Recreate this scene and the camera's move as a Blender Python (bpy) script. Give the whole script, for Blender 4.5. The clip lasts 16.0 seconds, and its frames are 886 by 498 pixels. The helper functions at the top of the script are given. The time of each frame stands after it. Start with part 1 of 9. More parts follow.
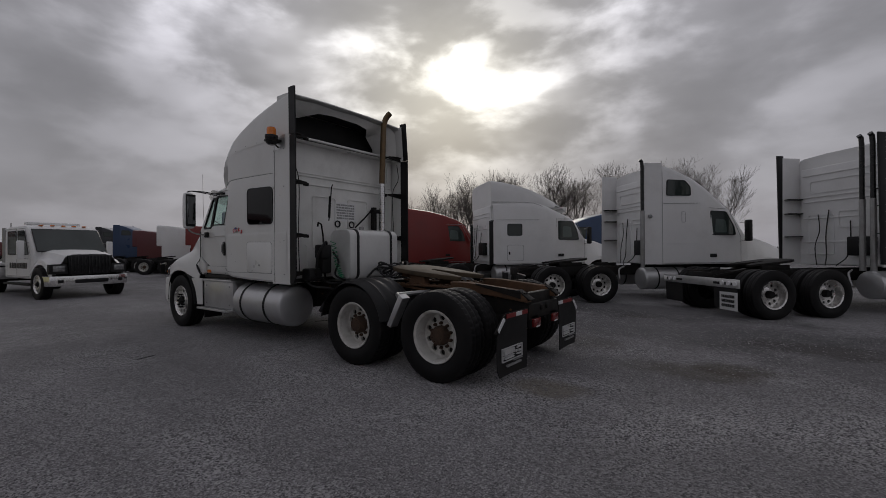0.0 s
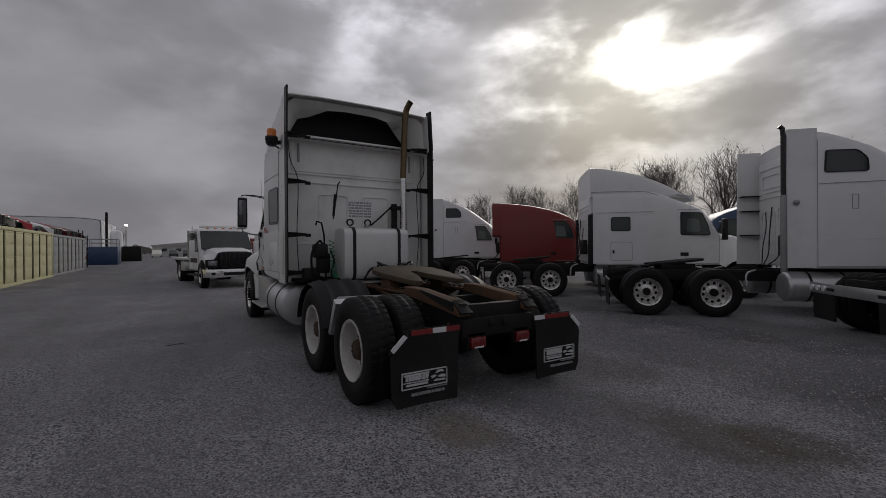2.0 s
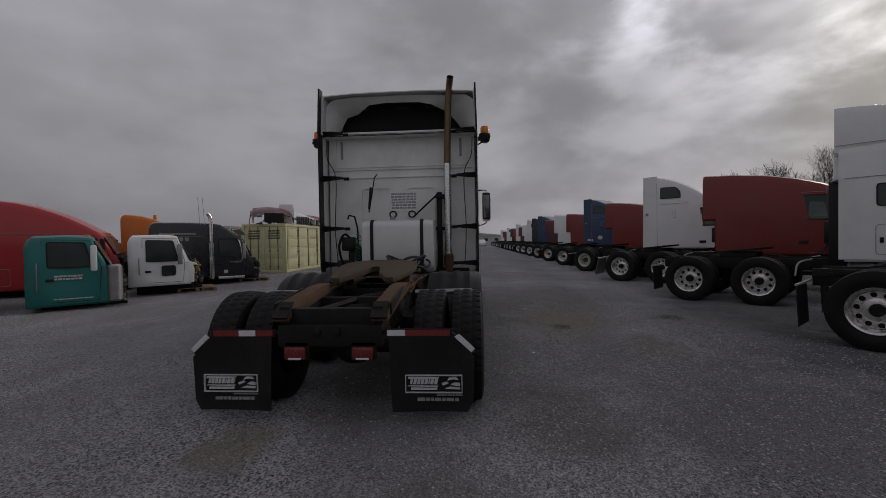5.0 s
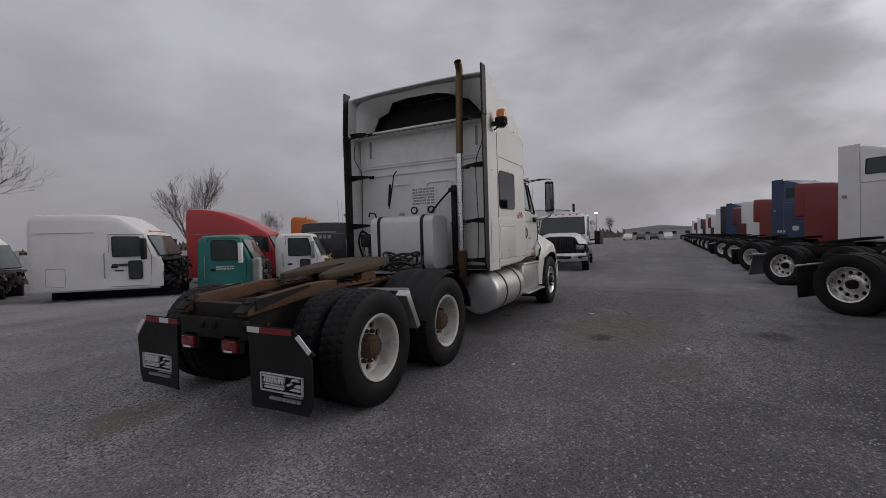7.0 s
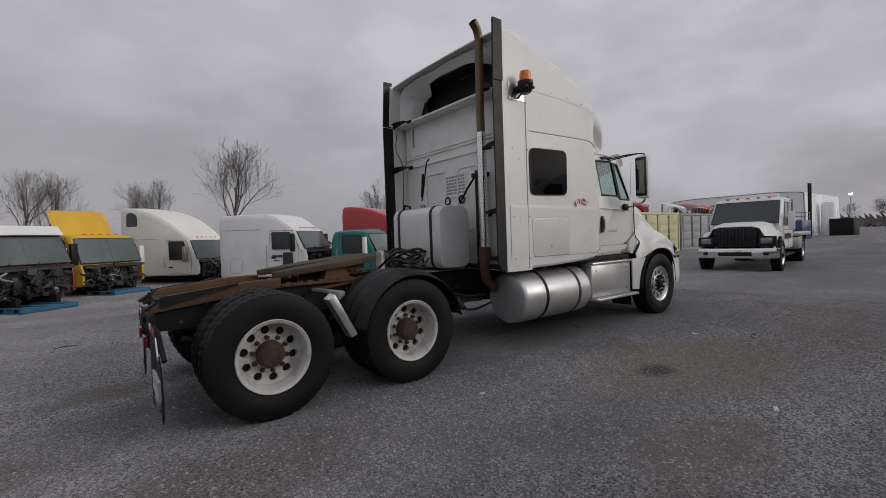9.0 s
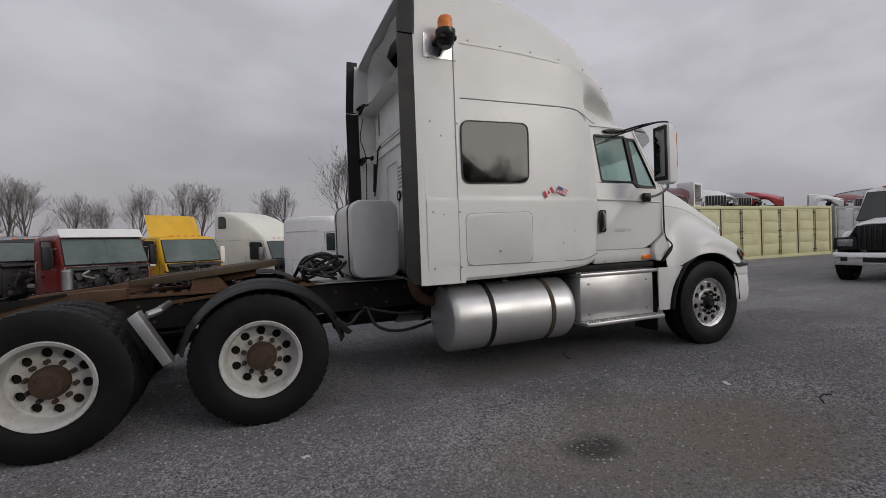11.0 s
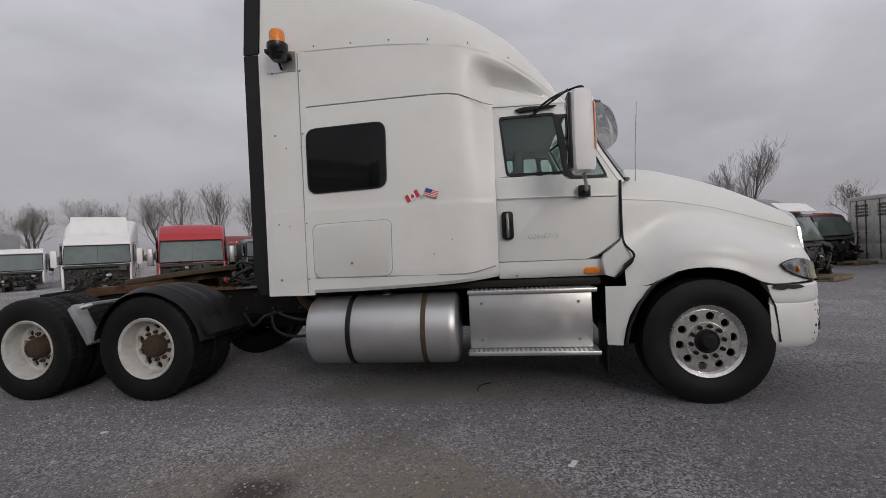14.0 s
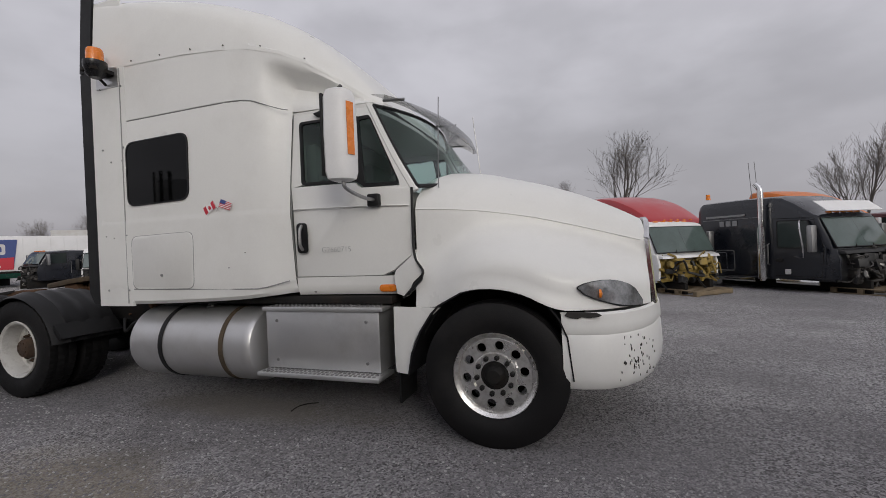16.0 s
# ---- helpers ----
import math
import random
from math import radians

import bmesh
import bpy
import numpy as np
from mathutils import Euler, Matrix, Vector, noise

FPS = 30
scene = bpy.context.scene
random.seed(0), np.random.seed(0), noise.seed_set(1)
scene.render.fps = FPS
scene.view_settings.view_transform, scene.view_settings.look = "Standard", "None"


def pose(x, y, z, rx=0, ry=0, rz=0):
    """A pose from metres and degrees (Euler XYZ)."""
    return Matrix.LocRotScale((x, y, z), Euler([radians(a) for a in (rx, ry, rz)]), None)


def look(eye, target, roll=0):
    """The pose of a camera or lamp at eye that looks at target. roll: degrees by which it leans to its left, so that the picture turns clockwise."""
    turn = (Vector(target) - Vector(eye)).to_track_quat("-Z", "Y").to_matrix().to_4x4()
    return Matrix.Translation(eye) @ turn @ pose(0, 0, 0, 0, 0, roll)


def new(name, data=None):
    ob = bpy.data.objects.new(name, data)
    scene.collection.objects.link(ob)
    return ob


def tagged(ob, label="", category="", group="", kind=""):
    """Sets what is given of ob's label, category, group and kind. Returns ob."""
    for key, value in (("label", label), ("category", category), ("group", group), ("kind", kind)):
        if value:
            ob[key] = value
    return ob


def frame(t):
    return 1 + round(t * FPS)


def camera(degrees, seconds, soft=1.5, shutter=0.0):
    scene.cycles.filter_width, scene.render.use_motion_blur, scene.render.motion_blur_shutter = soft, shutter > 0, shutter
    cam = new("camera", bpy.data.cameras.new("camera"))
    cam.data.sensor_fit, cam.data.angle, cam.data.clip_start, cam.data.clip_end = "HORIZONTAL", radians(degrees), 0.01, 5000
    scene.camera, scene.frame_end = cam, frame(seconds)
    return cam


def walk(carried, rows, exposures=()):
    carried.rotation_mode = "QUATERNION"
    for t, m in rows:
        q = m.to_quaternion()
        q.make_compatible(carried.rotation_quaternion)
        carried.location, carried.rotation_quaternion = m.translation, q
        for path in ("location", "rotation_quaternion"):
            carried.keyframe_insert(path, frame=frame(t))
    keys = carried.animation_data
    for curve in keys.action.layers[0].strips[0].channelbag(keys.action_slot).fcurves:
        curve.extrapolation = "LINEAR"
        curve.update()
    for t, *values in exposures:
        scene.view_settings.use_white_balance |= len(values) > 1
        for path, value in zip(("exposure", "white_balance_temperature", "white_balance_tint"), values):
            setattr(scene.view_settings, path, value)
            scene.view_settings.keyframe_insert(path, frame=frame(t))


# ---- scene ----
cam = camera(91.2, 16.0, soft=0.5)
PATH = [
    (0.0, (-3.597, 4.975, 1.459), (-2.404, 3.370, 1.466), -0.38),
    (0.5, (-3.951, 4.413, 1.479), (-2.581, 2.956, 1.479), -0.34),
    (1.0, (-4.238, 3.896, 1.481), (-2.733, 2.579, 1.480), -0.32),
    (1.5, (-4.451, 3.274, 1.500), (-2.818, 2.120, 1.493), -0.35),
    (2.0, (-4.651, 2.660, 1.477), (-2.959, 1.594, 1.475), -0.37),
    (2.5, (-4.763, 2.000, 1.452), (-3.017, 1.025, 1.448), -0.47),
    (3.0, (-4.893, 1.308, 1.455), (-3.103, 0.417, 1.450), -0.53),
    (3.5, (-4.900, 0.679, 1.422), (-3.031, -0.034, 1.413), -0.63),
    (4.0, (-4.855, 0.021, 1.423), (-2.919, -0.478, 1.409), -0.65),
    (4.5, (-4.836, -0.529, 1.461), (-2.847, -0.740, 1.440), -0.88),
    (4.7, (-4.810, -0.770, 1.470), (-2.810, -0.810, 1.438), -0.93),
    (5.4, (-4.675, -1.627, 1.485), (-2.695, -1.348, 1.450), -1.17),
    (6.1, (-4.402, -2.486, 1.476), (-2.485, -1.918, 1.437), -1.37),
    (6.8, (-3.959, -3.283, 1.447), (-2.141, -2.452, 1.406), -1.55),
    (7.0, (-3.772, -3.470, 1.440), (-1.998, -2.548, 1.396), -1.64),
    (7.5, (-3.281, -3.928, 1.409), (-1.621, -2.813, 1.363), -1.78),
    (8.0, (-2.786, -4.292, 1.416), (-1.276, -2.981, 1.368), -1.99),
    (8.2, (-2.565, -4.419, 1.421), (-1.127, -3.030, 1.371), -2.11),
    (8.9, (-1.790, -4.703, 1.404), (-0.540, -3.142, 1.352), -2.03),
    (9.6, (-0.969, -4.834, 1.379), (0.111, -3.152, 1.329), -1.89),
    (10.3, (-0.128, -4.857, 1.353), (0.806, -3.089, 1.307), -1.70),
    (10.5, (0.099, -4.838, 1.362), (0.967, -3.037, 1.324), -2.05),
    (11.0, (0.695, -4.803, 1.356), (1.464, -2.957, 1.323), -2.09),
    (11.5, (1.259, -4.764, 1.346), (1.853, -2.854, 1.310), -2.14),
    (12.0, (1.823, -4.764, 1.363), (2.285, -2.818, 1.333), -2.19),
    (12.5, (2.376, -4.893, 1.371), (2.645, -2.912, 1.342), -2.30),
    (13.0, (2.945, -4.913, 1.405), (2.960, -2.913, 1.374), -2.45),
    (13.5, (3.514, -4.974, 1.401), (3.359, -2.981, 1.373), -2.52),
    (14.0, (4.075, -4.919, 1.381), (3.807, -2.937, 1.359), -2.52),
    (14.5, (4.648, -4.770, 1.359), (4.319, -2.797, 1.346), -2.52),
    (15.0, (5.170, -4.546, 1.358), (4.744, -2.592, 1.347), -2.53),
    (15.5, (5.745, -4.270, 1.372), (5.192, -2.349, 1.363), -2.41),
    (16.0, (6.307, -4.108, 1.409), (5.689, -2.206, 1.395), -2.30),
]
EXPOSURE = [(0.0, -0.06), (2.0, -0.09), (4.5, -0.05), (7.0, 0.48), (8.0, 0.62), (10.5, 0.72), (13.0, 0.75), (16.0, 0.82)]
walk(cam, [(t, look(eye, target, roll)) for t, eye, target, roll in PATH], EXPOSURE)

# ---- sky and sun: low winter sun behind a broken overcast ----
SUN = Vector((0.555, -0.765, 0.325)).normalized()


def build_world():
    world = bpy.data.worlds.new("sky")
    scene.world = world
    world.use_nodes = True
    nt = world.node_tree
    n, l = nt.nodes, nt.links
    bg = n["Background"]
    sky = n.new("ShaderNodeTexSky")
    sky.sky_type = "NISHITA"
    sky.sun_disc = False
    sky.sun_elevation = math.asin(SUN.z)
    sky.sun_rotation = math.atan2(SUN.x, SUN.y)
    sky.air_density, sky.dust_density = 2.0, 2.0
    tc = n.new("ShaderNodeTexCoord")
    sep = n.new("ShaderNodeSeparateXYZ")
    l.new(tc.outputs["Generated"], sep.inputs[0])

    def mth(op, a, b=None, clamp=False):
        m = n.new("ShaderNodeMath")
        m.operation, m.use_clamp = op, clamp
        for i, v in enumerate((a, b)):
            if v is None:
                continue
            if isinstance(v, (int, float)):
                m.inputs[i].default_value = v
            else:
                l.new(v, m.inputs[i])
        return m.outputs[0]

    # cloud deck: the view direction flattened, so that the billows lie in wide low rolls
    comb = n.new("ShaderNodeCombineXYZ")
    l.new(sep.outputs[0], comb.inputs[0])
    l.new(sep.outputs[1], comb.inputs[1])
    l.new(mth("MULTIPLY", sep.outputs[2], 2.1), comb.inputs[2])

    def cloud(scale, detail, rough, dist, off):
        mp = n.new("ShaderNodeMapping")
        mp.inputs["Location"].default_value = off
        l.new(comb.outputs[0], mp.inputs[0])
        t = n.new("ShaderNodeTexNoise")
        t.inputs["Scale"].default_value, t.inputs["Detail"].default_value = scale, detail
        t.inputs["Roughness"].default_value, t.inputs["Distortion"].default_value = rough, dist
        l.new(mp.outputs[0], t.inputs["Vector"])
        return t.outputs["Fac"]

    def ramp(src, stops):
        r = n.new("ShaderNodeValToRGB")
        r.color_ramp.interpolation = "EASE"
        e = r.color_ramp.elements
        e[0].position, e[0].color = stops[0][0], (*[stops[0][1]] * 3, 1)
        e[1].position, e[1].color = stops[-1][0], (*[stops[-1][1]] * 3, 1)
        for p, v in stops[1:-1]:
            e.new(p).color = (v, v, v, 1)
        l.new(src, r.inputs[0])
        return r.outputs[0]

    big = ramp(cloud(1.7, 4, 0.5, 0.1, (3.1, 1.7, 0.6)), [(0.36, 0.0), (0.64, 1.0)])
    fine = ramp(cloud(4.6, 6, 0.5, 0.12, (0.4, 7.2, 2.0)), [(0.34, 0.0), (0.68, 1.0)])
    # nearness to the sun
    dot = n.new("ShaderNodeVectorMath")
    dot.operation = "DOT_PRODUCT"
    l.new(tc.outputs["Generated"], dot.inputs[0])
    dot.inputs[1].default_value = SUN
    near = mth("MAXIMUM", dot.outputs["Value"], 0.0)
    halo = mth("POWER", near, 7.0)
    core = mth("POWER", near, 70.0)
    thin = mth("ADD", mth("MULTIPLY", big, 0.55), mth("MULTIPLY", fine, 0.45))
    gap = ramp(thin, [(0.24, 0.0), (0.80, 1.0)])
    wide = mth("POWER", mth("ADD", mth("MULTIPLY", dot.outputs["Value"], 0.5), 0.5), 2.0)
    base = mth("ADD", mth("MULTIPLY", mth("SUBTRACT", thin, 0.5), mth("ADD", mth("MULTIPLY", wide, 0.12), 0.075)), 0.272)
    # two more broken windows of thin cloud higher up beside the sun; the bank below them stays thick
    window = None
    for d_, amt_ in (((0.78, -0.42, 0.50), 0.85), ((0.22, -0.86, 0.45), 0.75)):
        dot2 = n.new("ShaderNodeVectorMath")
        dot2.operation = "DOT_PRODUCT"
        l.new(tc.outputs["Generated"], dot2.inputs[0])
        dot2.inputs[1].default_value = Vector(d_).normalized()
        w_ = mth("MULTIPLY", mth("POWER", mth("MAXIMUM", dot2.outputs["Value"], 0.0), 16.0), amt_)
        window = w_ if window is None else mth("ADD", window, w_)
    window = mth("MULTIPLY", window, ramp(sep.outputs[2], [(0.26, 0.0), (0.46, 1.0)]))
    above = ramp(sep.outputs[2], [(0.12, 0.25), (0.30, 1.0)])
    glow = mth("MULTIPLY", mth("ADD", halo, window), mth("MULTIPLY", above, mth("ADD", mth("MULTIPLY", gap, 0.44), 0.08)))
    disc = mth("MULTIPLY", mth("MULTIPLY", core, above), mth("ADD", mth("MULTIPLY", gap, 1.1), 0.26))
    # a heavier bank of cloud low over the land away from the sun
    low = mth("SUBTRACT", 1.0, mth("MULTIPLY", mth("MAXIMUM", sep.outputs[2], 0.0), 2.6, True), True)
    bank = mth("SUBTRACT", 1.08, mth("MULTIPLY", mth("MULTIPLY", low, mth("SUBTRACT", 1.0, wide)), 0.42))
    base = mth("MULTIPLY", base, bank)
    val = mth("ADD", base, mth("ADD", glow, disc))
    # a paler haze low over the land
    tint = n.new("ShaderNodeMix")
    tint.data_type = "RGBA"
    tint.inputs[6].default_value = (0.98, 0.965, 1.055, 1)
    tint.inputs[7].default_value = (1.01, 0.985, 0.90, 1)
    l.new(mth("POWER", near, 22.0, True), tint.inputs[0])
    mul = n.new("ShaderNodeVectorMath")
    mul.operation = "SCALE"
    l.new(tint.outputs[2], mul.inputs[0])
    l.new(val, mul.inputs["Scale"])
    sk = n.new("ShaderNodeVectorMath")
    sk.operation = "SCALE"
    l.new(sky.outputs[0], sk.inputs[0])
    sk.inputs["Scale"].default_value = 0.002
    add = n.new("ShaderNodeVectorMath")
    l.new(mul.outputs[0], add.inputs[0])
    l.new(sk.outputs[0], add.inputs[1])
    l.new(add.outputs[0], bg.inputs[0])
    bg.inputs[1].default_value = 1.0


build_world()
sun_data = bpy.data.lights.new("sun", "SUN")
sun_data.energy, sun_data.angle, sun_data.color = 0.5, radians(25), (1.0, 0.94, 0.86)
new("sun", sun_data).matrix_world = look((0, 0, 0), -SUN)

# ---- materials ----
def mat(name, base, rough=0.5, metal=0.0, var=0.12, scale=6.0, fine=60.0, bump=0.0, dirt=None, dirt_amt=0.3, dirt_scale=2.0, coat=0.0, spec=0.5):
    """Colour with two scales of variation, optional dirt in patches and fine relief."""
    m = bpy.data.materials.new(name)
    m.use_nodes = True
    nt = m.node_tree
    n, l = nt.nodes, nt.links
    b = n["Principled BSDF"]
    tc = n.new("ShaderNodeTexCoord")

    def noise_tex(sc, det, rg=0.6):
        t = n.new("ShaderNodeTexNoise")
        t.inputs["Scale"].default_value, t.inputs["Detail"].default_value, t.inputs["Roughness"].default_value = sc, det, rg
        l.new(tc.outputs["Object"], t.inputs["Vector"])
        return t

    n1, n2 = noise_tex(scale, 5), noise_tex(fine, 3)
    mx = n.new("ShaderNodeMix")
    mx.data_type = "FLOAT"
    mx.inputs[0].default_value = 0.35
    l.new(n1.outputs["Fac"], mx.inputs[2])
    l.new(n2.outputs["Fac"], mx.inputs[3])
    mr = n.new("ShaderNodeMapRange")
    mr.inputs[1].default_value, mr.inputs[2].default_value = 0.3, 0.7
    mr.inputs[3].default_value, mr.inputs[4].default_value = 1 - var, 1 + var
    l.new(mx.outputs[0], mr.inputs[0])
    sc = n.new("ShaderNodeVectorMath")
    sc.operation = "SCALE"
    sc.inputs[0].default_value = base
    l.new(mr.outputs[0], sc.inputs["Scale"])
    col = sc.outputs[0]
    if dirt:
        d = noise_tex(dirt_scale, 8, 0.7)
        r = n.new("ShaderNodeMapRange")
        r.inputs[1].default_value, r.inputs[2].default_value = 0.48, 0.72
        r.inputs[3].default_value, r.inputs[4].default_value = 0.0, dirt_amt
        l.new(d.outputs["Fac"], r.inputs[0])
        c = n.new("ShaderNodeMix")
        c.data_type = "RGBA"
        c.inputs[7].default_value = (*dirt, 1)
        l.new(col, c.inputs[6])
        l.new(r.outputs[0], c.inputs[0])
        col = c.outputs[2]
    l.new(col, b.inputs["Base Color"])
    rr = n.new("ShaderNodeMapRange")
    rr.inputs[1].default_value, rr.inputs[2].default_value = 0.3, 0.7
    rr.inputs[3].default_value, rr.inputs[4].default_value = max(rough - 0.08, 0.02), min(rough + 0.1, 1)
    l.new(n1.outputs["Fac"], rr.inputs[0])
    l.new(rr.outputs[0], b.inputs["Roughness"])
    b.inputs["Metallic"].default_value = metal
    b.inputs["Coat Weight"].default_value = coat
    b.inputs["Coat Roughness"].default_value = 0.08
    b.inputs["Specular IOR Level"].default_value = spec
    if bump:
        bp = n.new("ShaderNodeBump")
        bp.inputs["Strength"].default_value, bp.inputs["Distance"].default_value = bump, 0.004
        l.new(n2.outputs["Fac"], bp.inputs["Height"])
        l.new(bp.outputs[0], b.inputs["Normal"])
    return m


def glass(name, tint, rough=0.02, alpha_mix=0.55):
    """A thin tinted pane: part see-through, part gloss."""
    m = bpy.data.materials.new(name)
    m.use_nodes = True
    nt = m.node_tree
    n, l = nt.nodes, nt.links
    out = n["Material Output"]
    n.remove(n["Principled BSDF"])
    tr, gl, mx = n.new("ShaderNodeBsdfTransparent"), n.new("ShaderNodeBsdfGlossy"), n.new("ShaderNodeMixShader")
    tr.inputs[0].default_value = (*tint, 1)
    gl.inputs["Roughness"].default_value = rough
    fr = n.new("ShaderNodeLayerWeight")
    fr.inputs[0].default_value = 0.5
    pw = n.new("ShaderNodeMath")
    pw.operation = "POWER"
    pw.inputs[1].default_value = 4.5
    l.new(fr.outputs["Facing"], pw.inputs[0])
    ad = n.new("ShaderNodeMath")
    ad.operation = "MULTIPLY_ADD"
    ad.inputs[1].default_value, ad.inputs[2].default_value = 0.8, 0.035
    l.new(pw.outputs[0], ad.inputs[0])
    l.new(ad.outputs[0], mx.inputs[0])
    l.new(tr.outputs[0], mx.inputs[1])
    l.new(gl.outputs[0], mx.inputs[2])
    l.new(mx.outputs[0], out.inputs[0])
    return m


M = {}
M["white_paint"] = mat("white_paint", (0.76, 0.76, 0.74), 0.34, var=0.03, scale=1.5, dirt=(0.42, 0.40, 0.36), dirt_amt=0.16, dirt_scale=1.3, spec=0.45)
M["white_plain"] = mat("white_plain", (0.79, 0.79, 0.79), 0.40, var=0.05, scale=1.5, dirt=(0.42, 0.40, 0.37), dirt_amt=0.22, dirt_scale=0.9)
M["cream_paint"] = mat("cream_paint", (0.78, 0.775, 0.70), 0.45, var=0.05, scale=1.2, dirt=(0.5, 0.48, 0.42), dirt_amt=0.2)
M["grey_inner"] = mat("grey_inner", (0.80, 0.80, 0.775), 0.5, var=0.06, scale=3, dirt=(0.34, 0.33, 0.30), dirt_amt=0.28)
M["red_paint"] = mat("red_paint", (0.19, 0.014, 0.012), 0.38, var=0.08, scale=1.4, dirt=(0.12, 0.02, 0.018), dirt_amt=0.3, coat=0.2)
M["bright_red"] = mat("bright_red", (0.42, 0.025, 0.03), 0.35, var=0.08, scale=1.4, coat=0.3)
M["maroon"] = mat("maroon", (0.10, 0.015, 0.02), 0.4, var=0.1, scale=1.4, coat=0.2)
M["blue_paint"] = mat("blue_paint", (0.016, 0.045, 0.115), 0.33, var=0.1, scale=1.4, coat=0.3)
M["navy_paint"] = mat("navy_paint", (0.010, 0.012, 0.018), 0.28, var=0.15, scale=1.4, coat=0.4)
M["teal_paint"] = mat("teal_paint", (0.015, 0.17, 0.155), 0.42, var=0.1, scale=1.4, dirt=(0.06, 0.13, 0.12), dirt_amt=0.4)
M["green_paint"] = mat("green_paint", (0.03, 0.20, 0.12), 0.4, var=0.1, scale=1.4)
M["yellow_paint"] = mat("yellow_paint", (0.72, 0.42, 0.02), 0.4, var=0.07, scale=1.4, dirt=(0.4, 0.25, 0.05), dirt_amt=0.3)
M["orange_paint"] = mat("orange_paint", (0.62, 0.16, 0.02), 0.4, var=0.07, scale=1.4)
M["black_plastic"] = mat("black_plastic", (0.011, 0.011, 0.012), 0.5, var=0.2, scale=5, bump=0.15, dirt=(0.032, 0.030, 0.028), dirt_amt=0.35, spec=0.3)
M["black_gloss"] = mat("black_gloss", (0.012, 0.012, 0.013), 0.25, var=0.15, scale=5)
M["rubber"] = mat("rubber", (0.0075, 0.0072, 0.0078), 0.62, var=0.25, scale=7, fine=90, bump=0.35, dirt=(0.032, 0.030, 0.028), dirt_amt=0.35, dirt_scale=3.5, spec=0.25)
M["flap_rubber"] = mat("flap_rubber", (0.012, 0.012, 0.0125), 0.6, var=0.25, scale=4, bump=0.1, dirt=(0.05, 0.047, 0.042), dirt_amt=0.4, spec=0.3)
M["frame_black"] = mat("frame_black", (0.011, 0.0105, 0.010), 0.65, var=0.3, scale=6, bump=0.3, dirt=(0.05, 0.032, 0.021), dirt_amt=0.36, dirt_scale=4, spec=0.25)
M["rust"] = mat("rust", (0.10, 0.052, 0.026), 0.85, var=0.4, scale=7, fine=70, bump=0.6, dirt=(0.05, 0.028, 0.018), dirt_amt=0.8, dirt_scale=5)
M["rust_grease"] = mat("rust_grease", (0.075, 0.053, 0.030), 0.78, var=0.35, scale=5, fine=50, bump=0.4, dirt=(0.025, 0.02, 0.016), dirt_amt=0.85, dirt_scale=3)
M["steel"] = mat("steel", (0.36, 0.36, 0.36), 0.45, 0.9, var=0.15, scale=5, dirt=(0.12, 0.10, 0.08), dirt_amt=0.4)
M["aluminium"] = mat("aluminium", (0.66, 0.66, 0.66), 0.36, 0.85, var=0.07, scale=4, fine=120, bump=0.05, dirt=(0.36, 0.34, 0.31), dirt_amt=0.35, dirt_scale=3)
M["tank_alu"] = mat("tank_alu", (0.60, 0.60, 0.605), 0.40, 0.75, var=0.06, scale=3, fine=150, bump=0.04, dirt=(0.40, 0.38, 0.35), dirt_amt=0.35, dirt_scale=2.5)
M["chrome"] = mat("chrome", (0.78, 0.78, 0.78), 0.14, 1.0, var=0.05, scale=4)
M["wheel_white"] = mat("wheel_white", (0.60, 0.59, 0.56), 0.5, var=0.1, scale=9, dirt=(0.20, 0.17, 0.14), dirt_amt=0.65, dirt_scale=7)
M["wheel_alu"] = mat("wheel_alu", (0.78, 0.77, 0.75), 0.30, 0.85, var=0.10, scale=10, dirt=(0.22, 0.18, 0.14), dirt_amt=0.6, dirt_scale=9)
M["hub_rust"] = mat("hub_rust", (0.075, 0.045, 0.028), 0.85, var=0.4, scale=20, fine=120, bump=0.6, dirt=(0.025, 0.02, 0.018), dirt_amt=0.7, dirt_scale=12)
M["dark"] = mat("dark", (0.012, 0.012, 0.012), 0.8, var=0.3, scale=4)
M["interior"] = mat("interior", (0.30, 0.305, 0.29), 0.8, var=0.2, scale=4)
M["seat_grey"] = mat("seat_grey", (0.16, 0.17, 0.17), 0.85, var=0.2, scale=5)
M["red_lens"] = mat("red_lens", (0.16, 0.012, 0.012), 0.22, var=0.1, scale=20, coat=0.5)
M["amber_lens"] = mat("amber_lens", (0.75, 0.20, 0.01), 0.25, var=0.1, scale=20, coat=0.5)
M["lamp_clear"] = mat("lamp_clear", (0.26, 0.265, 0.27), 0.08, 0.5, var=0.6, scale=11, coat=0.8)
M["white_lens"] = mat("white_lens", (0.75, 0.75, 0.76), 0.3, var=0.05)
M["tape_white"] = mat("tape_white", (0.72, 0.72, 0.73), 0.35, var=0.08, scale=30)
M["tape_red"] = mat("tape_red", (0.22, 0.02, 0.02), 0.35, var=0.1, scale=30)
M["print_white"] = mat("print_white", (0.62, 0.62, 0.62), 0.6, var=0.15, scale=40)
M["print_grey"] = mat("print_grey", (0.30, 0.30, 0.30), 0.6, var=0.15, scale=40)
M["print_blue"] = mat("print_blue", (0.05, 0.08, 0.25), 0.5, var=0.15, scale=40)
M["print_black"] = mat("print_black", (0.02, 0.02, 0.02), 0.5, var=0.15, scale=40)
M["print_red"] = mat("print_red", (0.55, 0.03, 0.05), 0.5, var=0.08, scale=40)
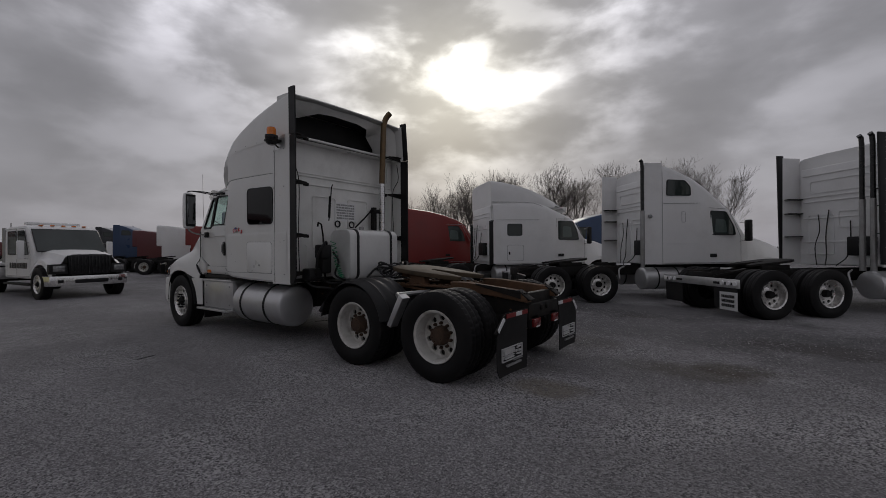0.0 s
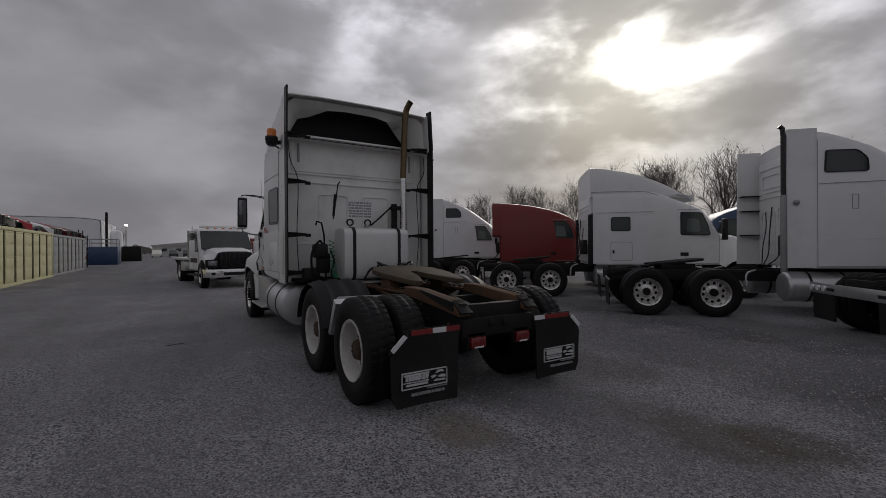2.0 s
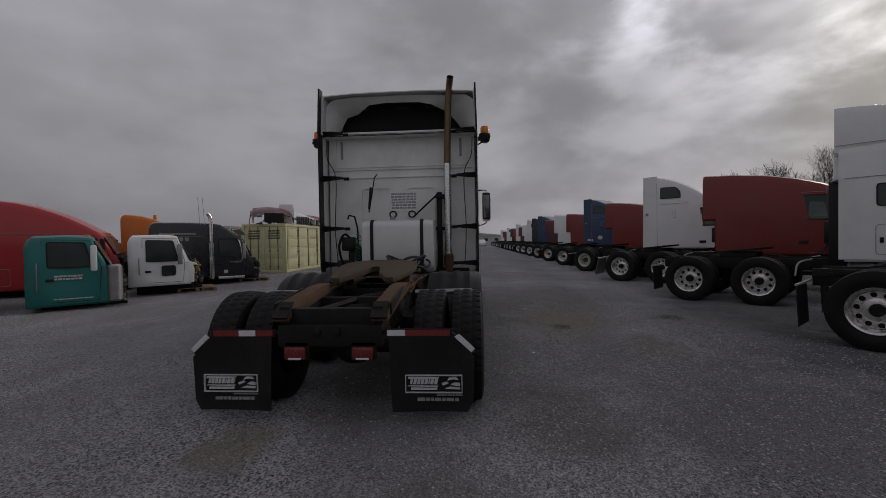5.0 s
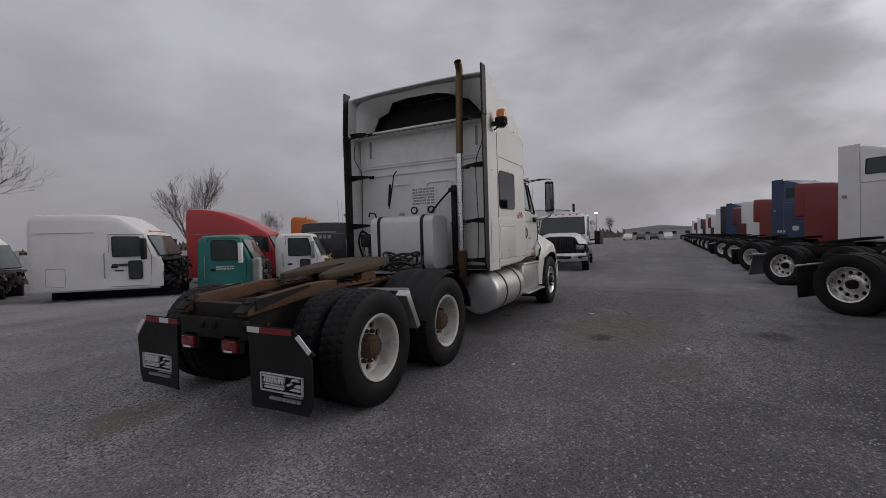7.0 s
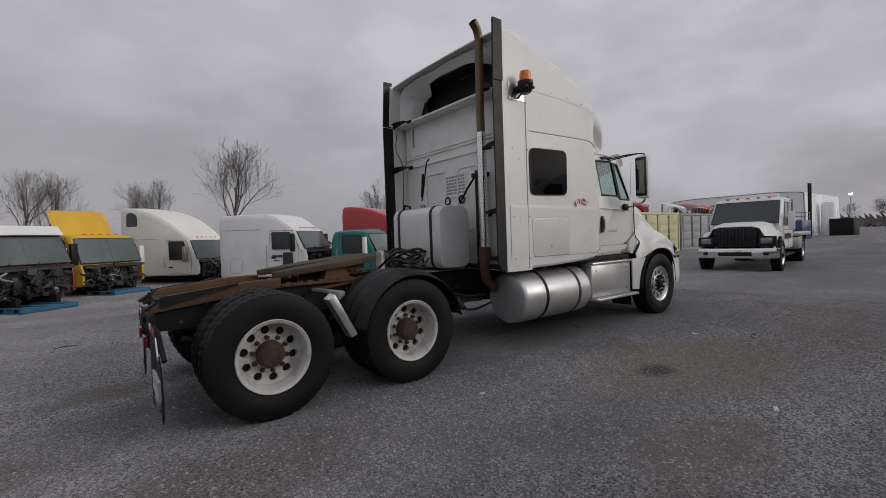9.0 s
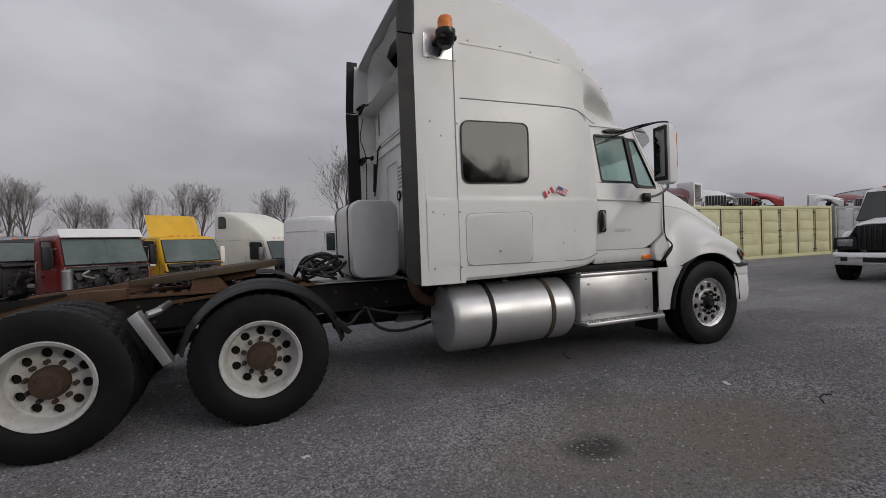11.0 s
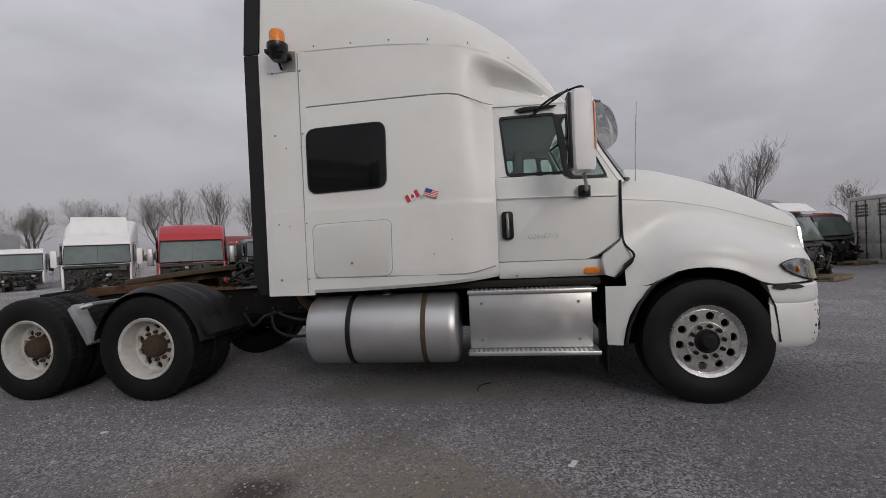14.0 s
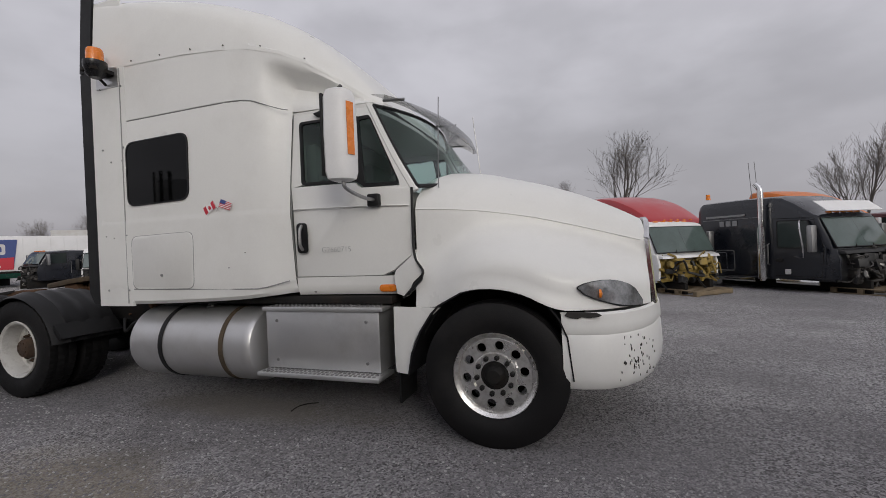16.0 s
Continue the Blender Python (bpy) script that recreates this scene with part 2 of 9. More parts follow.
M["stack_brown"] = mat("stack_brown", (0.17, 0.115, 0.062), 0.42, 0.6, var=0.3, scale=5, dirt=(0.06, 0.05, 0.04), dirt_amt=0.6, dirt_scale=6)
M["hose"] = mat("hose", (0.016, 0.016, 0.016), 0.5, var=0.2, scale=9)
M["green_hose"] = mat("green_hose", (0.015, 0.22, 0.10), 0.45, var=0.15, scale=9)
M["yellow_box"] = mat("yellow_box", (0.60, 0.58, 0.345), 0.6, var=0.07, scale=0.7, fine=25, dirt=(0.30, 0.25, 0.12), dirt_amt=0.4, dirt_scale=0.8)
M["grey_box"] = mat("grey_box", (0.33, 0.34, 0.35), 0.6, var=0.09, scale=0.7, fine=25, dirt=(0.20, 0.16, 0.12), dirt_amt=0.45, dirt_scale=0.8)
M["white_box"] = mat("white_box", (0.55, 0.55, 0.54), 0.6, var=0.08, scale=0.7, fine=25, dirt=(0.30, 0.22, 0.15), dirt_amt=0.4, dirt_scale=0.9)
M["box_dark"] = mat("box_dark", (0.10, 0.095, 0.06), 0.7, var=0.1)
M["pallet_wood"] = mat("pallet_wood", (0.22, 0.17, 0.11), 0.9, var=0.25, scale=3, fine=40, bump=0.3)
M["pallet_blue"] = mat("pallet_blue", (0.05, 0.16, 0.28), 0.85, var=0.25, scale=3, fine=40, bump=0.3)
M["firewall_dark"] = mat("firewall_dark", (0.03, 0.03, 0.031), 0.7, var=0.3, scale=5)
M["engine_pale"] = mat("engine_pale", (0.34, 0.33, 0.31), 0.5, 0.4, var=0.3, scale=8, dirt=(0.08, 0.07, 0.06), dirt_amt=0.6, dirt_scale=6)
M["engine_grey"] = mat("engine_grey", (0.075, 0.07, 0.066), 0.65, 0.4, var=0.35, scale=6, dirt=(0.03, 0.028, 0.025), dirt_amt=0.7, dirt_scale=5)
M["firewall_yellow"] = mat("firewall_yellow", (0.30, 0.21, 0.05), 0.6, var=0.3, scale=5, dirt=(0.08, 0.06, 0.03), dirt_amt=0.8, dirt_scale=4)
M["fabric_white"] = mat("fabric_white", (0.88, 0.89, 0.90), 0.8, var=0.04, scale=0.2)
M["beige_wall"] = mat("beige_wall", (0.56, 0.55, 0.53), 0.85, var=0.08, scale=0.3)
M["brown_roof"] = mat("brown_roof", (0.42, 0.41, 0.40), 0.8, var=0.1, scale=0.3)
M["mirror_dark"] = mat("mirror_dark", (0.16, 0.165, 0.17), 0.04, 1.0, var=0.05, scale=3)
M["tank_pale"] = mat("tank_pale", (0.72, 0.72, 0.71), 0.42, 0.35, var=0.08, scale=4, dirt=(0.3, 0.29, 0.27), dirt_amt=0.3)
M["bark"] = mat("bark", (0.10, 0.090, 0.082), 0.95, var=0.25, scale=2)
M["twig"] = mat("twig", (0.13, 0.115, 0.105), 0.95, var=0.25, scale=1)
M["paper"] = mat("paper", (0.7, 0.7, 0.7), 0.8, var=0.1, scale=10)
M["scrape"] = mat("scrape", (0.03, 0.028, 0.026), 0.8, var=0.3, scale=30)
GLASS_DARK = glass("glass_dark", (0.03, 0.034, 0.034), 0.03)
GLASS_CAB = glass("glass_cab", (0.80, 0.88, 0.855), 0.12)
GLASS_VISOR = glass("glass_visor", (0.74, 0.74, 0.73))


def pebble_ground(name):
    """Compacted gravel and worn asphalt: stones of one to two centimetres, dust, wet and brown patches, painted truck
    shade.
    """
    m = bpy.data.materials.new(name)
    m.use_nodes = True
    nt = m.node_tree
    n, l = nt.nodes, nt.links
    b = n["Principled BSDF"]
    tc = n.new("ShaderNodeTexCoord")

    def tex(kind, sc, **kw):
        t = n.new(kind)
        t.inputs["Scale"].default_value = sc
        for k, v in kw.items():
            t.inputs[k].default_value = v
        l.new(tc.outputs["Object"], t.inputs["Vector"])
        return t

    def rng(src, a, b_, c, d):
        r = n.new("ShaderNodeMapRange")
        r.inputs[1].default_value, r.inputs[2].default_value, r.inputs[3].default_value, r.inputs[4].default_value = a, b_, c, d
        l.new(src, r.inputs[0])
        return r.outputs[0]

    def mix(fac, a, b_):
        x = n.new("ShaderNodeMix")
        x.data_type = "RGBA"
        for i, v in ((0, fac), (6, a), (7, b_)):
            if isinstance(v, tuple):
                x.inputs[i].default_value = (*v, 1)
            elif isinstance(v, float):
                x.inputs[i].default_value = v
            else:
                l.new(v, x.inputs[i])
        return x.outputs[2]

    stones = tex("ShaderNodeTexVoronoi", 80.0)
    small = tex("ShaderNodeTexVoronoi", 140.0)
    sep = n.new("ShaderNodeSeparateColor")
    l.new(stones.outputs["Color"], sep.inputs[0])
    sep2 = n.new("ShaderNodeSeparateColor")
    l.new(small.outputs["Color"], sep2.inputs[0])
    wide = tex("ShaderNodeTexNoise", 0.22, Detail=6.0, Roughness=0.6)
    mid = tex("ShaderNodeTexNoise", 1.3, Detail=6.0, Roughness=0.65)
    loose = rng(tex("ShaderNodeTexNoise", 0.55, Detail=5.0, Roughness=0.6).outputs["Fac"], 0.42, 0.6, 0.25, 1.0)
    grey = mix(rng(sep.outputs[0], 0.0, 1.0, 0.0, 1.0), (0.012, 0.0115, 0.0125), (0.62, 0.605, 0.62))
    tar = mix(rng(sep2.outputs[0], 0.0, 1.0, 0.0, 1.0), (0.034, 0.032, 0.035), (0.40, 0.388, 0.402))
    col = mix(loose, tar, grey)
    lightstone = rng(sep.outputs[1], 0.87, 0.91, 0.0, 0.8)
    col = mix(lightstone, col, (0.52, 0.515, 0.51))
    # dust and damp
    col = mix(rng(mid.outputs["Fac"], 0.4, 0.7, 0.0, 0.18), col, (0.178, 0.170, 0.179))
    col = mix(rng(wide.outputs["Fac"], 0.51, 0.60, 0.0, 0.30), col, (0.104, 0.100, 0.105))
    # worn wheel lanes along the yard
    mp = n.new("ShaderNodeMapping")
    mp.inputs["Scale"].default_value = (0.05, 0.6, 1.0)
    l.new(tc.outputs["Object"], mp.inputs[0])
    lanes = n.new("ShaderNodeTexNoise")
    lanes.inputs["Scale"].default_value, lanes.inputs["Detail"].default_value = 1.0, 5.0
    l.new(mp.outputs[0], lanes.inputs["Vector"])
    col = mix(rng(lanes.outputs["Fac"], 0.42, 0.62, 0.0, 0.30), col, (0.106, 0.102, 0.107))
    # muddy patches and painted shade by the trucks, at fixed places
    for (px, py, rx, ry, amt, tone) in MUD_AND_SHADE:
        d = n.new("ShaderNodeVectorMath")
        d.operation = "SUBTRACT"
        l.new(tc.outputs["Object"], d.inputs[0])
        d.inputs[1].default_value = (px, py, 0)
        s = n.new("ShaderNodeVectorMath")
        s.operation = "MULTIPLY"
        l.new(d.outputs[0], s.inputs[0])
        s.inputs[1].default_value = (1 / rx, 1 / ry, 0)
        ln = n.new("ShaderNodeVectorMath")
        ln.operation = "LENGTH"
        l.new(s.outputs[0], ln.inputs[0])
        wob = n.new("ShaderNodeMath")
        wob.operation = "MULTIPLY_ADD"
        l.new(mid.outputs["Fac"], wob.inputs[0])
        wob.inputs[1].default_value = 1.6
        l.new(ln.outputs["Value"], wob.inputs[2])
        col = mix(rng(wob.outputs[0], 1.35, 1.9, amt, 0.0), col, TONES[tone])
    l.new(col, b.inputs["Base Color"])
    b.inputs["Diffuse Roughness"].default_value = 1.0
    l.new(rng(wide.outputs["Fac"], 0.45, 0.7, 0.85, 0.62), b.inputs["Roughness"])
    b.inputs["Specular IOR Level"].default_value = 0.12
    h = n.new("ShaderNodeMath")
    h.operation = "MULTIPLY_ADD"
    l.new(rng(stones.outputs["Distance"], 0.0, 0.6, 1.0, 0.0), h.inputs[0])
    l.new(loose, h.inputs[1])
    l.new(rng(small.outputs["Distance"], 0.0, 0.6, 0.35, 0.0), h.inputs[2])
    bp = n.new("ShaderNodeBump")
    bp.inputs["Strength"].default_value, bp.inputs["Distance"].default_value = 0.8, 0.008
    l.new(h.outputs[0], bp.inputs["Height"])
    l.new(bp.outputs[0], b.inputs["Normal"])
    return m


# muddy, oily, wet and damp patches: place, half sizes, strength, tone
# tone 3 mixes damp ground with shade painted under and beside the trucks
TONES = [(0.225, 0.198, 0.152), (0.045, 0.04, 0.034), (0.085, 0.072, 0.057), (0.07, 0.068, 0.071)]
MUD_AND_SHADE = [(3.1, -2.65, 1.6, 0.85, 0.62, 0), (2.63, -2.6, 0.3, 0.2, 0.8, 1), (3.4, -4.74, 0.35, 0.2, 0.7, 1), (3.9, -2.9, 1.0, 0.6, 0.7, 0), (-1.7, 0.62, 0.45, 0.35, 0.6, 0), (-1.2, -1.9, 0.9, 0.5, 0.45, 2),
       (-2.9, -0.9, 0.8, 0.4, 0.6, 2), (-3.3, -1.25, 0.55, 0.4, 0.7, 2), (-4.1, -3.2, 1.1, 0.6, 0.6, 2), (1.2, -3.6, 0.8, 0.4, 0.5, 0), (5.2, -3.6, 1.2, 0.5, 0.45, 0), (3.4, -0.9, 1.4, 0.3, 0.5, 0),
       (-1.4, -5.1, 0.5, 0.3, 0.6, 2), (7.0, -3.0, 1.6, 0.7, 0.45, 0), (-0.4, 0.0, 1.2, 0.5, 0.5, 2), (-2.2, -4.0, 3.6, 1.9, 0.5, 3), (2.2, -5.4, 3.4, 1.3, 0.5, 3), (-5.0, -3.0, 2.6, 2.2, 0.45, 3), (-1.0, -6.2, 3.4, 1.5, 0.6, 3), (4.5, -6.8, 4.0, 1.4, 0.55, 3), (1.5, -0.3, 4.6, 1.5, 0.42, 3), (4.2, -0.9, 2.6, 1.2, 0.35, 3)]
M["ground"] = pebble_ground("ground")


# ---- mesh tools ----
def link(name, me, parent=None, m=None, label=""):
    ob = new(name, me)
    if parent:
        ob.parent = parent
    if m is not None:
        ob.matrix_basis = m
    return tagged(ob, label)


def to_mesh(name, bm, material, smooth=32):
    me = bpy.data.meshes.new(name)
    bmesh.ops.recalc_face_normals(bm, faces=bm.faces)
    bm.to_mesh(me)
    bm.free()
    me.materials.append(material)
    if smooth:
        me.shade_smooth()
        me.set_sharp_from_angle(angle=radians(smooth))
    return me


def part(name, bm, material, parent, label="", smooth=32, m=None):
    return link(name, to_mesh(name, bm, M[material] if isinstance(material, str) else material, smooth), parent, m, label)


def thing(name, label, category, m=None, group="", kind=""):
    ob = new(name)
    ob.empty_display_size = 0.2
    if m is not None:
        ob.matrix_basis = m
    return tagged(ob, label, category, group, kind)


def B():
    return bmesh.new()


def box(bm, lo, hi, bevel=0.0, m=None):
    vs = [bm.verts.new((x, y, z)) for x in (lo[0], hi[0]) for y in (lo[1], hi[1]) for z in (lo[2], hi[2])]
    fs = [bm.faces.new([vs[i] for i in f]) for f in ((0, 1, 3, 2), (4, 6, 7, 5), (0, 4, 5, 1), (2, 3, 7, 6), (0, 2, 6, 4), (1, 5, 7, 3))]
    if bevel:
        es = list({e for f in fs for e in f.edges})
        r = bmesh.ops.bevel(bm, geom=es, offset=bevel, segments=2, affect="EDGES", profile=0.5)
        vs = list({v for f in r["faces"] for v in f.verts} | {v for v in vs if v.is_valid})
    if m is not None:
        for v in vs:
            v.co = m @ v.co
    return bm


def prism(bm, poly, axis, a, b, bevel=0.0):
    """A flat outline in the other two axes, made thick along one axis from a to b."""
    def at(p, h):
        return {"x": (h, p[0], p[1]), "y": (p[0], h, p[1]), "z": (p[0], p[1], h)}[axis]
    v0, v1 = [bm.verts.new(at(p, a)) for p in poly], [bm.verts.new(at(p, b)) for p in poly]
    k = len(poly)
    fs = [bm.faces.new(v0), bm.faces.new(v1[::-1])]
    fs += [bm.faces.new((v0[i], v1[i], v1[(i + 1) % k], v0[(i + 1) % k])) for i in range(k)]
    if bevel:
        bmesh.ops.bevel(bm, geom=list(fs[0].edges) + list(fs[1].edges), offset=bevel, segments=2, affect="EDGES", profile=0.5)
    return bm


def rrect(x0, y0, x1, y1, r, k=4):
    """A rectangle with round corners."""
    pts = []
    for cx, cy, a in ((x1 - r, y1 - r, 0), (x0 + r, y1 - r, 90), (x0 + r, y0 + r, 180), (x1 - r, y0 + r, 270)):
        pts += [(cx + r * math.cos(radians(a + 90 * i / k)), cy + r * math.sin(radians(a + 90 * i / k))) for i in range(k + 1)]
    return pts


def round_poly(poly, r, k=3):
    out = []
    n_ = len(poly)
    for i, p in enumerate(poly):
        p, a, b = Vector(p), Vector(poly[i - 1]), Vector(poly[(i + 1) % n_])
        ra = min(r, (a - p).length * 0.45)
        rb = min(r, (b - p).length * 0.45)
        s, e = p + (a - p).normalized() * ra, p + (b - p).normalized() * rb
        for j in range(k + 1):
            t = j / k
            out.append(tuple((1 - t) ** 2 * s + 2 * t * (1 - t) * p + t * t * e))
    return out


def frame_ring(bm, outer, inner, axis, a, b):
    """A flat ring between two outlines with as many points, made thick."""
    def at(p, h):
        return {"x": (h, p[0], p[1]), "y": (p[0], h, p[1]), "z": (p[0], p[1], h)}[axis]
    k = len(outer)
    o0, o1, i0, i1 = ([bm.verts.new(at(p, h)) for p in q] for q, h in ((outer, a), (outer, b), (inner, a), (inner, b)))
    for i in range(k):
        j = (i + 1) % k
        for q in ((o0[i], o0[j], i0[j], i0[i]), (o1[i], i1[i], i1[j], o1[j]), (o0[i], o1[i], o1[j], o0[j]), (i0[i], i0[j], i1[j], i1[i])):
            bm.faces.new(q)
    return bm


def grow(poly, d):
    c = Vector((sum(p[0] for p in poly) / len(poly), sum(p[1] for p in poly) / len(poly)))
    return [tuple(Vector(p) + (Vector(p) - c).normalized() * d) for p in poly]


def loft(bm, rings, closed=True, cap=True):
    rows = [[bm.verts.new(p) for p in r] for r in rings]
    k = len(rows[0])
    for a, b in zip(rows, rows[1:]):
        for i in range(k if closed else k - 1):
            j = (i + 1) % k
            bm.faces.new((a[i], a[j], b[j], b[i]))
    if cap and closed:
        bm.faces.new(rows[0][::-1])
        bm.faces.new(rows[-1])
    return bm


def sheet(bm, rows, thick):
    """A curved plate: a grid of points made thick along its normals."""
    g = [[Vector(p) for p in r] for r in rows]
    nu, nv = len(g), len(g[0])

    def nrm(i, j):
        a = g[min(i + 1, nu - 1)][j] - g[max(i - 1, 0)][j]
        b = g[i][min(j + 1, nv - 1)] - g[i][max(j - 1, 0)]
        return a.cross(b).normalized()
    top = [[bm.verts.new(g[i][j]) for j in range(nv)] for i in range(nu)]
    bot = [[bm.verts.new(g[i][j] - nrm(i, j) * thick) for j in range(nv)] for i in range(nu)]
    for i in range(nu - 1):
        for j in range(nv - 1):
            bm.faces.new((top[i][j], top[i + 1][j], top[i + 1][j + 1], top[i][j + 1]))
            bm.faces.new((bot[i][j], bot[i][j + 1], bot[i + 1][j + 1], bot[i + 1][j]))
    for i in range(nu - 1):
        for j in (0, nv - 1):
            bm.faces.new((top[i][j], bot[i][j], bot[i + 1][j], top[i + 1][j]))
    for j in range(nv - 1):
        for i in (0, nu - 1):
            bm.faces.new((top[i][j], top[i][j + 1], bot[i][j + 1], bot[i][j]))
    return bm


def lathe(bm, prof, axis="y", c=(0, 0, 0), k=32, cap=True):
    """prof: (along the axis, radius) pairs."""
    rings = []
    for h, r in prof:
        ring = []
        for i in range(k):
            a = 2 * math.pi * i / k
            u, v = r * math.cos(a), r * math.sin(a)
            p = {"x": (h, u, v), "y": (u, h, v), "z": (u, v, h)}[axis]
            ring.append((p[0] + c[0], p[1] + c[1], p[2] + c[2]))
        rings.append(ring)
    return loft(bm, rings, True, cap)


def tube(bm, pts, r, k=8, cap=True):
    pts = [Vector(p) for p in pts]
    rings = []
    up = Vector((0, 0, 1))
    for i, p in enumerate(pts):
        d = (pts[min(i + 1, len(pts) - 1)] - pts[max(i - 1, 0)]).normalized()
        s = d.cross(up)
        if s.length < 0.05:
            s = d.cross(Vector((1, 0, 0)))
        s.normalize()
        t = s.cross(d)
        up = t
        rr = r[i] if isinstance(r, (list, tuple)) else r
        rings.append([p + (s * math.cos(2 * math.pi * j / k) + t * math.sin(2 * math.pi * j / k)) * rr for j in range(k)])
    return loft(bm, rings, True, cap)


def curve_pts(pts, n=6):
    """Points along a smooth line through the given ones."""
    p = [Vector(q) for q in pts]
    p = [2 * p[0] - p[1]] + p + [2 * p[-1] - p[-2]]
    out = []
    for i in range(1, len(p) - 2):
        for j in range(n):
            t = j / n
            out.append(0.5 * (2 * p[i] + (p[i + 1] - p[i - 1]) * t + (2 * p[i - 1] - 5 * p[i] + 4 * p[i + 1] - p[i + 2]) * t * t + (3 * p[i] - p[i - 1] - 3 * p[i + 1] + p[i + 2]) * t ** 3))
    return out + [p[-2]]


def bars(bm, axis, at, u0, v0, u1, v1, lines, seed=0, thick=0.002, sign=1):
    """Unreadable print as rows of short bars."""
    rnd = random.Random(seed)
    h = (v1 - v0) / (lines * 1.6)
    for i in range(lines):
        v = v1 - (i + 0.5) * (v1 - v0) / lines
        u = u0
        while u < u1 - 0.01:
            w = min(rnd.uniform(0.04, 0.16) * (u1 - u0) + 0.006, u1 - u)
            lo, hi = [0, 0, 0], [0, 0, 0]
            ax = "xyz".index(axis)
            o = [i_ for i_ in range(3) if i_ != ax]
            lo[ax], hi[ax] = sorted((at, at + sign * thick))
            lo[o[0]], hi[o[0]] = u, u + w
            lo[o[1]], hi[o[1]] = v - h / 2, v + h / 2
            box(bm, lo, hi)
            u += w + 0.025 * (u1 - u0)
    return bm

# ---- ground ----
def build_ground():
    bm = B()
    steps = [-900, -300, -120, -60, -30, -15, 0, 15, 30, 60, 120, 300, 900]
    g = [[bm.verts.new((x, y, 0)) for y in steps] for x in steps]
    for i in range(len(steps) - 1):
        for j in range(len(steps) - 1):
            bm.faces.new((g[i][j], g[i + 1][j], g[i + 1][j + 1], g[i][j + 1]))
    ob = new("ground", to_mesh("ground", bm, M["ground"], 0))
    tagged(ob, "grey compacted gravel and worn asphalt yard with muddy patches", "ground", kind="structure")


build_ground()


# ---- wheels ----
def tyre_mesh(name, lug, width=0.28, rad=0.515, rim=0.288, k=96):
    """A heavy tyre about the y axis; lug: block tread, else ribs."""
    w = width / 2
    prof = [(-w * 0.72, rim - 0.006), (-w * 0.86, rim + 0.018), (-w * 1.0, rim + 0.075), (-w * 1.03, rim + 0.12), (-w * 0.98, rad - 0.055), (-w * 0.90, rad - 0.022)]
    tread = []
    for i in range(11):
        y = -w * 0.86 + i * (2 * w * 0.86) / 10
        tread.append((y, rad - 0.010 * abs(i - 5) / 5))
    prof2 = prof + tread + [(-a, b) for a, b in prof[::-1]]
    bm = B()
    rings = []
    for i in range(k):
        a = 2 * math.pi * i / k
        ring = []
        for j, (y, r) in enumerate(prof2):
            t = j - len(prof)
            if 0 <= t <= 10:
                if t in (3, 7):
                    r -= 0.011
                elif lug and (i + (2 if t in (4, 5, 6) else 0) + (t // 4)) % 4 == 0:
                    r -= 0.010
                elif lug and t in (0, 10) and i % 4 in (0, 1):
                    r -= 0.006
            elif lug and j in (5, len(prof2) - 6) and i % 4 in (0, 1):
                r -= 0.004
            ring.append((r * math.cos(a), y, r * math.sin(a)))
        rings.append(ring)
    rows = [[bm.verts.new(p) for p in r] for r in rings]
    for i in range(k):
        a, b = rows[i], rows[(i + 1) % k]
        for j in range(len(prof2) - 1):
            bm.faces.new((a[j], a[j + 1], b[j + 1], b[j]))
    return to_mesh(name, bm, M["rubber"], 28)


def hole_disc(bm, r0, r1, hr, n_, y, depth, sub=5):
    """An annulus with round holes through it, about the y axis."""
    for s in range(n_):
        a0, a1 = 2 * math.pi * s / n_, 2 * math.pi * (s + 1) / n_
        am, rm = (a0 + a1) / 2, (r0 + r1) / 2
        edge = [(r0, a0 + (a1 - a0) * i / sub) for i in range(sub)] + [(r0 + (r1 - r0) * i / sub, a1) for i in range(sub)]
        edge += [(r1, a1 - (a1 - a0) * i / sub) for i in range(sub)] + [(r1 - (r1 - r0) * i / sub, a0) for i in range(sub)]
        c = Vector((rm * math.cos(am), rm * math.sin(am)))
        outer, inner, deep = [], [], []
        for r, a in edge:
            p = Vector((r * math.cos(a), r * math.sin(a)))
            q = c + (p - c).normalized() * hr
            outer.append(bm.verts.new((p.x, y, p.y)))
            inner.append(bm.verts.new((q.x, y, q.y)))
            deep.append(bm.verts.new((q.x, y - depth, q.y)))
        k = len(edge)
        for i in range(k):
            j = (i + 1) % k
            bm.faces.new((outer[i], outer[j], inner[j], inner[i]))
            bm.faces.new((inner[i], inner[j], deep[j], deep[i]))
    return bm


def rim_dished(name, material):
    """Outer rear wheel: a deep dish, the disc set back from the lip. Outward is +y, the tyre's middle at 0."""
    bm = B()
    lathe(bm, [(0.118, 0.268), (0.132, 0.292), (0.120, 0.298), (0.112, 0.290)], k=48, cap=False)
    lathe(bm, [(0.120, 0.270), (0.095, 0.260), (0.03, 0.254), (-0.02, 0.247), (-0.03, 0.236)], k=48, cap=False)
    hole_disc(bm, 0.158, 0.237, 0.034, 10, -0.03, 0.03)
    lathe(bm, [(-0.03, 0.159), (-0.022, 0.145), (-0.022, 0.07)], k=48, cap=False)
    bmesh.ops.remove_doubles(bm, verts=bm.verts, dist=0.0005)
    return to_mesh(name, bm, M[material], 35)


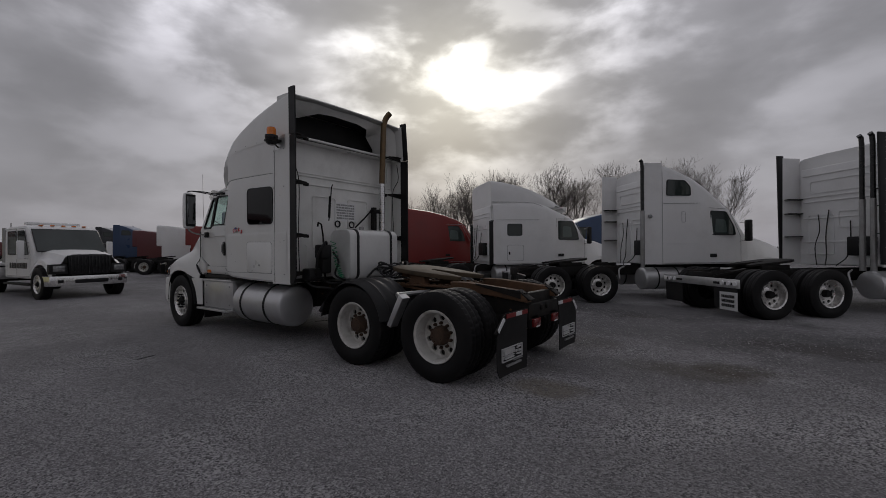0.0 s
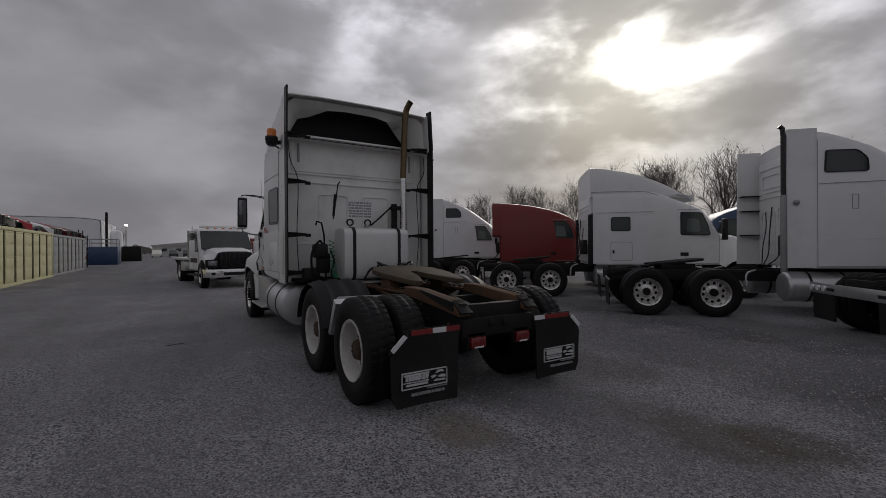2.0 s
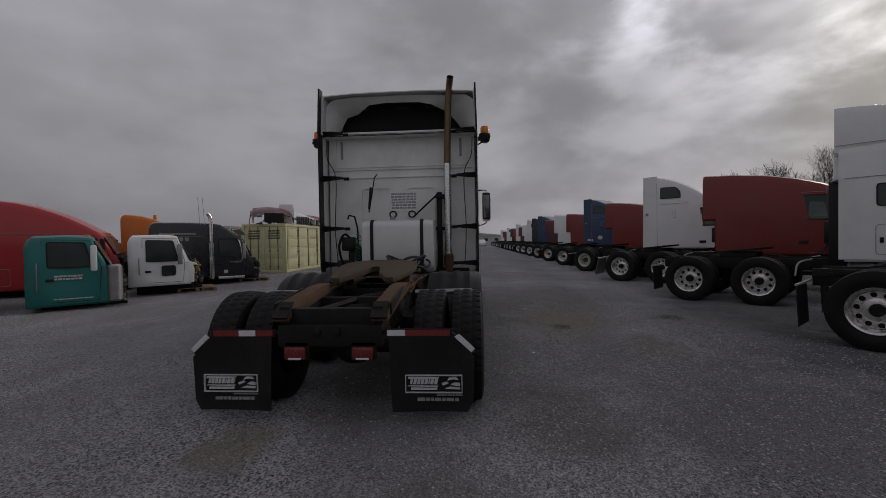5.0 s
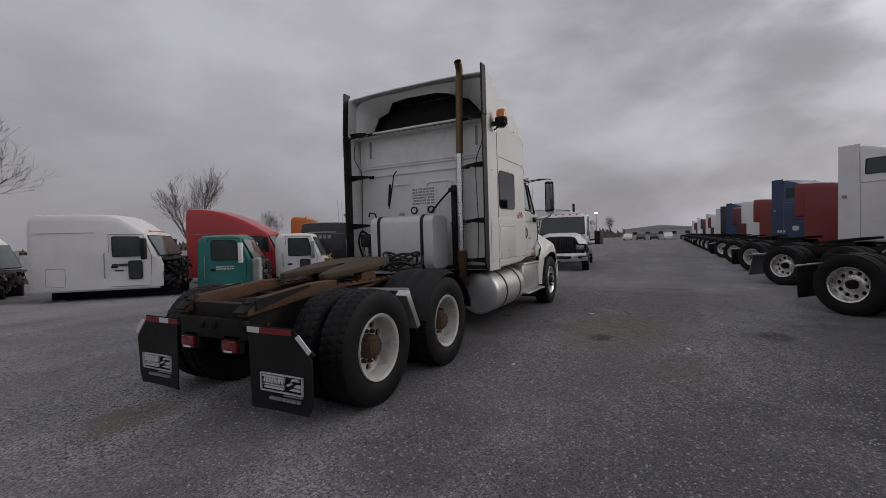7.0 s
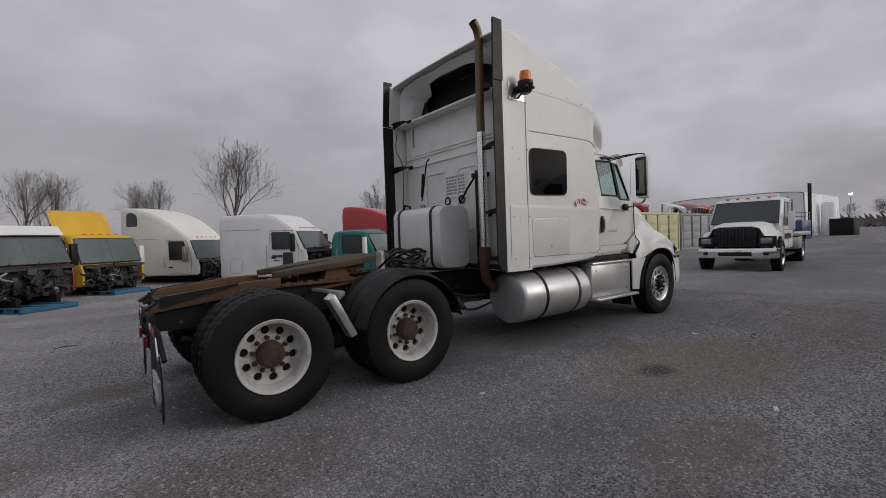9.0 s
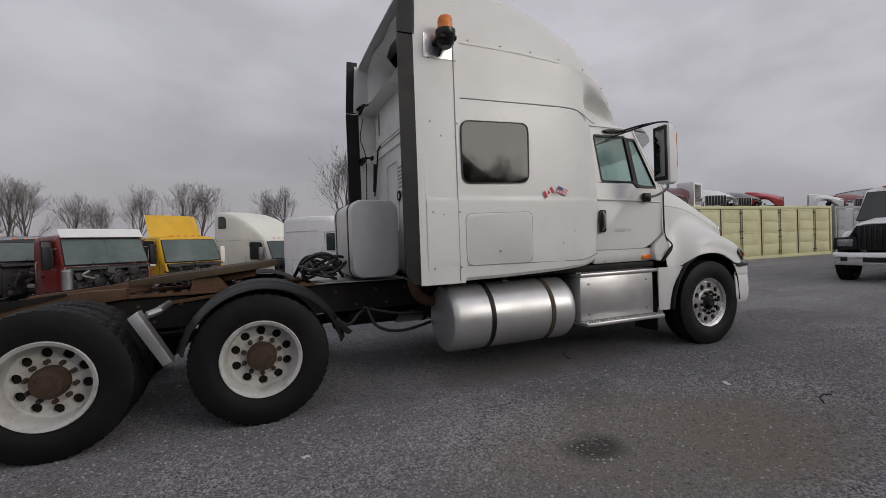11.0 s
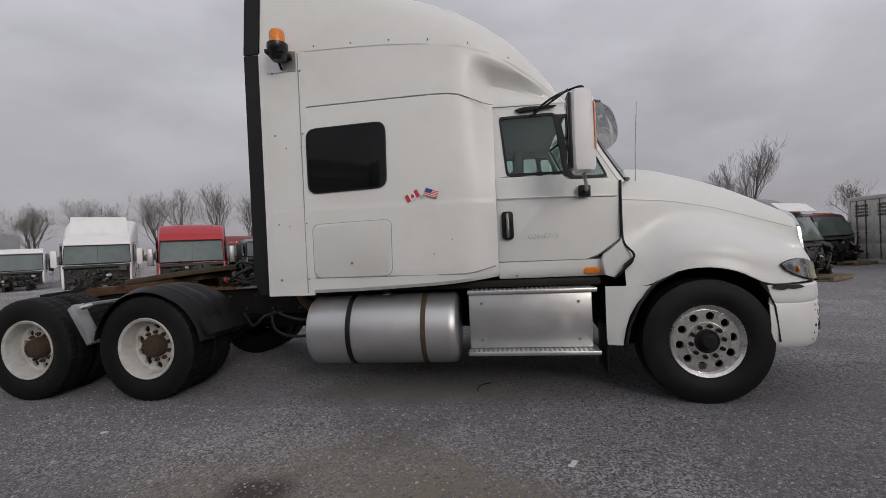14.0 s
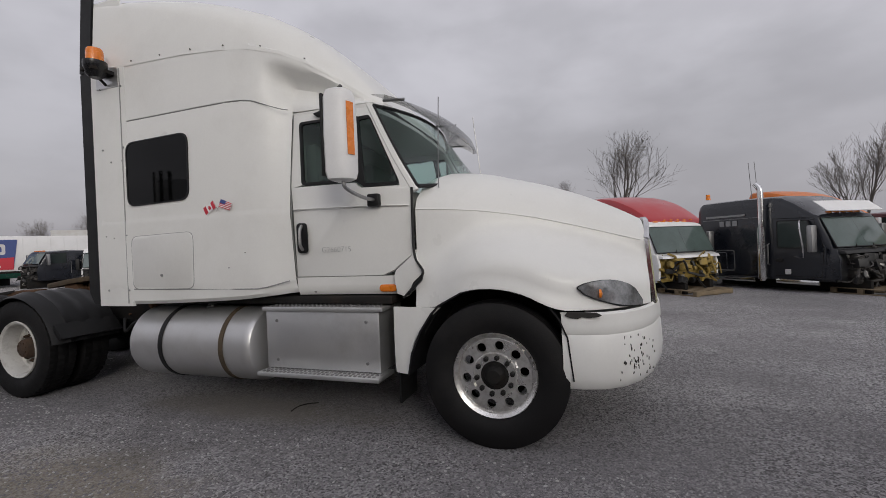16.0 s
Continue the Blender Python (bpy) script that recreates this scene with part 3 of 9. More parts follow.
def rim_convex(name, material):
    """Front wheel: the disc bulges outward almost to the lip."""
    bm = B()
    lathe(bm, [(0.110, 0.266), (0.128, 0.290), (0.116, 0.297), (0.105, 0.288)], k=48, cap=False)
    lathe(bm, [(0.112, 0.268), (0.098, 0.263), (0.090, 0.258), (0.092, 0.252)], k=48, cap=False)
    hole_disc(bm, 0.158, 0.253, 0.033, 10, 0.092, 0.03)
    lathe(bm, [(0.092, 0.158), (0.104, 0.150), (0.104, 0.085), (0.09, 0.082)], k=48, cap=False)
    bmesh.ops.remove_doubles(bm, verts=bm.verts, dist=0.0005)
    return to_mesh(name, bm, M[material], 35)


def hub_mesh(name, prof, material, studs=0, sr=0.06):
    bm = B()
    lathe(bm, prof, k=24)
    for i in range(studs):
        a = 2 * math.pi * i / studs
        h = prof[-1][0]
        lathe(bm, [(h - 0.005, 0.008), (h + 0.010, 0.008)], c=(sr * math.cos(a), 0, sr * math.sin(a)), k=6)
    return to_mesh(name, bm, M[material], 35)


TYRE_DRIVE = tyre_mesh("tyre_drive", True, k=168)
TYRE_STEER = tyre_mesh("tyre_steer", False, 0.29, 0.512)
TYRE_FAR = tyre_mesh("tyre_far", False, 0.28, 0.512, k=40)
RIM_WHITE = rim_dished("rim_white", "wheel_white")
RIM_ALU = rim_dished("rim_alu", "wheel_alu")
RIM_STEER = rim_convex("rim_steer", "wheel_alu")
HUB_REAR = hub_mesh("hub_rear", [(-0.06, 0.112), (0.030, 0.110), (0.055, 0.098), (0.080, 0.088), (0.083, 0.080)], "hub_rust", 8, 0.065)
HUB_FRONT = hub_mesh("hub_front", [(0.05, 0.098), (0.107, 0.098), (0.109, 0.074), (0.140, 0.060), (0.152, 0.045)], "frame_black", 0)
bm_nut = B()
lathe(bm_nut, [(0.102, 0.018), (0.132, 0.018), (0.137, 0.010), (0.148, 0.010)], k=6)
NUT = to_mesh("wheel_nut", bm_nut, M["frame_black"])
bm_nut = B()
lathe(bm_nut, [(-0.024, 0.019), (0.006, 0.019), (0.010, 0.011), (0.022, 0.011)], k=6)
NUT_REAR = to_mesh("wheel_nut", bm_nut, M["hub_rust"])
HUB_DARK = hub_mesh("hub_dark", [(-0.06, 0.082), (0.030, 0.080), (0.050, 0.072), (0.075, 0.066), (0.078, 0.062)], "frame_black", 8, 0.05)
bm_drum = B()
lathe(bm_drum, [(-0.12, 0.20), (-0.06, 0.222), (-0.055, 0.215), (-0.055, 0.03)], k=32)
DRUM = to_mesh("brake_drum", bm_drum, M["frame_black"])


def wheel_at(parent, x, y, z, side, front=False, rim=None, inner=False, tyre=None, hub=True, hubs=None):
    """side +1: the outer face looks to +y."""
    spin = random.Random(int((x * 31 + y * 17) * 100)).uniform(0, 360)
    turn = pose(x, y, z, 0, 0, 0 if side > 0 else 180) @ pose(0, 0, 0, 0, spin, 0)
    t = link("tyre", tyre or (TYRE_STEER if front else TYRE_DRIVE), parent, turn)
    if not inner:
        r = link("rim", rim or (RIM_STEER if front else RIM_WHITE), t)
        if hub:
            link("hub", hubs or (HUB_FRONT if front else HUB_REAR), t, None, "" if front or (hubs and hubs is not HUB_REAR) else "rusty brown hub")
        link("brake_drum", DRUM, t)
        if not tyre:
            for i in range(10):
                a = math.pi * (i + 0.5) / 5
                q = 0.126 if front else 0.138
                link("wheel_nut", NUT if front else NUT_REAR, t, pose(q * math.cos(a), 0, q * math.sin(a)))
    return t


# ---- the white tractor ----
truck = thing("tractor_truck", "white sleeper-cab tractor truck with scraped bumper, parked on gravel", "truck")
T3 = (1, -1)


def ip(x, xs, ys):
    return float(np.interp(x, xs, ys))


def step_up(f, a, b):
    u = min(max((f - a) / (b - a), 0.0), 1.0)
    return u * u * (3 - 2 * u)


def smooth_ip(x, xs, ys):
    """Like interp, with soft corners."""
    return sum(ip(x + d, xs, ys) for d in (-0.09, -0.06, -0.03, 0, 0.03, 0.06, 0.09)) / 7


# sleeper: the lower body, from its back wall to the door
SX = [2.04, 2.2, 2.405, 2.43, 2.8, 3.2, 3.5, 3.66, 3.76, 3.84, 3.89, 3.94, 4.0, 4.045]


def cab_w(x):
    return smooth_ip(x, [2.0, 3.45, 3.85, 4.06, 4.6, 5.06], [1.178, 1.178, 1.143, 1.062, 1.03, 1.015])


def seam_z(x):
    return smooth_ip(x, [1.7, 2.34, 2.75, 3.18, 3.58, 3.92, 4.21, 4.45, 4.62, 4.74], [3.165, 3.155, 3.15, 3.14, 3.11, 3.06, 2.95, 2.80, 2.69, 2.61])


def low_seam(x):
    return smooth_ip(x, [2.39, 3.07, 3.68, 3.78, 3.95, 4.05, 4.12], [2.655, 2.665, 2.675, 2.66, 2.59, 2.56, 2.57])


def body_ring(x, sgn=1):
    w, zs = cab_w(x), seam_z(x)
    zb = ip(x, [2.04, 2.9, 3.6, 4.05], [0.985, 1.0, 1.03, 1.075])
    k = smooth_ip(x, [3.86, 4.0], [0.0, 1.0])
    ls = low_seam(x)
    inn = 0.09 * step_up(x, 2.405, 2.43)    # recessed behind the upper side panel
    half = [(w - 0.035, zb), (w - 0.008, zb + 0.03), (w - 0.004, 1.12), (w - 0.002, 1.15), (w, 1.17), (w, 1.19), (w, 1.21), (w, 1.70), (w, 1.72), (w - 0.001, 1.738), (w - 0.004, 1.756), (w - 0.005, 1.775), (w - 0.005, 1.80), (w - 0.005, 2.0), (w - 0.007, 2.3), (w - 0.010, ls - 0.04), (w - 0.014, ls), (w - 0.016 - inn, ls + 0.03), (w - 0.016 - inn, zs - 0.06), (w - 0.014 - inn, zs - 0.02), (w - 0.022 - inn, zs - 0.004), (w - 0.25, zs)]
    return [(y - k * (ip(z, [1.85, 2.57], [0.0, 0.078]) + ip(z, [1.08, 1.19, 1.45], [0.065, 0.045, 0.0])), z) for y, z in half]


def build_sleeper():
    bm = B()
    rings = []
    for x in SX:
        h = body_ring(x)
        rings.append([(x, y, z) for y, z in h] + [(x, -y, z) for y, z in h[::-1]])
    # open towards the rear wall's cavity, closed in front
    rows = [[bm.verts.new(p) for p in r] for r in rings]
    k = len(rows[0])
    for a, b in zip(rows, rows[1:]):
        for i in range(k - 1):
            bm.faces.new((a[i], a[i + 1], b[i + 1], b[i]))
        bm.faces.new((a[k - 1], a[0], b[0], b[k - 1]))
    return part("sleeper_body", bm, "white_paint", truck, "white painted sleeper body")


sleeper = build_sleeper()

# back wall with pressed ribs
bm = B()
box(bm, (2.10, -1.13, 1.0), (2.14, 1.13, 3.23), 0.008)
back_wall = part("back_wall", bm, "grey_inner", truck, "pale grey rear wall with pressed ribs")
for y0, y1, z0, z1 in ((0.16, 0.62, 1.5, 2.36), (-0.52, -0.08, 1.5, 2.36), (-1.02, 1.02, 2.69, 3.22), (0.7, 1.05, 1.1, 1.58)):
    bm = B()
    frame_ring(bm, rrect(y0, z0, y1, z1, 0.06), grow(rrect(y0, z0, y1, z1, 0.06), -0.02), "x", 2.082, 2.104)
    part("pressed_rib", bm, "grey_inner", back_wall)
for z in (2.515, 2.645):
    bm = B()
    prism(bm, [(-1.1, z), (1.1, z), (1.1, z + 0.02), (-1.1, z + 0.02)], "x", 2.078, 2.104, 0.004)
    part("pressed_rib", bm, "grey_inner", back_wall)
bm = B()
prism(bm, rrect(-1.1, 3.225, 1.1, 3.26, 0.015), "x", 2.06, 2.15, 0.006)
part("top_flange", bm, "grey_inner", back_wall)
for y in (0.18, -0.24):
    bm = B()
    prism(bm, rrect(y - 0.165, 3.165, y + 0.165, 3.20, 0.01), "x", 2.085, 2.10, 0.003)
    part("vent_slot", bm, "print_grey", back_wall, "grey vent slot")
for y in (0.92, -0.92):
    bm = B()
    prism(bm, rrect(y - 0.018, 2.83, y + 0.018, 3.12, 0.01), "x", 2.085, 2.10, 0.003)
    part("vent_slot", bm, "print_grey", back_wall, "grey vent slot")
bm = B()
prism(bm, rrect(-0.25, 1.97, 0.19, 2.30, 0.01), "x", 2.0905, 2.1)
lab = part("label_sheet", bm, "white_plain", back_wall, "pale sticker with faded print")
bm = B()
bars(bm, "x", 2.0903, -0.22, 2.0, 0.16, 2.27, 6, 3, 0.0015, -1)
part("printing", bm, "print_grey", lab, smooth=0)
for y in (0.135, -0.16):
    bm = B()
    tube(bm, [(2.085, y + 0.05 * math.cos(a), 1.92 + 0.05 * math.sin(a)) for a in [2 * math.pi * i / 20 for i in range(21)]], 0.011, 6)
    part("ring", bm, "frame_black", back_wall, "black ring mount")

back_wall.location.x = 0.13

# fairing over the sleeper
FX = [1.76, 1.95, 2.15, 2.4, 2.75, 3.1, 3.45, 3.75, 4.0, 4.2, 4.36, 4.5, 4.62, 4.70, 4.74]


def fair_ring(x, inset=0.0):
    w = smooth_ip(x, [1.7, 2.4, 3.2, 3.7, 4.05, 4.4, 4.74], [1.17, 1.172, 1.168, 1.15, 1.075, 0.93, 0.70]) - inset
    zs = seam_z(x) - 0.006 + inset * 0.3
    zt = smooth_ip(x, [1.6, 2.1, 2.58, 3.16, 3.68, 4.15, 4.5, 4.66, 4.8], [3.83, 3.84, 3.81, 3.72, 3.57, 3.31, 2.98, 2.77, 2.60]) - inset
    zt = max(zt, zs + 0.01)
    d = zt - zs
    r = ip(x, [1.8, 2.3, 3.2, 4.0], [0.07, 0.14, 0.30, 0.36])
    r = min(r, d * 0.85)
    half = [(w, zs), (w - 0.002, zs + 0.08 * d), (w - 0.012, zs + 0.5 * (d - r))]
    half += [(w - 0.02 - r * (1 - math.cos(a)), zt - r * (1 - math.sin(a)) - 0.02 * a) for a in (0.15, 0.45, 0.75, 1.05, 1.35)]
    half += [(w * 0.62, zt - 0.008), (w * 0.3, zt)]
    # the open back leans with its rubber edge
    return [(max(x, 1.985 + 0.05 * (z - 3.15)) if x < 2.1 else x, q * y, z) for q in (1, -1) for y, z in half[::q]]


bm = B()
outer = [[bm.verts.new(p) for p in fair_ring(x)] for x in FX]
inner = [[bm.verts.new(p) for p in fair_ring(x, 0.014)] for x in FX[:-2]]
for rows, flip in ((outer, False), (inner, True)):
    for a, b in zip(rows, rows[1:]):
        for i in range(len(a) - 1):
            bm.faces.new((a[i], a[i + 1], b[i + 1], b[i]))
for i in range(len(outer[0]) - 1):
    bm.faces.new((outer[0][i], inner[0][i], inner[0][i + 1], outer[0][i + 1]))
bm.faces.new(outer[-1])
fairing = part("roof_fairing", bm, "white_paint", truck, "white roof air fairing, open at its back")
# seam screws
for i in range(6):
    x = 2.5 + i * 0.34
    for s in T3:
        bm = B()
        w = fair_ring(x)[0][1]
        lathe(bm, [(-0.004, 0.0065), (0.003, 0.005)], c=(x, s * (w + 0.001), seam_z(x) + 0.03), k=8)
        part("screw", bm, "frame_black", fairing)
# inner lining of the open back with its ragged hole
hole = [(1.03, 3.24), (0.95, 3.40), (0.88, 3.52), (0.70, 3.575), (0.48, 3.645), (0.2, 3.66), (-0.1, 3.665), (-0.3, 3.655), (-0.5, 3.61), (-0.72, 3.565), (-0.86, 3.42), (-1.0, 3.24)]
rim_o = [(1.135, 3.22), (1.13, 3.48), (1.115, 3.60), (1.0, 3.665), (0.6, 3.68), (0.25, 3.685), (-0.1, 3.685), (-0.45, 3.68), (-0.7, 3.675), (-1.0, 3.665), (-1.115, 3.60), (-1.135, 3.22)]
hole = [(y, 3.24 + (z - 3.24) * 1.14) for y, z in hole]
rim_o = [(y, 3.22 + (z - 3.22) * 1.25) for y, z in rim_o]
bm = B()
rows = []
for f in (0.0, 0.35, 0.7, 1.0):
    rows.append([(2.12 + (0.10 if abs(a[0]) < 0.75 else 0.34) * f * f + 0.12 * f * (1 - f) + 0.02 * math.sin(7 * a[0] + 3 * f), a[0] + (b[0] - a[0]) * f, a[1] + (b[1] - a[1]) * f) for a, b in zip(rim_o, hole)])
sheet(bm, rows, 0.008)
part("inner_lining", bm, "grey_inner", fairing, "pale inner lining with ragged hole")
# added black sheets inside the fairing stand in for the hollow's deep shade
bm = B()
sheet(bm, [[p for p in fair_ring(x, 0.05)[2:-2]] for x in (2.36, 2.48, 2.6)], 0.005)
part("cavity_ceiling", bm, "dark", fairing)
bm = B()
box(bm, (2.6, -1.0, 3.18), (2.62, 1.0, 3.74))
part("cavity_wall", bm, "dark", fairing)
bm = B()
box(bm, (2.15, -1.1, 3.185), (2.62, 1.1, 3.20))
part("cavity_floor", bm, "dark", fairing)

# side extenders with rubber edges
for s in T3:
    y = 1.163 * s
    bm = B()
    sheet(bm, [[(x, s * (1.168 + 0.008 * math.sin((x - 1.95) * 6)), z) for x in (1.97, 2.1, 2.25, 2.4)][::s] for z in (0.975, 1.5, 2.2, 3.0, 3.17)], 0.02)
    ext = part("side_extender", bm, "white_paint", truck, "white side extender panel")
    for z in (1.12, 1.62, 2.42, 2.98):
        for x in (2.1, 2.36):
            bm = B()
            lathe(bm, [(0, 0.010), (0.006 * s, 0.007)], c=(x, s * 1.176, z), k=8)
            part("bolt", bm, "steel", ext)
    bm = B()
    sheet(bm, [[(x - 0.0 + (0.06 if z < 1.05 else 0), s * 1.166 + s * 0.012 * (2.02 - x), z) for x in (1.83, 1.92, 2.0)][::s] for z in (0.99, 1.1, 1.6, 2.4, 3.16)], 0.018)
    part("rubber_edge", bm, "black_plastic", ext, "black rubber edge strip")
    bm = B()
    sheet(bm, [[(x + 0.05 * (z - 3.15), s * (1.174 - 0.02 * (z - 3.15)), z) for x in (1.83, 1.91, 1.97)][::s] for z in (3.17, 3.45, 3.79, 3.87)], 0.024)
    part("rubber_edge", bm, "black_plastic", fairing, "black rubber edge strip")
    bm = B()
    sheet(bm, [[(x + 0.05 * (z - 3.15), s * (1.150 - 0.02 * (z - 3.15)), z) for x in (1.93, 2.05, 2.3)][::s] for z in (3.18, 3.45, 3.72, 3.81)], 0.012)
    part("fairing_side", bm, "white_paint", fairing)
    for z in (1.13, 1.70, 2.50, 3.20):
        bm = B()
        tube(bm, curve_pts([(1.98, s * 1.14, z + 0.02), (2.0, s * 0.98, z + 0.02), (2.06, s * 0.84, z), (2.10, s * 0.80, z - 0.01)]), 0.014, 6)
        prism(bm, [(s * 1.155, z - 0.05), (s * 1.155, z + 0.045), (s * 0.86, z + 0.02), (s * 0.84, z - 0.015)], "x", 2.0, 2.03, 0.004)
        box(bm, (2.07, min(s * 0.86, s * 0.78), z - 0.03), (2.10, max(s * 0.86, s * 0.78), z + 0.02), 0.004)
        part("extender_bracket", bm, "frame_black", ext, "black extender bracket")
    bm = B()
    tube(bm, curve_pts([(2.05, s * 1.1, 3.1), (2.0, s * 1.08, 2.8), (2.04, s * 0.97, 2.5), (2.03, s * 0.99, 1.7), (2.05, s * 0.96, 1.1)]), 0.007, 5)
    part("cable", bm, "hose", ext)

# amber beacons on their side brackets
for s in T3:
    bm = B()
    prism(bm, [(2.06, 2.98), (2.33, 2.98), (2.33, 3.15), (2.06, 3.19)], "y", s * 1.176, s * 1.182)
    brk = part("beacon_bracket", bm, "aluminium", truck, "bare aluminium beacon bracket")
    bm = B()
    prism(bm, [(2.14, 3.08), (2.30, 3.08), (2.30, 3.11), (2.14, 3.11)], "y", min(s * 1.18, s * 1.36), max(s * 1.18, s * 1.36), 0.005)
    tube(bm, [(2.2, s * 1.19, 3.0), (2.21, s * 1.30, 3.08)], 0.012, 6)
    part("shelf", bm, "frame_black", brk)
    bm = B()
    lathe(bm, [(3.03, 0.045), (3.055, 0.07), (3.12, 0.085), (3.125, 0.088), (3.17, 0.088), (3.175, 0.07)], "z", (2.225, s * 1.29, 0), 20)
    part("beacon_base", bm, "black_gloss", brk, "dark beacon base")
    bm = B()
    lathe(bm, [(3.17, 0.066), (3.26, 0.064), (3.285, 0.056), (3.295, 0.03)], "z", (2.225, s * 1.29, 0), 20)
    part("beacon_lens", bm, "amber_lens", brk, "amber beacon lens")

# side windows, luggage doors, stickers
for s in T3:
    yo = s * 1.176
    wp = round_poly([(2.395, 1.88), (3.105, 1.90), (3.115, 2.47), (2.395, 2.45)], 0.09, 4)
    bm = B()
    prism(bm, wp, "y", yo - 0.004 * s, yo + 0.004 * s)
    win = part("sleeper_window", bm, GLASS_DARK, sleeper, "dark tinted sleeper window", 20)
    bm = B()
    frame_ring(bm, grow(wp, 0.006), grow(wp, -0.008), "y", yo - 0.002 * s, yo + 0.007 * s)
    part("gasket", bm, "black_plastic", win)
    bm = B()
    prism(bm, grow(wp, -0.004), "y", yo - 0.003 * s, yo - 0.001 * s)
    part("blind", bm, "dark", win)
    ap = round_poly([(2.415, 1.13), (3.125, 1.13), (3.135, 1.62), (2.415, 1.605)], 0.07, 4)
    bm = B()
    frame_ring(bm, grow(ap, 0.0035), grow(ap, -0.0035), "y", s * 1.170, s * 1.1795)
    hatch = part("luggage_door", bm, "print_grey", sleeper)
    bm = B()
    prism(bm, grow(ap, -0.0035), "y", s * 1.17, s * 1.181, 0.003)
    part("door_skin", bm, "white_paint", hatch)
    bm = B()
    lathe(bm, [(s * 1.18, 0.014), (s * 1.187, 0.012)], "y", (2.765, 0, 1.25), 12)
    part("lock", bm, "steel", hatch)
    # pressed seams
    bm = B()
    prism(bm, [(2.342, 1.0), (2.348, 1.0), (2.348, 3.14), (2.342, 3.14)], "y", s * 1.16, s * 1.1795)
    part("panel_seam", bm, "print_grey", sleeper, smooth=0)
    bm = B()
    pts = [(x, s * (cab_w(x) - 0.014), low_seam(x) - 0.002) for x in (2.39, 2.7, 3.07, 3.4, 3.66, 3.76, 3.84, 3.92, 4.0, 4.05)]
    tube(bm, pts, 0.004, 5)
    part("panel_seam", bm, "print_grey", sleeper)
    bm = B()
    tube(bm, [(x, s * (cab_w(x) - 0.002), z) for x, z in ((2.42, 1.13), (3.0, 1.125), (3.6, 1.12), (3.76, 1.12), (3.84, 1.13), (3.92, 1.15), (4.02, 1.175))], 0.005, 5)
    part("panel_seam", bm, "print_grey", sleeper)
    for x, z in ((2.2, 2.3), (2.2, 1.6), (2.34, 2.3), (3.66, 1.42), (3.5, 1.3)):
        bm = B()
        lathe(bm, [(s * (cab_w(x) - 0.002), 0.008), (s * (cab_w(x) + 0.003), 0.006)], "y", (x, 0, z), 8)
        part("screw", bm, "steel", sleeper)

# two small crossed flag stickers on each side
for s in T3:
    for k, (x0, z0, tilt, cols) in enumerate(((3.35, 1.775, 18, "red"), (3.485, 1.785, -14, "stripes"))):
        root = None
        m = pose(x0, s * 1.181, z0, 0, tilt * -1.6, 0) @ Matrix.Scale(0.86, 4)
        bm = B()
        prism(bm, [(-0.075, 0), (0.065, 0.012), (0.07, 0.085), (-0.07, 0.075)], "y", -0.0012, 0.0012)
        root = part("flag_sticker", bm, "white_plain", sleeper, "small faded flag sticker", 0, m)
        bm = B()
        if cols == "red":
            for a, b in ((-0.073, -0.035), (0.03, 0.066)):
                prism(bm, [(a, 0.004), (b, 0.008), (b + 0.002, 0.082), (a + 0.003, 0.078)], "y", -0.002, 0.002)
            prism(bm, [(-0.012, 0.02), (0.012, 0.025), (0.018, 0.045), (0.0, 0.066), (-0.018, 0.042)], "y", -0.002, 0.002)
        else:
            for i in range(5):
                prism(bm, [(-0.073, 0.002 + i * 0.016), (0.066, 0.012 + i * 0.016), (0.066, 0.02 + i * 0.016), (-0.073, 0.010 + i * 0.016)], "y", -0.002, 0.002)
        part("red_print", bm, "print_red", root, smooth=0)
        bm = B()
        side = 1 if cols == "red" else -1
        tube(bm, [(side * 0.07, 0, 0.085), (side * 0.072, 0, 0.0), (side * 0.086, 0, -0.05)], 0.0022, 4)
        part("flag_pole", bm, "print_grey", root)
        if cols == "stripes":
            bm = B()
            prism(bm, [(-0.073, 0.042), (-0.005, 0.046), (-0.003, 0.083), (-0.07, 0.079)], "y", -0.003, 0.003)
            part("blue_print", bm, "print_blue", root, smooth=0)

# ---- the cab: doors, roof, screen ----
DOOR = [(4.045, 2.545), (4.045, 1.20), (4.80, 1.20), (4.90, 1.24), (5.045, 1.36), (5.05, 1.88), (4.80, 2.50), (4.74, 2.565)]
W1 = round_poly([(4.105, 2.47), (4.15, 1.955), (4.645, 1.955), (4.575, 2.48)], 0.03, 2)
W2 = round_poly([(4.62, 2.45), (4.70, 1.905), (4.975, 1.905), (4.73, 2.46)], 0.03, 2)


def door_y(x, z, s):
    return s * (ip(x, [4.04, 5.06], [1.055, 1.012]) - ip(z, [1.85, 2.57], [0.0, 0.085]) - ip(z, [1.19, 1.45], [0.045, 0.0]))


def curved(bm, s, off=0.0):
    """Lays a flat outline onto the door's curved side."""
    for v in bm.verts:
        v.co.y = door_y(v.co.x, v.co.z, s) + s * (v.co.y + off)
    return bm


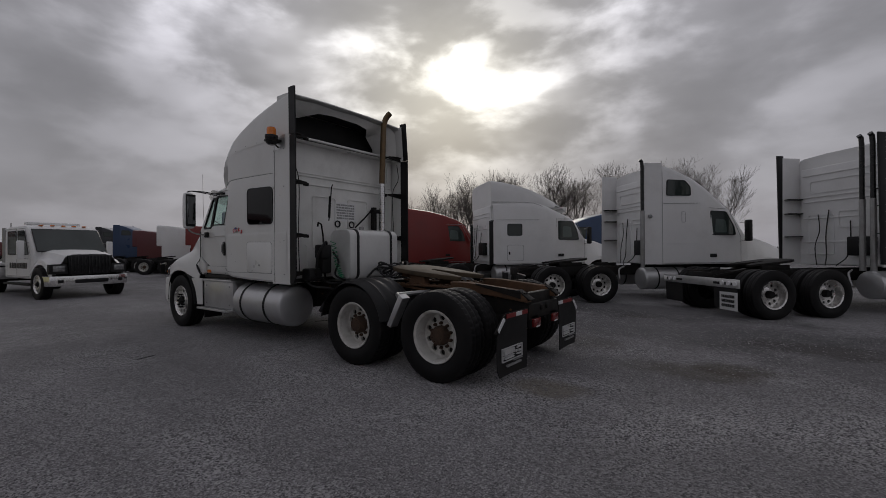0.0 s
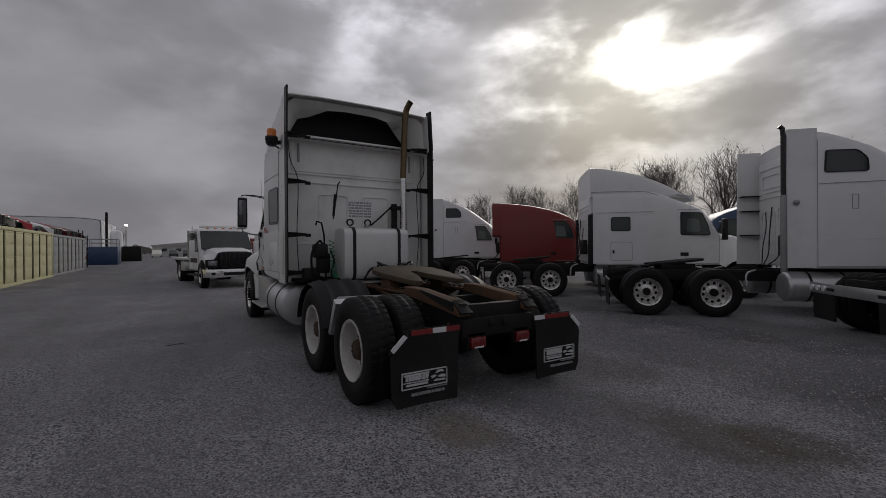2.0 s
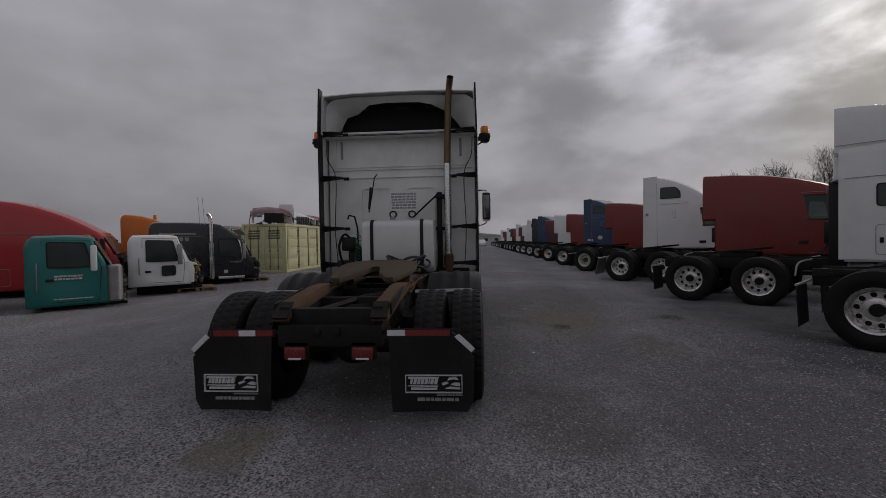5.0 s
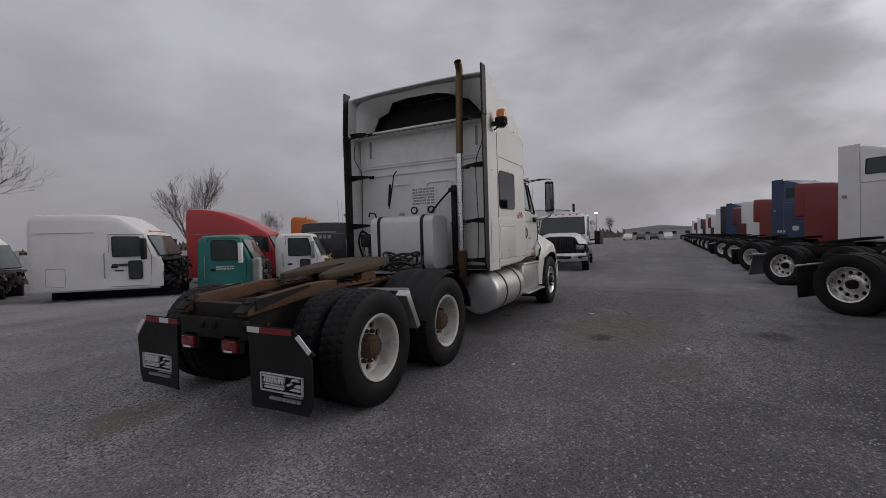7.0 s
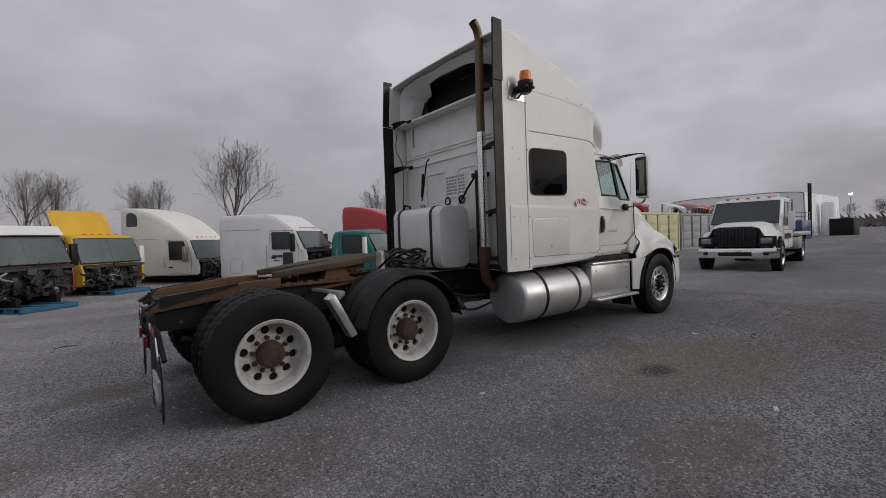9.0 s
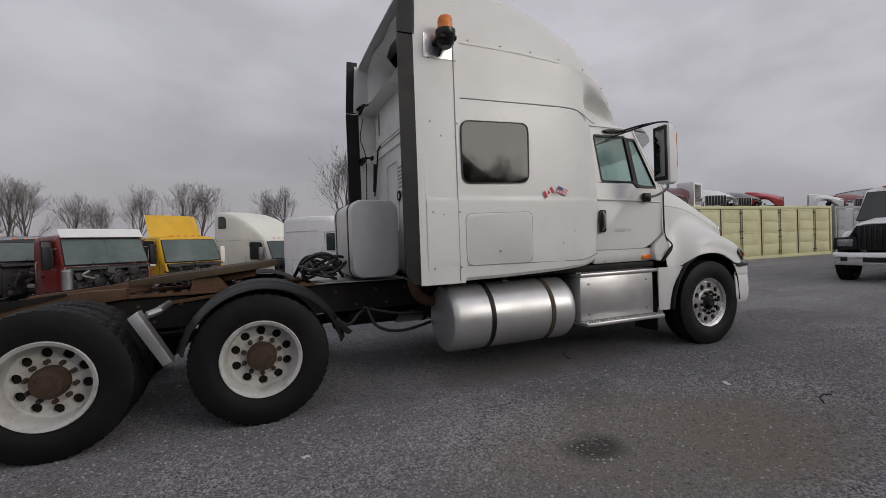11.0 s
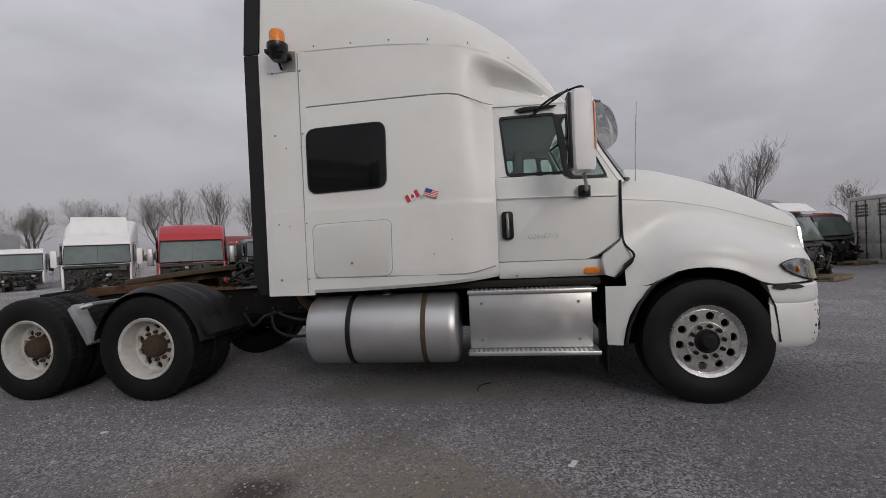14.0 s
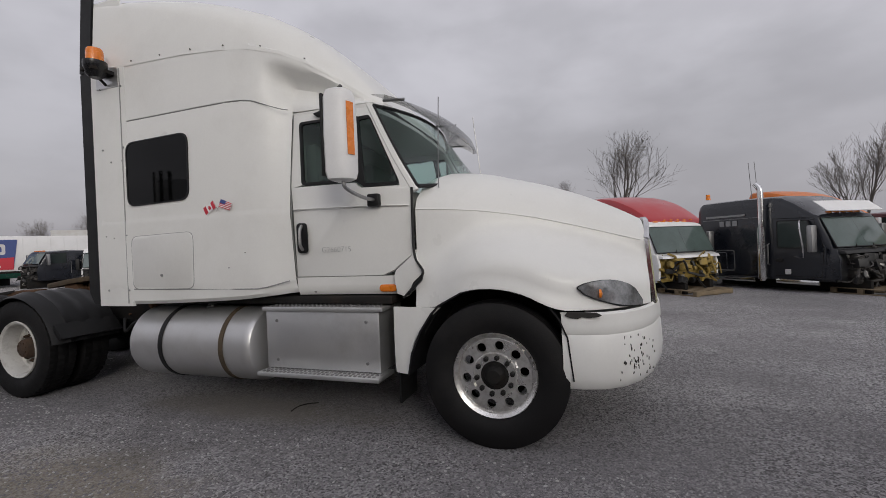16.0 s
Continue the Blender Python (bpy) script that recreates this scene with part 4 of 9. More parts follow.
for s in T3:
    bm = B()
    # door skin below the glass
    low = round_poly([(4.045, 1.20), (4.80, 1.20), (4.90, 1.24), (5.045, 1.36), (5.05, 1.86), (4.98, 1.885), (4.66, 1.885), (4.62, 1.935), (4.045, 1.935)], 0.012, 2)
    prism(bm, low, "y", -0.03, 0.0, 0.004)
    curved(bm, s)
    door = part("door", bm, "white_paint", truck, "white cab door with tall black handle")
    # window surround
    bm = B()
    ks = [(4.045, 2.55), (4.105, 2.475), (4.15, 1.95), (4.045, 1.93)]
    prism(bm, ks, "y", -0.03, 0.0)
    prism(bm, [(4.045, 2.55), (4.74, 2.565), (4.72, 2.47), (4.105, 2.478)], "y", -0.03, 0.0)
    prism(bm, [(4.74, 2.567), (5.06, 1.86), (4.98, 1.88), (4.72, 2.468)], "y", -0.03, 0.0)
    curved(bm, s)
    part("window_frame", bm, "white_paint", door)
    bm = B()
    prism(bm, [(4.568, 2.475), (4.635, 1.94), (4.70, 1.89), (4.625, 2.47)], "y", -0.028, 0.002)
    curved(bm, s)
    part("window_post", bm, "black_plastic", door, "black window post")
    for w in (W1, W2):
        bm = B()
        prism(bm, grow(w, 0.008), "y", -0.016, -0.010)
        curved(bm, s)
        pane = part("window_pane", bm, GLASS_CAB, door, "greenish door glass", 20)
        bm = B()
        frame_ring(bm, grow(w, 0.014), grow(w, -0.014), "y", -0.02, 0.004)
        curved(bm, s)
        part("gasket", bm, "black_plastic", pane)
    # handle
    bm = B()
    prism(bm, rrect(4.085, 1.395, 4.185, 1.64, 0.03), "y", 0.0, 0.006, 0.002)
    curved(bm, s)
    hp = part("handle_plate", bm, "black_plastic", door, "black handle recess")
    bm = B()
    tube(bm, curve_pts([(4.135, 0.004, 1.42), (4.135, 0.03, 1.46), (4.135, 0.034, 1.52), (4.135, 0.03, 1.58), (4.135, 0.004, 1.62)], 4), 0.013, 8)
    curved(bm, s)
    part("handle", bm, "steel", hp, "grey pull handle")
    # door edge gap
    bm = B()
    tube(bm, [(4.042, 0.0, z) for z in (2.55, 2.2, 1.9, 1.6, 1.2)] + [(x, 0.0, 1.193) for x in (4.3, 4.6, 4.8)] + [(4.90, 0.0, 1.232), (5.05, 0.0, 1.355)], 0.0035, 5)
    curved(bm, s)
    part("door_gap", bm, "print_grey", door)
    # pressed line across the door
    bm = B()
    tube(bm, [(4.06, 0.0, 1.755), (4.4, 0.0, 1.75), (4.7, 0.0, 1.745), (5.03, 0.0, 1.73)], 0.007, 6)
    curved(bm, s)
    part("pressed_line", bm, "white_paint", door)
    # pencilled stock mark
    if s < 0:
        txt = bpy.data.curves.new("stock_mark", "FONT")
        txt.body, txt.size, txt.shear, txt.extrude, txt.offset = "G2660715", 0.062, 0.12, 0.0008, -0.0016
        tob = bpy.data.objects.new("stock_mark", txt)
        scene.collection.objects.link(tob)
        bpy.context.view_layer.update()
        me = bpy.data.meshes.new_from_object(tob)
        bpy.data.objects.remove(tob)
        me.transform(Matrix.Translation((4.30, 0.0, 1.395)) @ Matrix.Rotation(radians(90), 4, "X"))
        for v in me.vertices:
            v.co.y = door_y(v.co.x, v.co.z, s) + s * (0.0015 - v.co.y)
        me.materials.append(M["print_grey"])
        link("stock_mark", me, door, None, "faint handwritten stock number")
    # sill under the door
    bm = B()
    sheet(bm, [[(x, s * (ip(x, [4.04, 4.6, 5.06], [1.0, 0.972, 0.955]) - dy), z) for z, dy in ((1.196, 0.0), (1.14, 0.003), (1.09, 0.012), (1.062, 0.03))][::-s] for x in (4.045, 4.3, 4.6, 4.8, 4.96)], 0.02)
    sill = part("door_sill", bm, "white_paint", truck)
    bm = B()
    prism(bm, [(4.17, 1.095), (4.20, 1.125), (4.23, 1.095), (4.20, 1.065)], "y", min(s * 0.96, s * 0.998), max(s * 0.96, s * 0.998), 0.003)
    part("bolt_plate", bm, "steel", sill)
    bm = B()
    prism(bm, rrect(4.77, 1.07, 4.915, 1.128, 0.028), "y", min(s * 0.94, s * 0.982), max(s * 0.94, s * 0.982), 0.006)
    part("marker_lamp", bm, "amber_lens", sill, "amber side marker lamp")

# cab roof between the doors and screen header
bm = B()
rows = []
for x in (3.98, 4.2, 4.4, 4.6, 4.74):
    w = abs(door_y(x, 2.55, 1)) + 0.004
    rows.append([(x, y * w, 2.565 + 0.06 * (1 - y * y) - (0.02 if x > 4.7 else 0)) for y in (-1, -0.97, -0.85, -0.5, 0, 0.5, 0.85, 0.97, 1)])
sheet(bm, rows, 0.03)
roof = part("cab_roof", bm, "white_paint", truck)


for s in T3:
    bm = B()
    rows = []
    for x in (2.40, 2.7, 3.05, 3.35, 3.55, 3.65, 3.72, 3.78, 3.82, 3.86, 3.90, 3.94, 3.98, 4.02, 4.06, 4.12, 4.2, 4.3, 4.4, 4.5, 4.6, 4.68, 4.74):
        yo, zo = fair_ring(x)[0][1] - 0.004, seam_z(x) - 0.004
        zi = low_seam(x) + 0.003
        ring = body_ring(min(x, 4.04))
        yb = ring[16][0] + 0.006
        yd = abs(door_y(max(x, 4.045), 2.56, 1)) + 0.006
        yi = yb + (yd - yb) * step_up(x, 3.96, 4.06)
        hollow = 0.12 * step_up(x, 3.83, 4.04) * (1 - step_up(x, 4.3, 4.7))
        r_ = []
        for f in (0, 0.06, 0.13, 0.22, 0.32, 0.42, 0.52, 0.62, 0.72, 0.82, 0.91, 1.0):
            # full flank behind, which dips into a soft hollow over the door
            dish = hollow * step_up(f, 0.10, 0.5) * (1 - step_up(f, 0.5, 0.95))
            g = f + (step_up(f, 0.25, 1.0) - f) * 0.8
            r_.append((x, s * (yo + (yi - yo) * g - dish), zo + (zi - zo) * f))
        rows.append(r_[::s])
    sheet(bm, rows, 0.015)
    part("upper_side_panel", bm, "white_paint", truck)


def screen_pt(u, v, out=0.0):
    """u -1..1 across, v 0 at the base, 1 at the header."""
    xb, xt = 5.30 - 0.22 * u * u, 4.92 - 0.17 * u * u
    zb, zt = 1.93 - 0.06 * u * u, 2.60 - 0.05 * u * u
    return (xb + (xt - xb) * v + out, (0.985 + (0.925 - 0.985) * v) * u, zb + (zt - zb) * v)


bm = B()
sheet(bm, [[screen_pt(u / 8, v) for u in range(-8, 9)] for v in (0, 0.33, 0.67, 1)], 0.006)
screen = part("windscreen", bm, GLASS_CAB, truck, "curved greenish windscreen", 40)
bm = B()
tube(bm, [screen_pt(u / 8, 0, 0.004) for u in range(-8, 9)], 0.018, 6)
tube(bm, [screen_pt(u / 8, 1, 0.004) for u in range(-8, 9)], 0.014, 6)
for s in T3:
    tube(bm, [screen_pt(s, v, 0.003) for v in (0, 0.33, 0.67, 1)], 0.013, 6)
part("gasket", bm, "black_plastic", screen)
for s in T3:
    bm = B()
    tube(bm, [screen_pt(s * 1.0, v, -0.03) for v in (-0.05, 0.33, 0.67, 1.02)], 0.03, 8)
    part("pillar", bm, "white_paint", truck)
for y0 in (-0.55, 0.25):
    bm = B()
    tube(bm, [(5.33 - 0.2 * y0 * y0, y0, 1.955), (5.28 - 0.2 * y0 * y0, y0 + 0.25, 2.0), (5.22, y0 + 0.42, 2.08)], 0.01, 5)
    part("wiper", bm, "frame_black", screen)
# sun visor
bm = B()
rows = []
for i in range(13):
    u = -1 + i / 6
    fx = 0.16 * (1 - u * u)
    rows.append([(4.76 + fx + a, 0.96 * u * (1 - 0.03 * j), 2.60 + 0.02 * (1 - u * u) + b) for j, (a, b) in enumerate(((0.0, 0.02), (0.10, 0.012), (0.20, -0.03 - 0.03 * (1 - u * u)), (0.27, -0.08 - 0.07 * (1 - u * u)), (0.30, -0.12 - 0.14 * (1 - u * u))))])
sheet(bm, rows, 0.006)
visor = part("sun_visor", bm, GLASS_VISOR, truck, "smoked plastic sun visor", 60)
for u in (-0.9, 0.0, 0.9):
    bm = B()
    fx = 0.16 * (1 - u * u)
    tube(bm, [(4.78 + fx, 0.96 * u, 2.60), (4.95 + fx, 0.96 * u, 2.585)], 0.012, 6)
    part("visor_arm", bm, "steel", visor)
# cab interior
bm = B()
box(bm, (4.0, -0.88, 1.15), (5.05, 0.88, 1.2))
part("cab_floor", bm, "interior", truck)
bm = B()
prism(bm, [(4.80, 1.5), (5.02, 1.5), (5.04, 1.84), (4.92, 1.87), (4.78, 1.78)], "y", -0.93, 0.93, 0.02)
dash = part("dashboard", bm, "interior", truck, "grey dashboard")
bm = B()
c = Vector((4.78, 0.52, 1.80))
tube(bm, [c + Matrix.Rotation(radians(35), 3, "Y") @ Vector((0.21 * math.cos(a), 0.21 * math.sin(a), 0)) for a in [2 * math.pi * i / 24 for i in range(25)]], 0.014, 6)
tube(bm, [c, c + Vector((0.16, 0, -0.2))], 0.02, 6)
for a in (0.4, 2.6, 4.7):
    tube(bm, [c, c + Matrix.Rotation(radians(35), 3, "Y") @ Vector((0.21 * math.cos(a), 0.21 * math.sin(a), 0))], 0.012, 5)
part("steering_wheel", bm, "black_plastic", dash)
for y in (-0.52, 0.52):
    bm = B()
    box(bm, (4.18, y - 0.25, 1.42), (4.66, y + 0.25, 1.58), 0.05)
    box(bm, (4.10, y - 0.24, 1.55), (4.24, y + 0.24, 2.08), 0.05, Matrix.Rotation(radians(-4), 4, "Y"))
    box(bm, (4.22, y - 0.13, 2.0), (4.32, y + 0.13, 2.24), 0.04)
    box(bm, (4.3, y - 0.15, 1.2), (4.55, y + 0.15, 1.45), 0.02)
    part("seat", bm, "seat_grey", truck, "grey cloth cab seat")
bm = B()
box(bm, (3.96, -0.99, 1.2), (3.98, 0.99, 2.56))
part("sleeper_curtain", bm, "interior", truck)

# mirrors
for s in T3:
    bm = B()
    loft(bm, [[(4.73 + a * 0.095 * f, s * (1.375 + b * 0.085 * f), z) for a, b in ((-1, -0.75), (-0.75, -1), (0.6, -1), (0.95, -0.7), (1, -0.1), (0.8, 0.5), (0.45, 0.85), (-0.1, 1), (-0.75, 1), (-1, 0.75))[::s]] for z, f in ((1.885, 0.55), (1.90, 0.86), (1.95, 1.0), (2.2, 1.03), (2.46, 0.98), (2.51, 0.82), (2.525, 0.5))])
    mir = part("mirror", bm, "white_plain", truck, "tall white mirror head")
    bm = B()
    box(bm, (4.617, s * 1.375 - 0.078, 1.92), (4.640, s * 1.375 + 0.078, 2.49), 0.008)
    part("mirror_bezel", bm, "black_plastic", mir, "black mirror bezel")
    bm = B()
    box(bm, (4.611, s * 1.375 - 0.062, 1.96), (4.619, s * 1.375 + 0.062, 2.45), 0.002)
    part("mirror_glass", bm, "mirror_dark", mir, "dark mirror glass")
    bm = B()
    prism(bm, [(4.808, s * 1.424), (4.828, s * 1.372), (4.833, s * 1.374), (4.813, s * 1.426)], "z", 2.06, 2.42)
    part("marker_strip", bm, "amber_lens", mir, "amber marker strip")
    bm = B()
    tube(bm, curve_pts([(4.40, s * 0.99, 2.50), (4.55, s * 1.2, 2.545), (4.73, s * 1.36, 2.555), (4.74, s * 1.38, 2.5)]), 0.010, 7)
    tube(bm, curve_pts([(4.36, s * 0.97, 2.46), (4.5, s * 1.12, 2.51), (4.64, s * 1.33, 2.55)]), 0.009, 6)
    part("mirror_arm", bm, "black_gloss", mir, "black upper mirror arm")
    bm = B()
    tube(bm, curve_pts([(4.73, s * 1.37, 1.90), (4.74, s * 1.35, 1.84), (4.78, s * 1.2, 1.79), (4.80, s * 1.05, 1.78)]), 0.014, 7)
    part("mirror_arm", bm, "steel", mir, "grey lower mirror arm")
    bm = B()
    box(bm, (4.74, min(s * 1.02, s * 1.075), 1.73), (4.84, max(s * 1.02, s * 1.075), 1.83), 0.015)
    part("mirror_foot", bm, "black_plastic", mir)
    # grab hook above the door and the whip aerial
    bm = B()
    prism(bm, [(4.28, 2.50), (4.58, 2.53), (4.60, 2.545), (4.32, 2.55), (4.24, 2.53)], "y", min(s * 0.965, s * 1.0), max(s * 0.965, s * 1.0), 0.006)
    part("mirror_bracket", bm, "black_plastic", mir)
bm = B()
tube(bm, [(5.19, -0.88, 1.86), (5.195, -0.885, 2.1), (5.214, -0.894, 2.55)], 0.0035, 5)
part("aerial", bm, "steel", truck, "thin whip aerial")
bm = B()
tube(bm, [(5.15, 0.90, 1.86), (5.1, 0.95, 2.4), (5.05, 0.98, 2.95)], 0.004, 5)
part("aerial", bm, "steel", truck, "thin whip aerial")

# ---- hood and wings ----
HX = [5.065, 5.12, 5.19, 5.23, 5.28, 5.33, 5.39, 5.46, 5.53, 5.6, 5.67, 5.74, 5.81, 5.87, 5.93, 5.98, 6.03, 6.09, 6.16, 6.24, 6.32, 6.40, 6.47, 6.53, 6.58, 6.62, 6.65]


def hood_half(x):
    """Half a cross-section: top, shoulder crease, then the wing that swells round the wheel."""
    zt = smooth_ip(x, [5.0, 5.2, 5.4, 5.6, 5.9, 6.2, 6.45, 6.6, 6.75], [2.055, 2.05, 2.03, 1.995, 1.915, 1.81, 1.695, 1.615, 1.52])
    yc = smooth_ip(x, [5.0, 5.3, 5.6, 6.0, 6.3, 6.5, 6.7], [1.0, 0.93, 0.835, 0.70, 0.62, 0.575, 0.545])
    zc = smooth_ip(x, [5.0, 5.1, 5.47, 5.85, 6.17, 6.54, 6.7], [1.705, 1.70, 1.672, 1.61, 1.53, 1.425, 1.38])
    yb = smooth_ip(x, [5.0, 5.15, 5.35, 5.6, 5.95, 6.2, 6.4, 6.54, 6.62, 6.72], [1.02, 1.045, 1.13, 1.165, 1.16, 1.10, 1.0, 0.87, 0.76, 0.62])
    zb = smooth_ip(x, [5.1, 5.2, 5.25, 5.34, 5.48, 5.6, 5.72, 5.85, 5.94, 6.02, 6.2], [0.955, 0.955, 0.985, 1.075, 1.105, 1.11, 1.098, 1.06, 1.01, 0.955, 0.955])
    crown = smooth_ip(x, [5.0, 5.2, 5.4, 5.6, 5.9, 6.2, 6.5, 6.7], [0.75, 0.72, 0.6, 0.52, 0.46, 0.46, 0.5, 0.6])
    d = zt - zc
    pts = [(0, zt), (yc * 0.3, zt - d * 0.02), (yc * 0.55, zt - d * 0.10), (yc * 0.75, zt - d * 0.27), (yc * 0.89, zt - d * 0.52), (yc * 0.965, zt - d * 0.78), (yc, zc), (yc + 0.002, zc - 0.012)]
    for f in (0.06, 0.12, 0.18, 0.25, 0.32, 0.39, 0.46, 0.53, 0.61, 0.70, 0.80, 0.90, 0.96, 1.0):
        y = yc + 0.002 + (yb - yc) * (0.10 * f + 0.90 * step_up(f, crown - 0.40, crown + 0.20))
        pts.append((y + (0.010 if f > 0.93 else 0.0), zc - 0.012 + (zb - zc + 0.012) * f))
    return pts


def hood_x(x, y):
    """The rear edge of the hood follows the curved screen."""
    return x + 0.20 * max(0.0, (5.6 - x) / 0.535) * max(0.0, 1 - y * y / 0.85)


bm = B()
rows = []
for x in HX:
    h = hood_half(x)
    rows.append([(hood_x(x, y), -y, z) for y, z in h[::-1]] + [(hood_x(x, y), y, z) for y, z in h[1:]])
sheet(bm, rows, 0.012)
hood = part("hood", bm, "white_paint", truck, "white one-piece hood with wide wings", 40)
# nose: upright grille with chrome surround
nose = []
top = hood_half(HX[-1])
ty, tz = [p[0] for p in top[:8]], [p[1] for p in top[:8]]
for v in (0, 0.2, 0.4, 0.6, 0.8, 1.0):
    r_ = []
    for u in [i / 6 for i in range(-6, 7)]:
        y = u * (0.545 + 0.045 * v)
        z0 = float(np.interp(abs(u) * 0.545, ty, tz)) - 0.015
        r_.append((6.645 + 0.045 * (1 - u * u) + 0.035 * v, y, z0 + (0.945 - z0) * v))
    nose.append(r_)
bm = B()
sheet(bm, nose, 0.02)
grille = part("grille", bm, "black_plastic", truck, "dark upright grille with chrome surround")
bm = B()
edge = nose[0][:] + [nose[i][12] for i in range(1, 6)] + [nose[5][i] for i in range(11, -1, -1)] + [nose[i][0] for i in range(4, -1, -1)]
tube(bm, [Vector(p) + Vector((0.010, 0, 0)) for p in edge], 0.024, 6)
part("grille_surround", bm, "chrome", grille, "chrome grille surround")
for k in range(1, 5):
    bm = B()
    tube(bm, [Vector(p) + Vector((0.012, 0, 0)) for p in nose[k]], 0.012, 5)
    part("grille_bar", bm, "chrome", grille)
# head lamps follow the wing
for s in T3:
    bm = B()
    rows = []
    for x, z0, z1 in ((6.165, 1.098, 1.108), (6.20, 1.062, 1.123), (6.25, 1.036, 1.134), (6.31, 1.012, 1.140), (6.37, 0.990, 1.138), (6.43, 0.974, 1.126), (6.48, 0.966, 1.105), (6.52, 0.962, 1.072), (6.55, 0.960, 1.02), (6.565, 0.962, 0.985)):
        r = []
        for f in (0, 0.33, 0.67, 1):
            z = z0 + (z1 - z0) * f
            hh = hood_half(x)
            ys, zs_ = [p[0] for p in hh[::-1]], [p[1] for p in hh[::-1]]
            r.append((x + 0.004, s * (float(np.interp(z, zs_, ys)) + 0.012), z))
        rows.append(r[::s])
    sheet(bm, rows, 0.02)
    lamp = part("headlamp", bm, "lamp_clear", truck, "swept-back clear headlamp")
    bm = B()
    loop = [r[0] for r in rows] + [rows[-1][-1]] + [r[-1] for r in rows[::-1]] + [rows[0][0]]
    tube(bm, loop, 0.006, 5)
    part("lamp_rim", bm, "black_gloss", lamp)
    bm = B()
    lathe(bm, [(0, 0.03), (0.012, 0.028), (0.02, 0.012)], "x", (6.30, s * 1.07, 1.06), 12)
    part("indicator", bm, "amber_lens", lamp, "amber indicator bulb")
    # arch liner and black flare
    bm = B()
    arch = [(5.03, 0.48), (5.055, 0.64), (5.11, 0.80), (5.18, 0.93)] + [(x, hood_half(x)[-1][1] + 0.004) for x in (5.23, 5.3, 5.4, 5.5, 5.6, 5.7, 5.8, 5.9, 5.98)] + [(6.05, 0.90), (6.10, 0.78), (6.13, 0.5)]
    rows = [[(x, s * y, z) for y in (0.58, 0.85, 1.145)][::s] for x, z in arch]
    sheet(bm, rows, 0.01)
    part("arch_liner", bm, "black_plastic", truck)
    bm = B()
    box(bm, (4.98, min(s * 0.55, s * 0.58), 0.5), (6.2, max(s * 0.55, s * 0.58), 1.4))
    part("inner_wall", bm, "frame_black", truck)
    # lower rear of the wing
    bm = B()
    rows = []
    for z, xr, xf in ((0.965, 4.925, 5.232), (0.90, 4.925, 5.17), (0.82, 4.925, 5.115), (0.72, 4.926, 5.07), (0.62, 4.928, 5.045), (0.53, 4.930, 5.03), (0.475, 4.935, 5.025)):
        rows.append([(xr + (xf - xr) * t, s * (1.045 + 0.04 * math.sin(t * 1.5)), z) for t in (0, 0.3, 0.65, 1)][::s])
    sheet(bm, rows, 0.02)
    part("wing_skirt", bm, "white_paint", truck, "white wing skirt behind wheel")
    bm = B()
    prism(bm, [(4.99, 0.54), (5.0, 0.54), (5.2, 0.94), (5.19, 0.94)], "y", min(s * 0.7, s * 1.03), max(s * 0.7, s * 1.03))
    part("skirt_return", bm, "black_plastic", truck)
    # cowl corner and black triangular seal
    bm = B()
    prism(bm, [(4.935, 1.06), (4.915, 1.19), (4.93, 1.236), (4.985, 1.285), (5.045, 1.338), (5.058, 1.39), (5.072, 1.31), (5.118, 1.21), (5.06, 1.11), (4.995, 1.035)], "y", min(s * 0.96, s * 1.026), max(s * 0.96, s * 1.026), 0.006)
    part("cowl_corner", bm, "white_paint", truck)
    bm = B()
    tube(bm, curve_pts([(5.058, s * 1.018, 1.86), (5.056, s * 1.02, 1.5), (5.065, s * 1.025, 1.33), (5.12, s * 1.055, 1.22), (5.06, s * 1.06, 1.12), (4.99, s * 1.055, 1.03)]), 0.008, 6)
    prism(bm, [(5.02, 1.05), (5.11, 1.16), (5.125, 1.22), (5.06, 1.15)], "y", min(s * 1.04, s * 1.064), max(s * 1.04, s * 1.064))
    part("hood_seal", bm, "black_plastic", truck, "black rubber hood seal")
    # crease along the hood
    bm = B()
    tube(bm, [(x, s * (hood_half(x)[6][0] + 0.003), hood_half(x)[6][1] - 0.005) for x in HX[:-1]], 0.005, 5)
    part("hood_crease", bm, "grey_inner", hood)

# bumper, wrapped round the front
bm = B()
plan = [(6.06, 1.135), (6.2, 1.14), (6.34, 1.11), (6.47, 1.02), (6.58, 0.88), (6.67, 0.70), (6.76, 0.4), (6.80, 0.0)]
plan = [(x, -y) for x, y in plan] + [(x, y) for x, y in plan[-2::-1]]
rows = []
for z, off in ((0.945, -0.035), (0.93, -0.01), (0.86, 0.0), (0.815, 0.0), (0.80, -0.012), (0.785, 0.0), (0.62, 0.012), (0.52, 0.0), (0.46, -0.03), (0.44, -0.06)):
    rows.append([(x + off * 0.9 * (1 - abs(y) / 1.6), y * (1 + off * 0.5), z) for x, y in plan])
sheet(bm, rows, 0.012)
bumper = part("bumper", bm, "white_paint", truck, "white plastic bumper with black scrapes")
rnd = random.Random(11)
bm = B()
corner_plan = [(6.34, -1.11), (6.47, -1.02), (6.58, -0.88), (6.67, -0.70)]
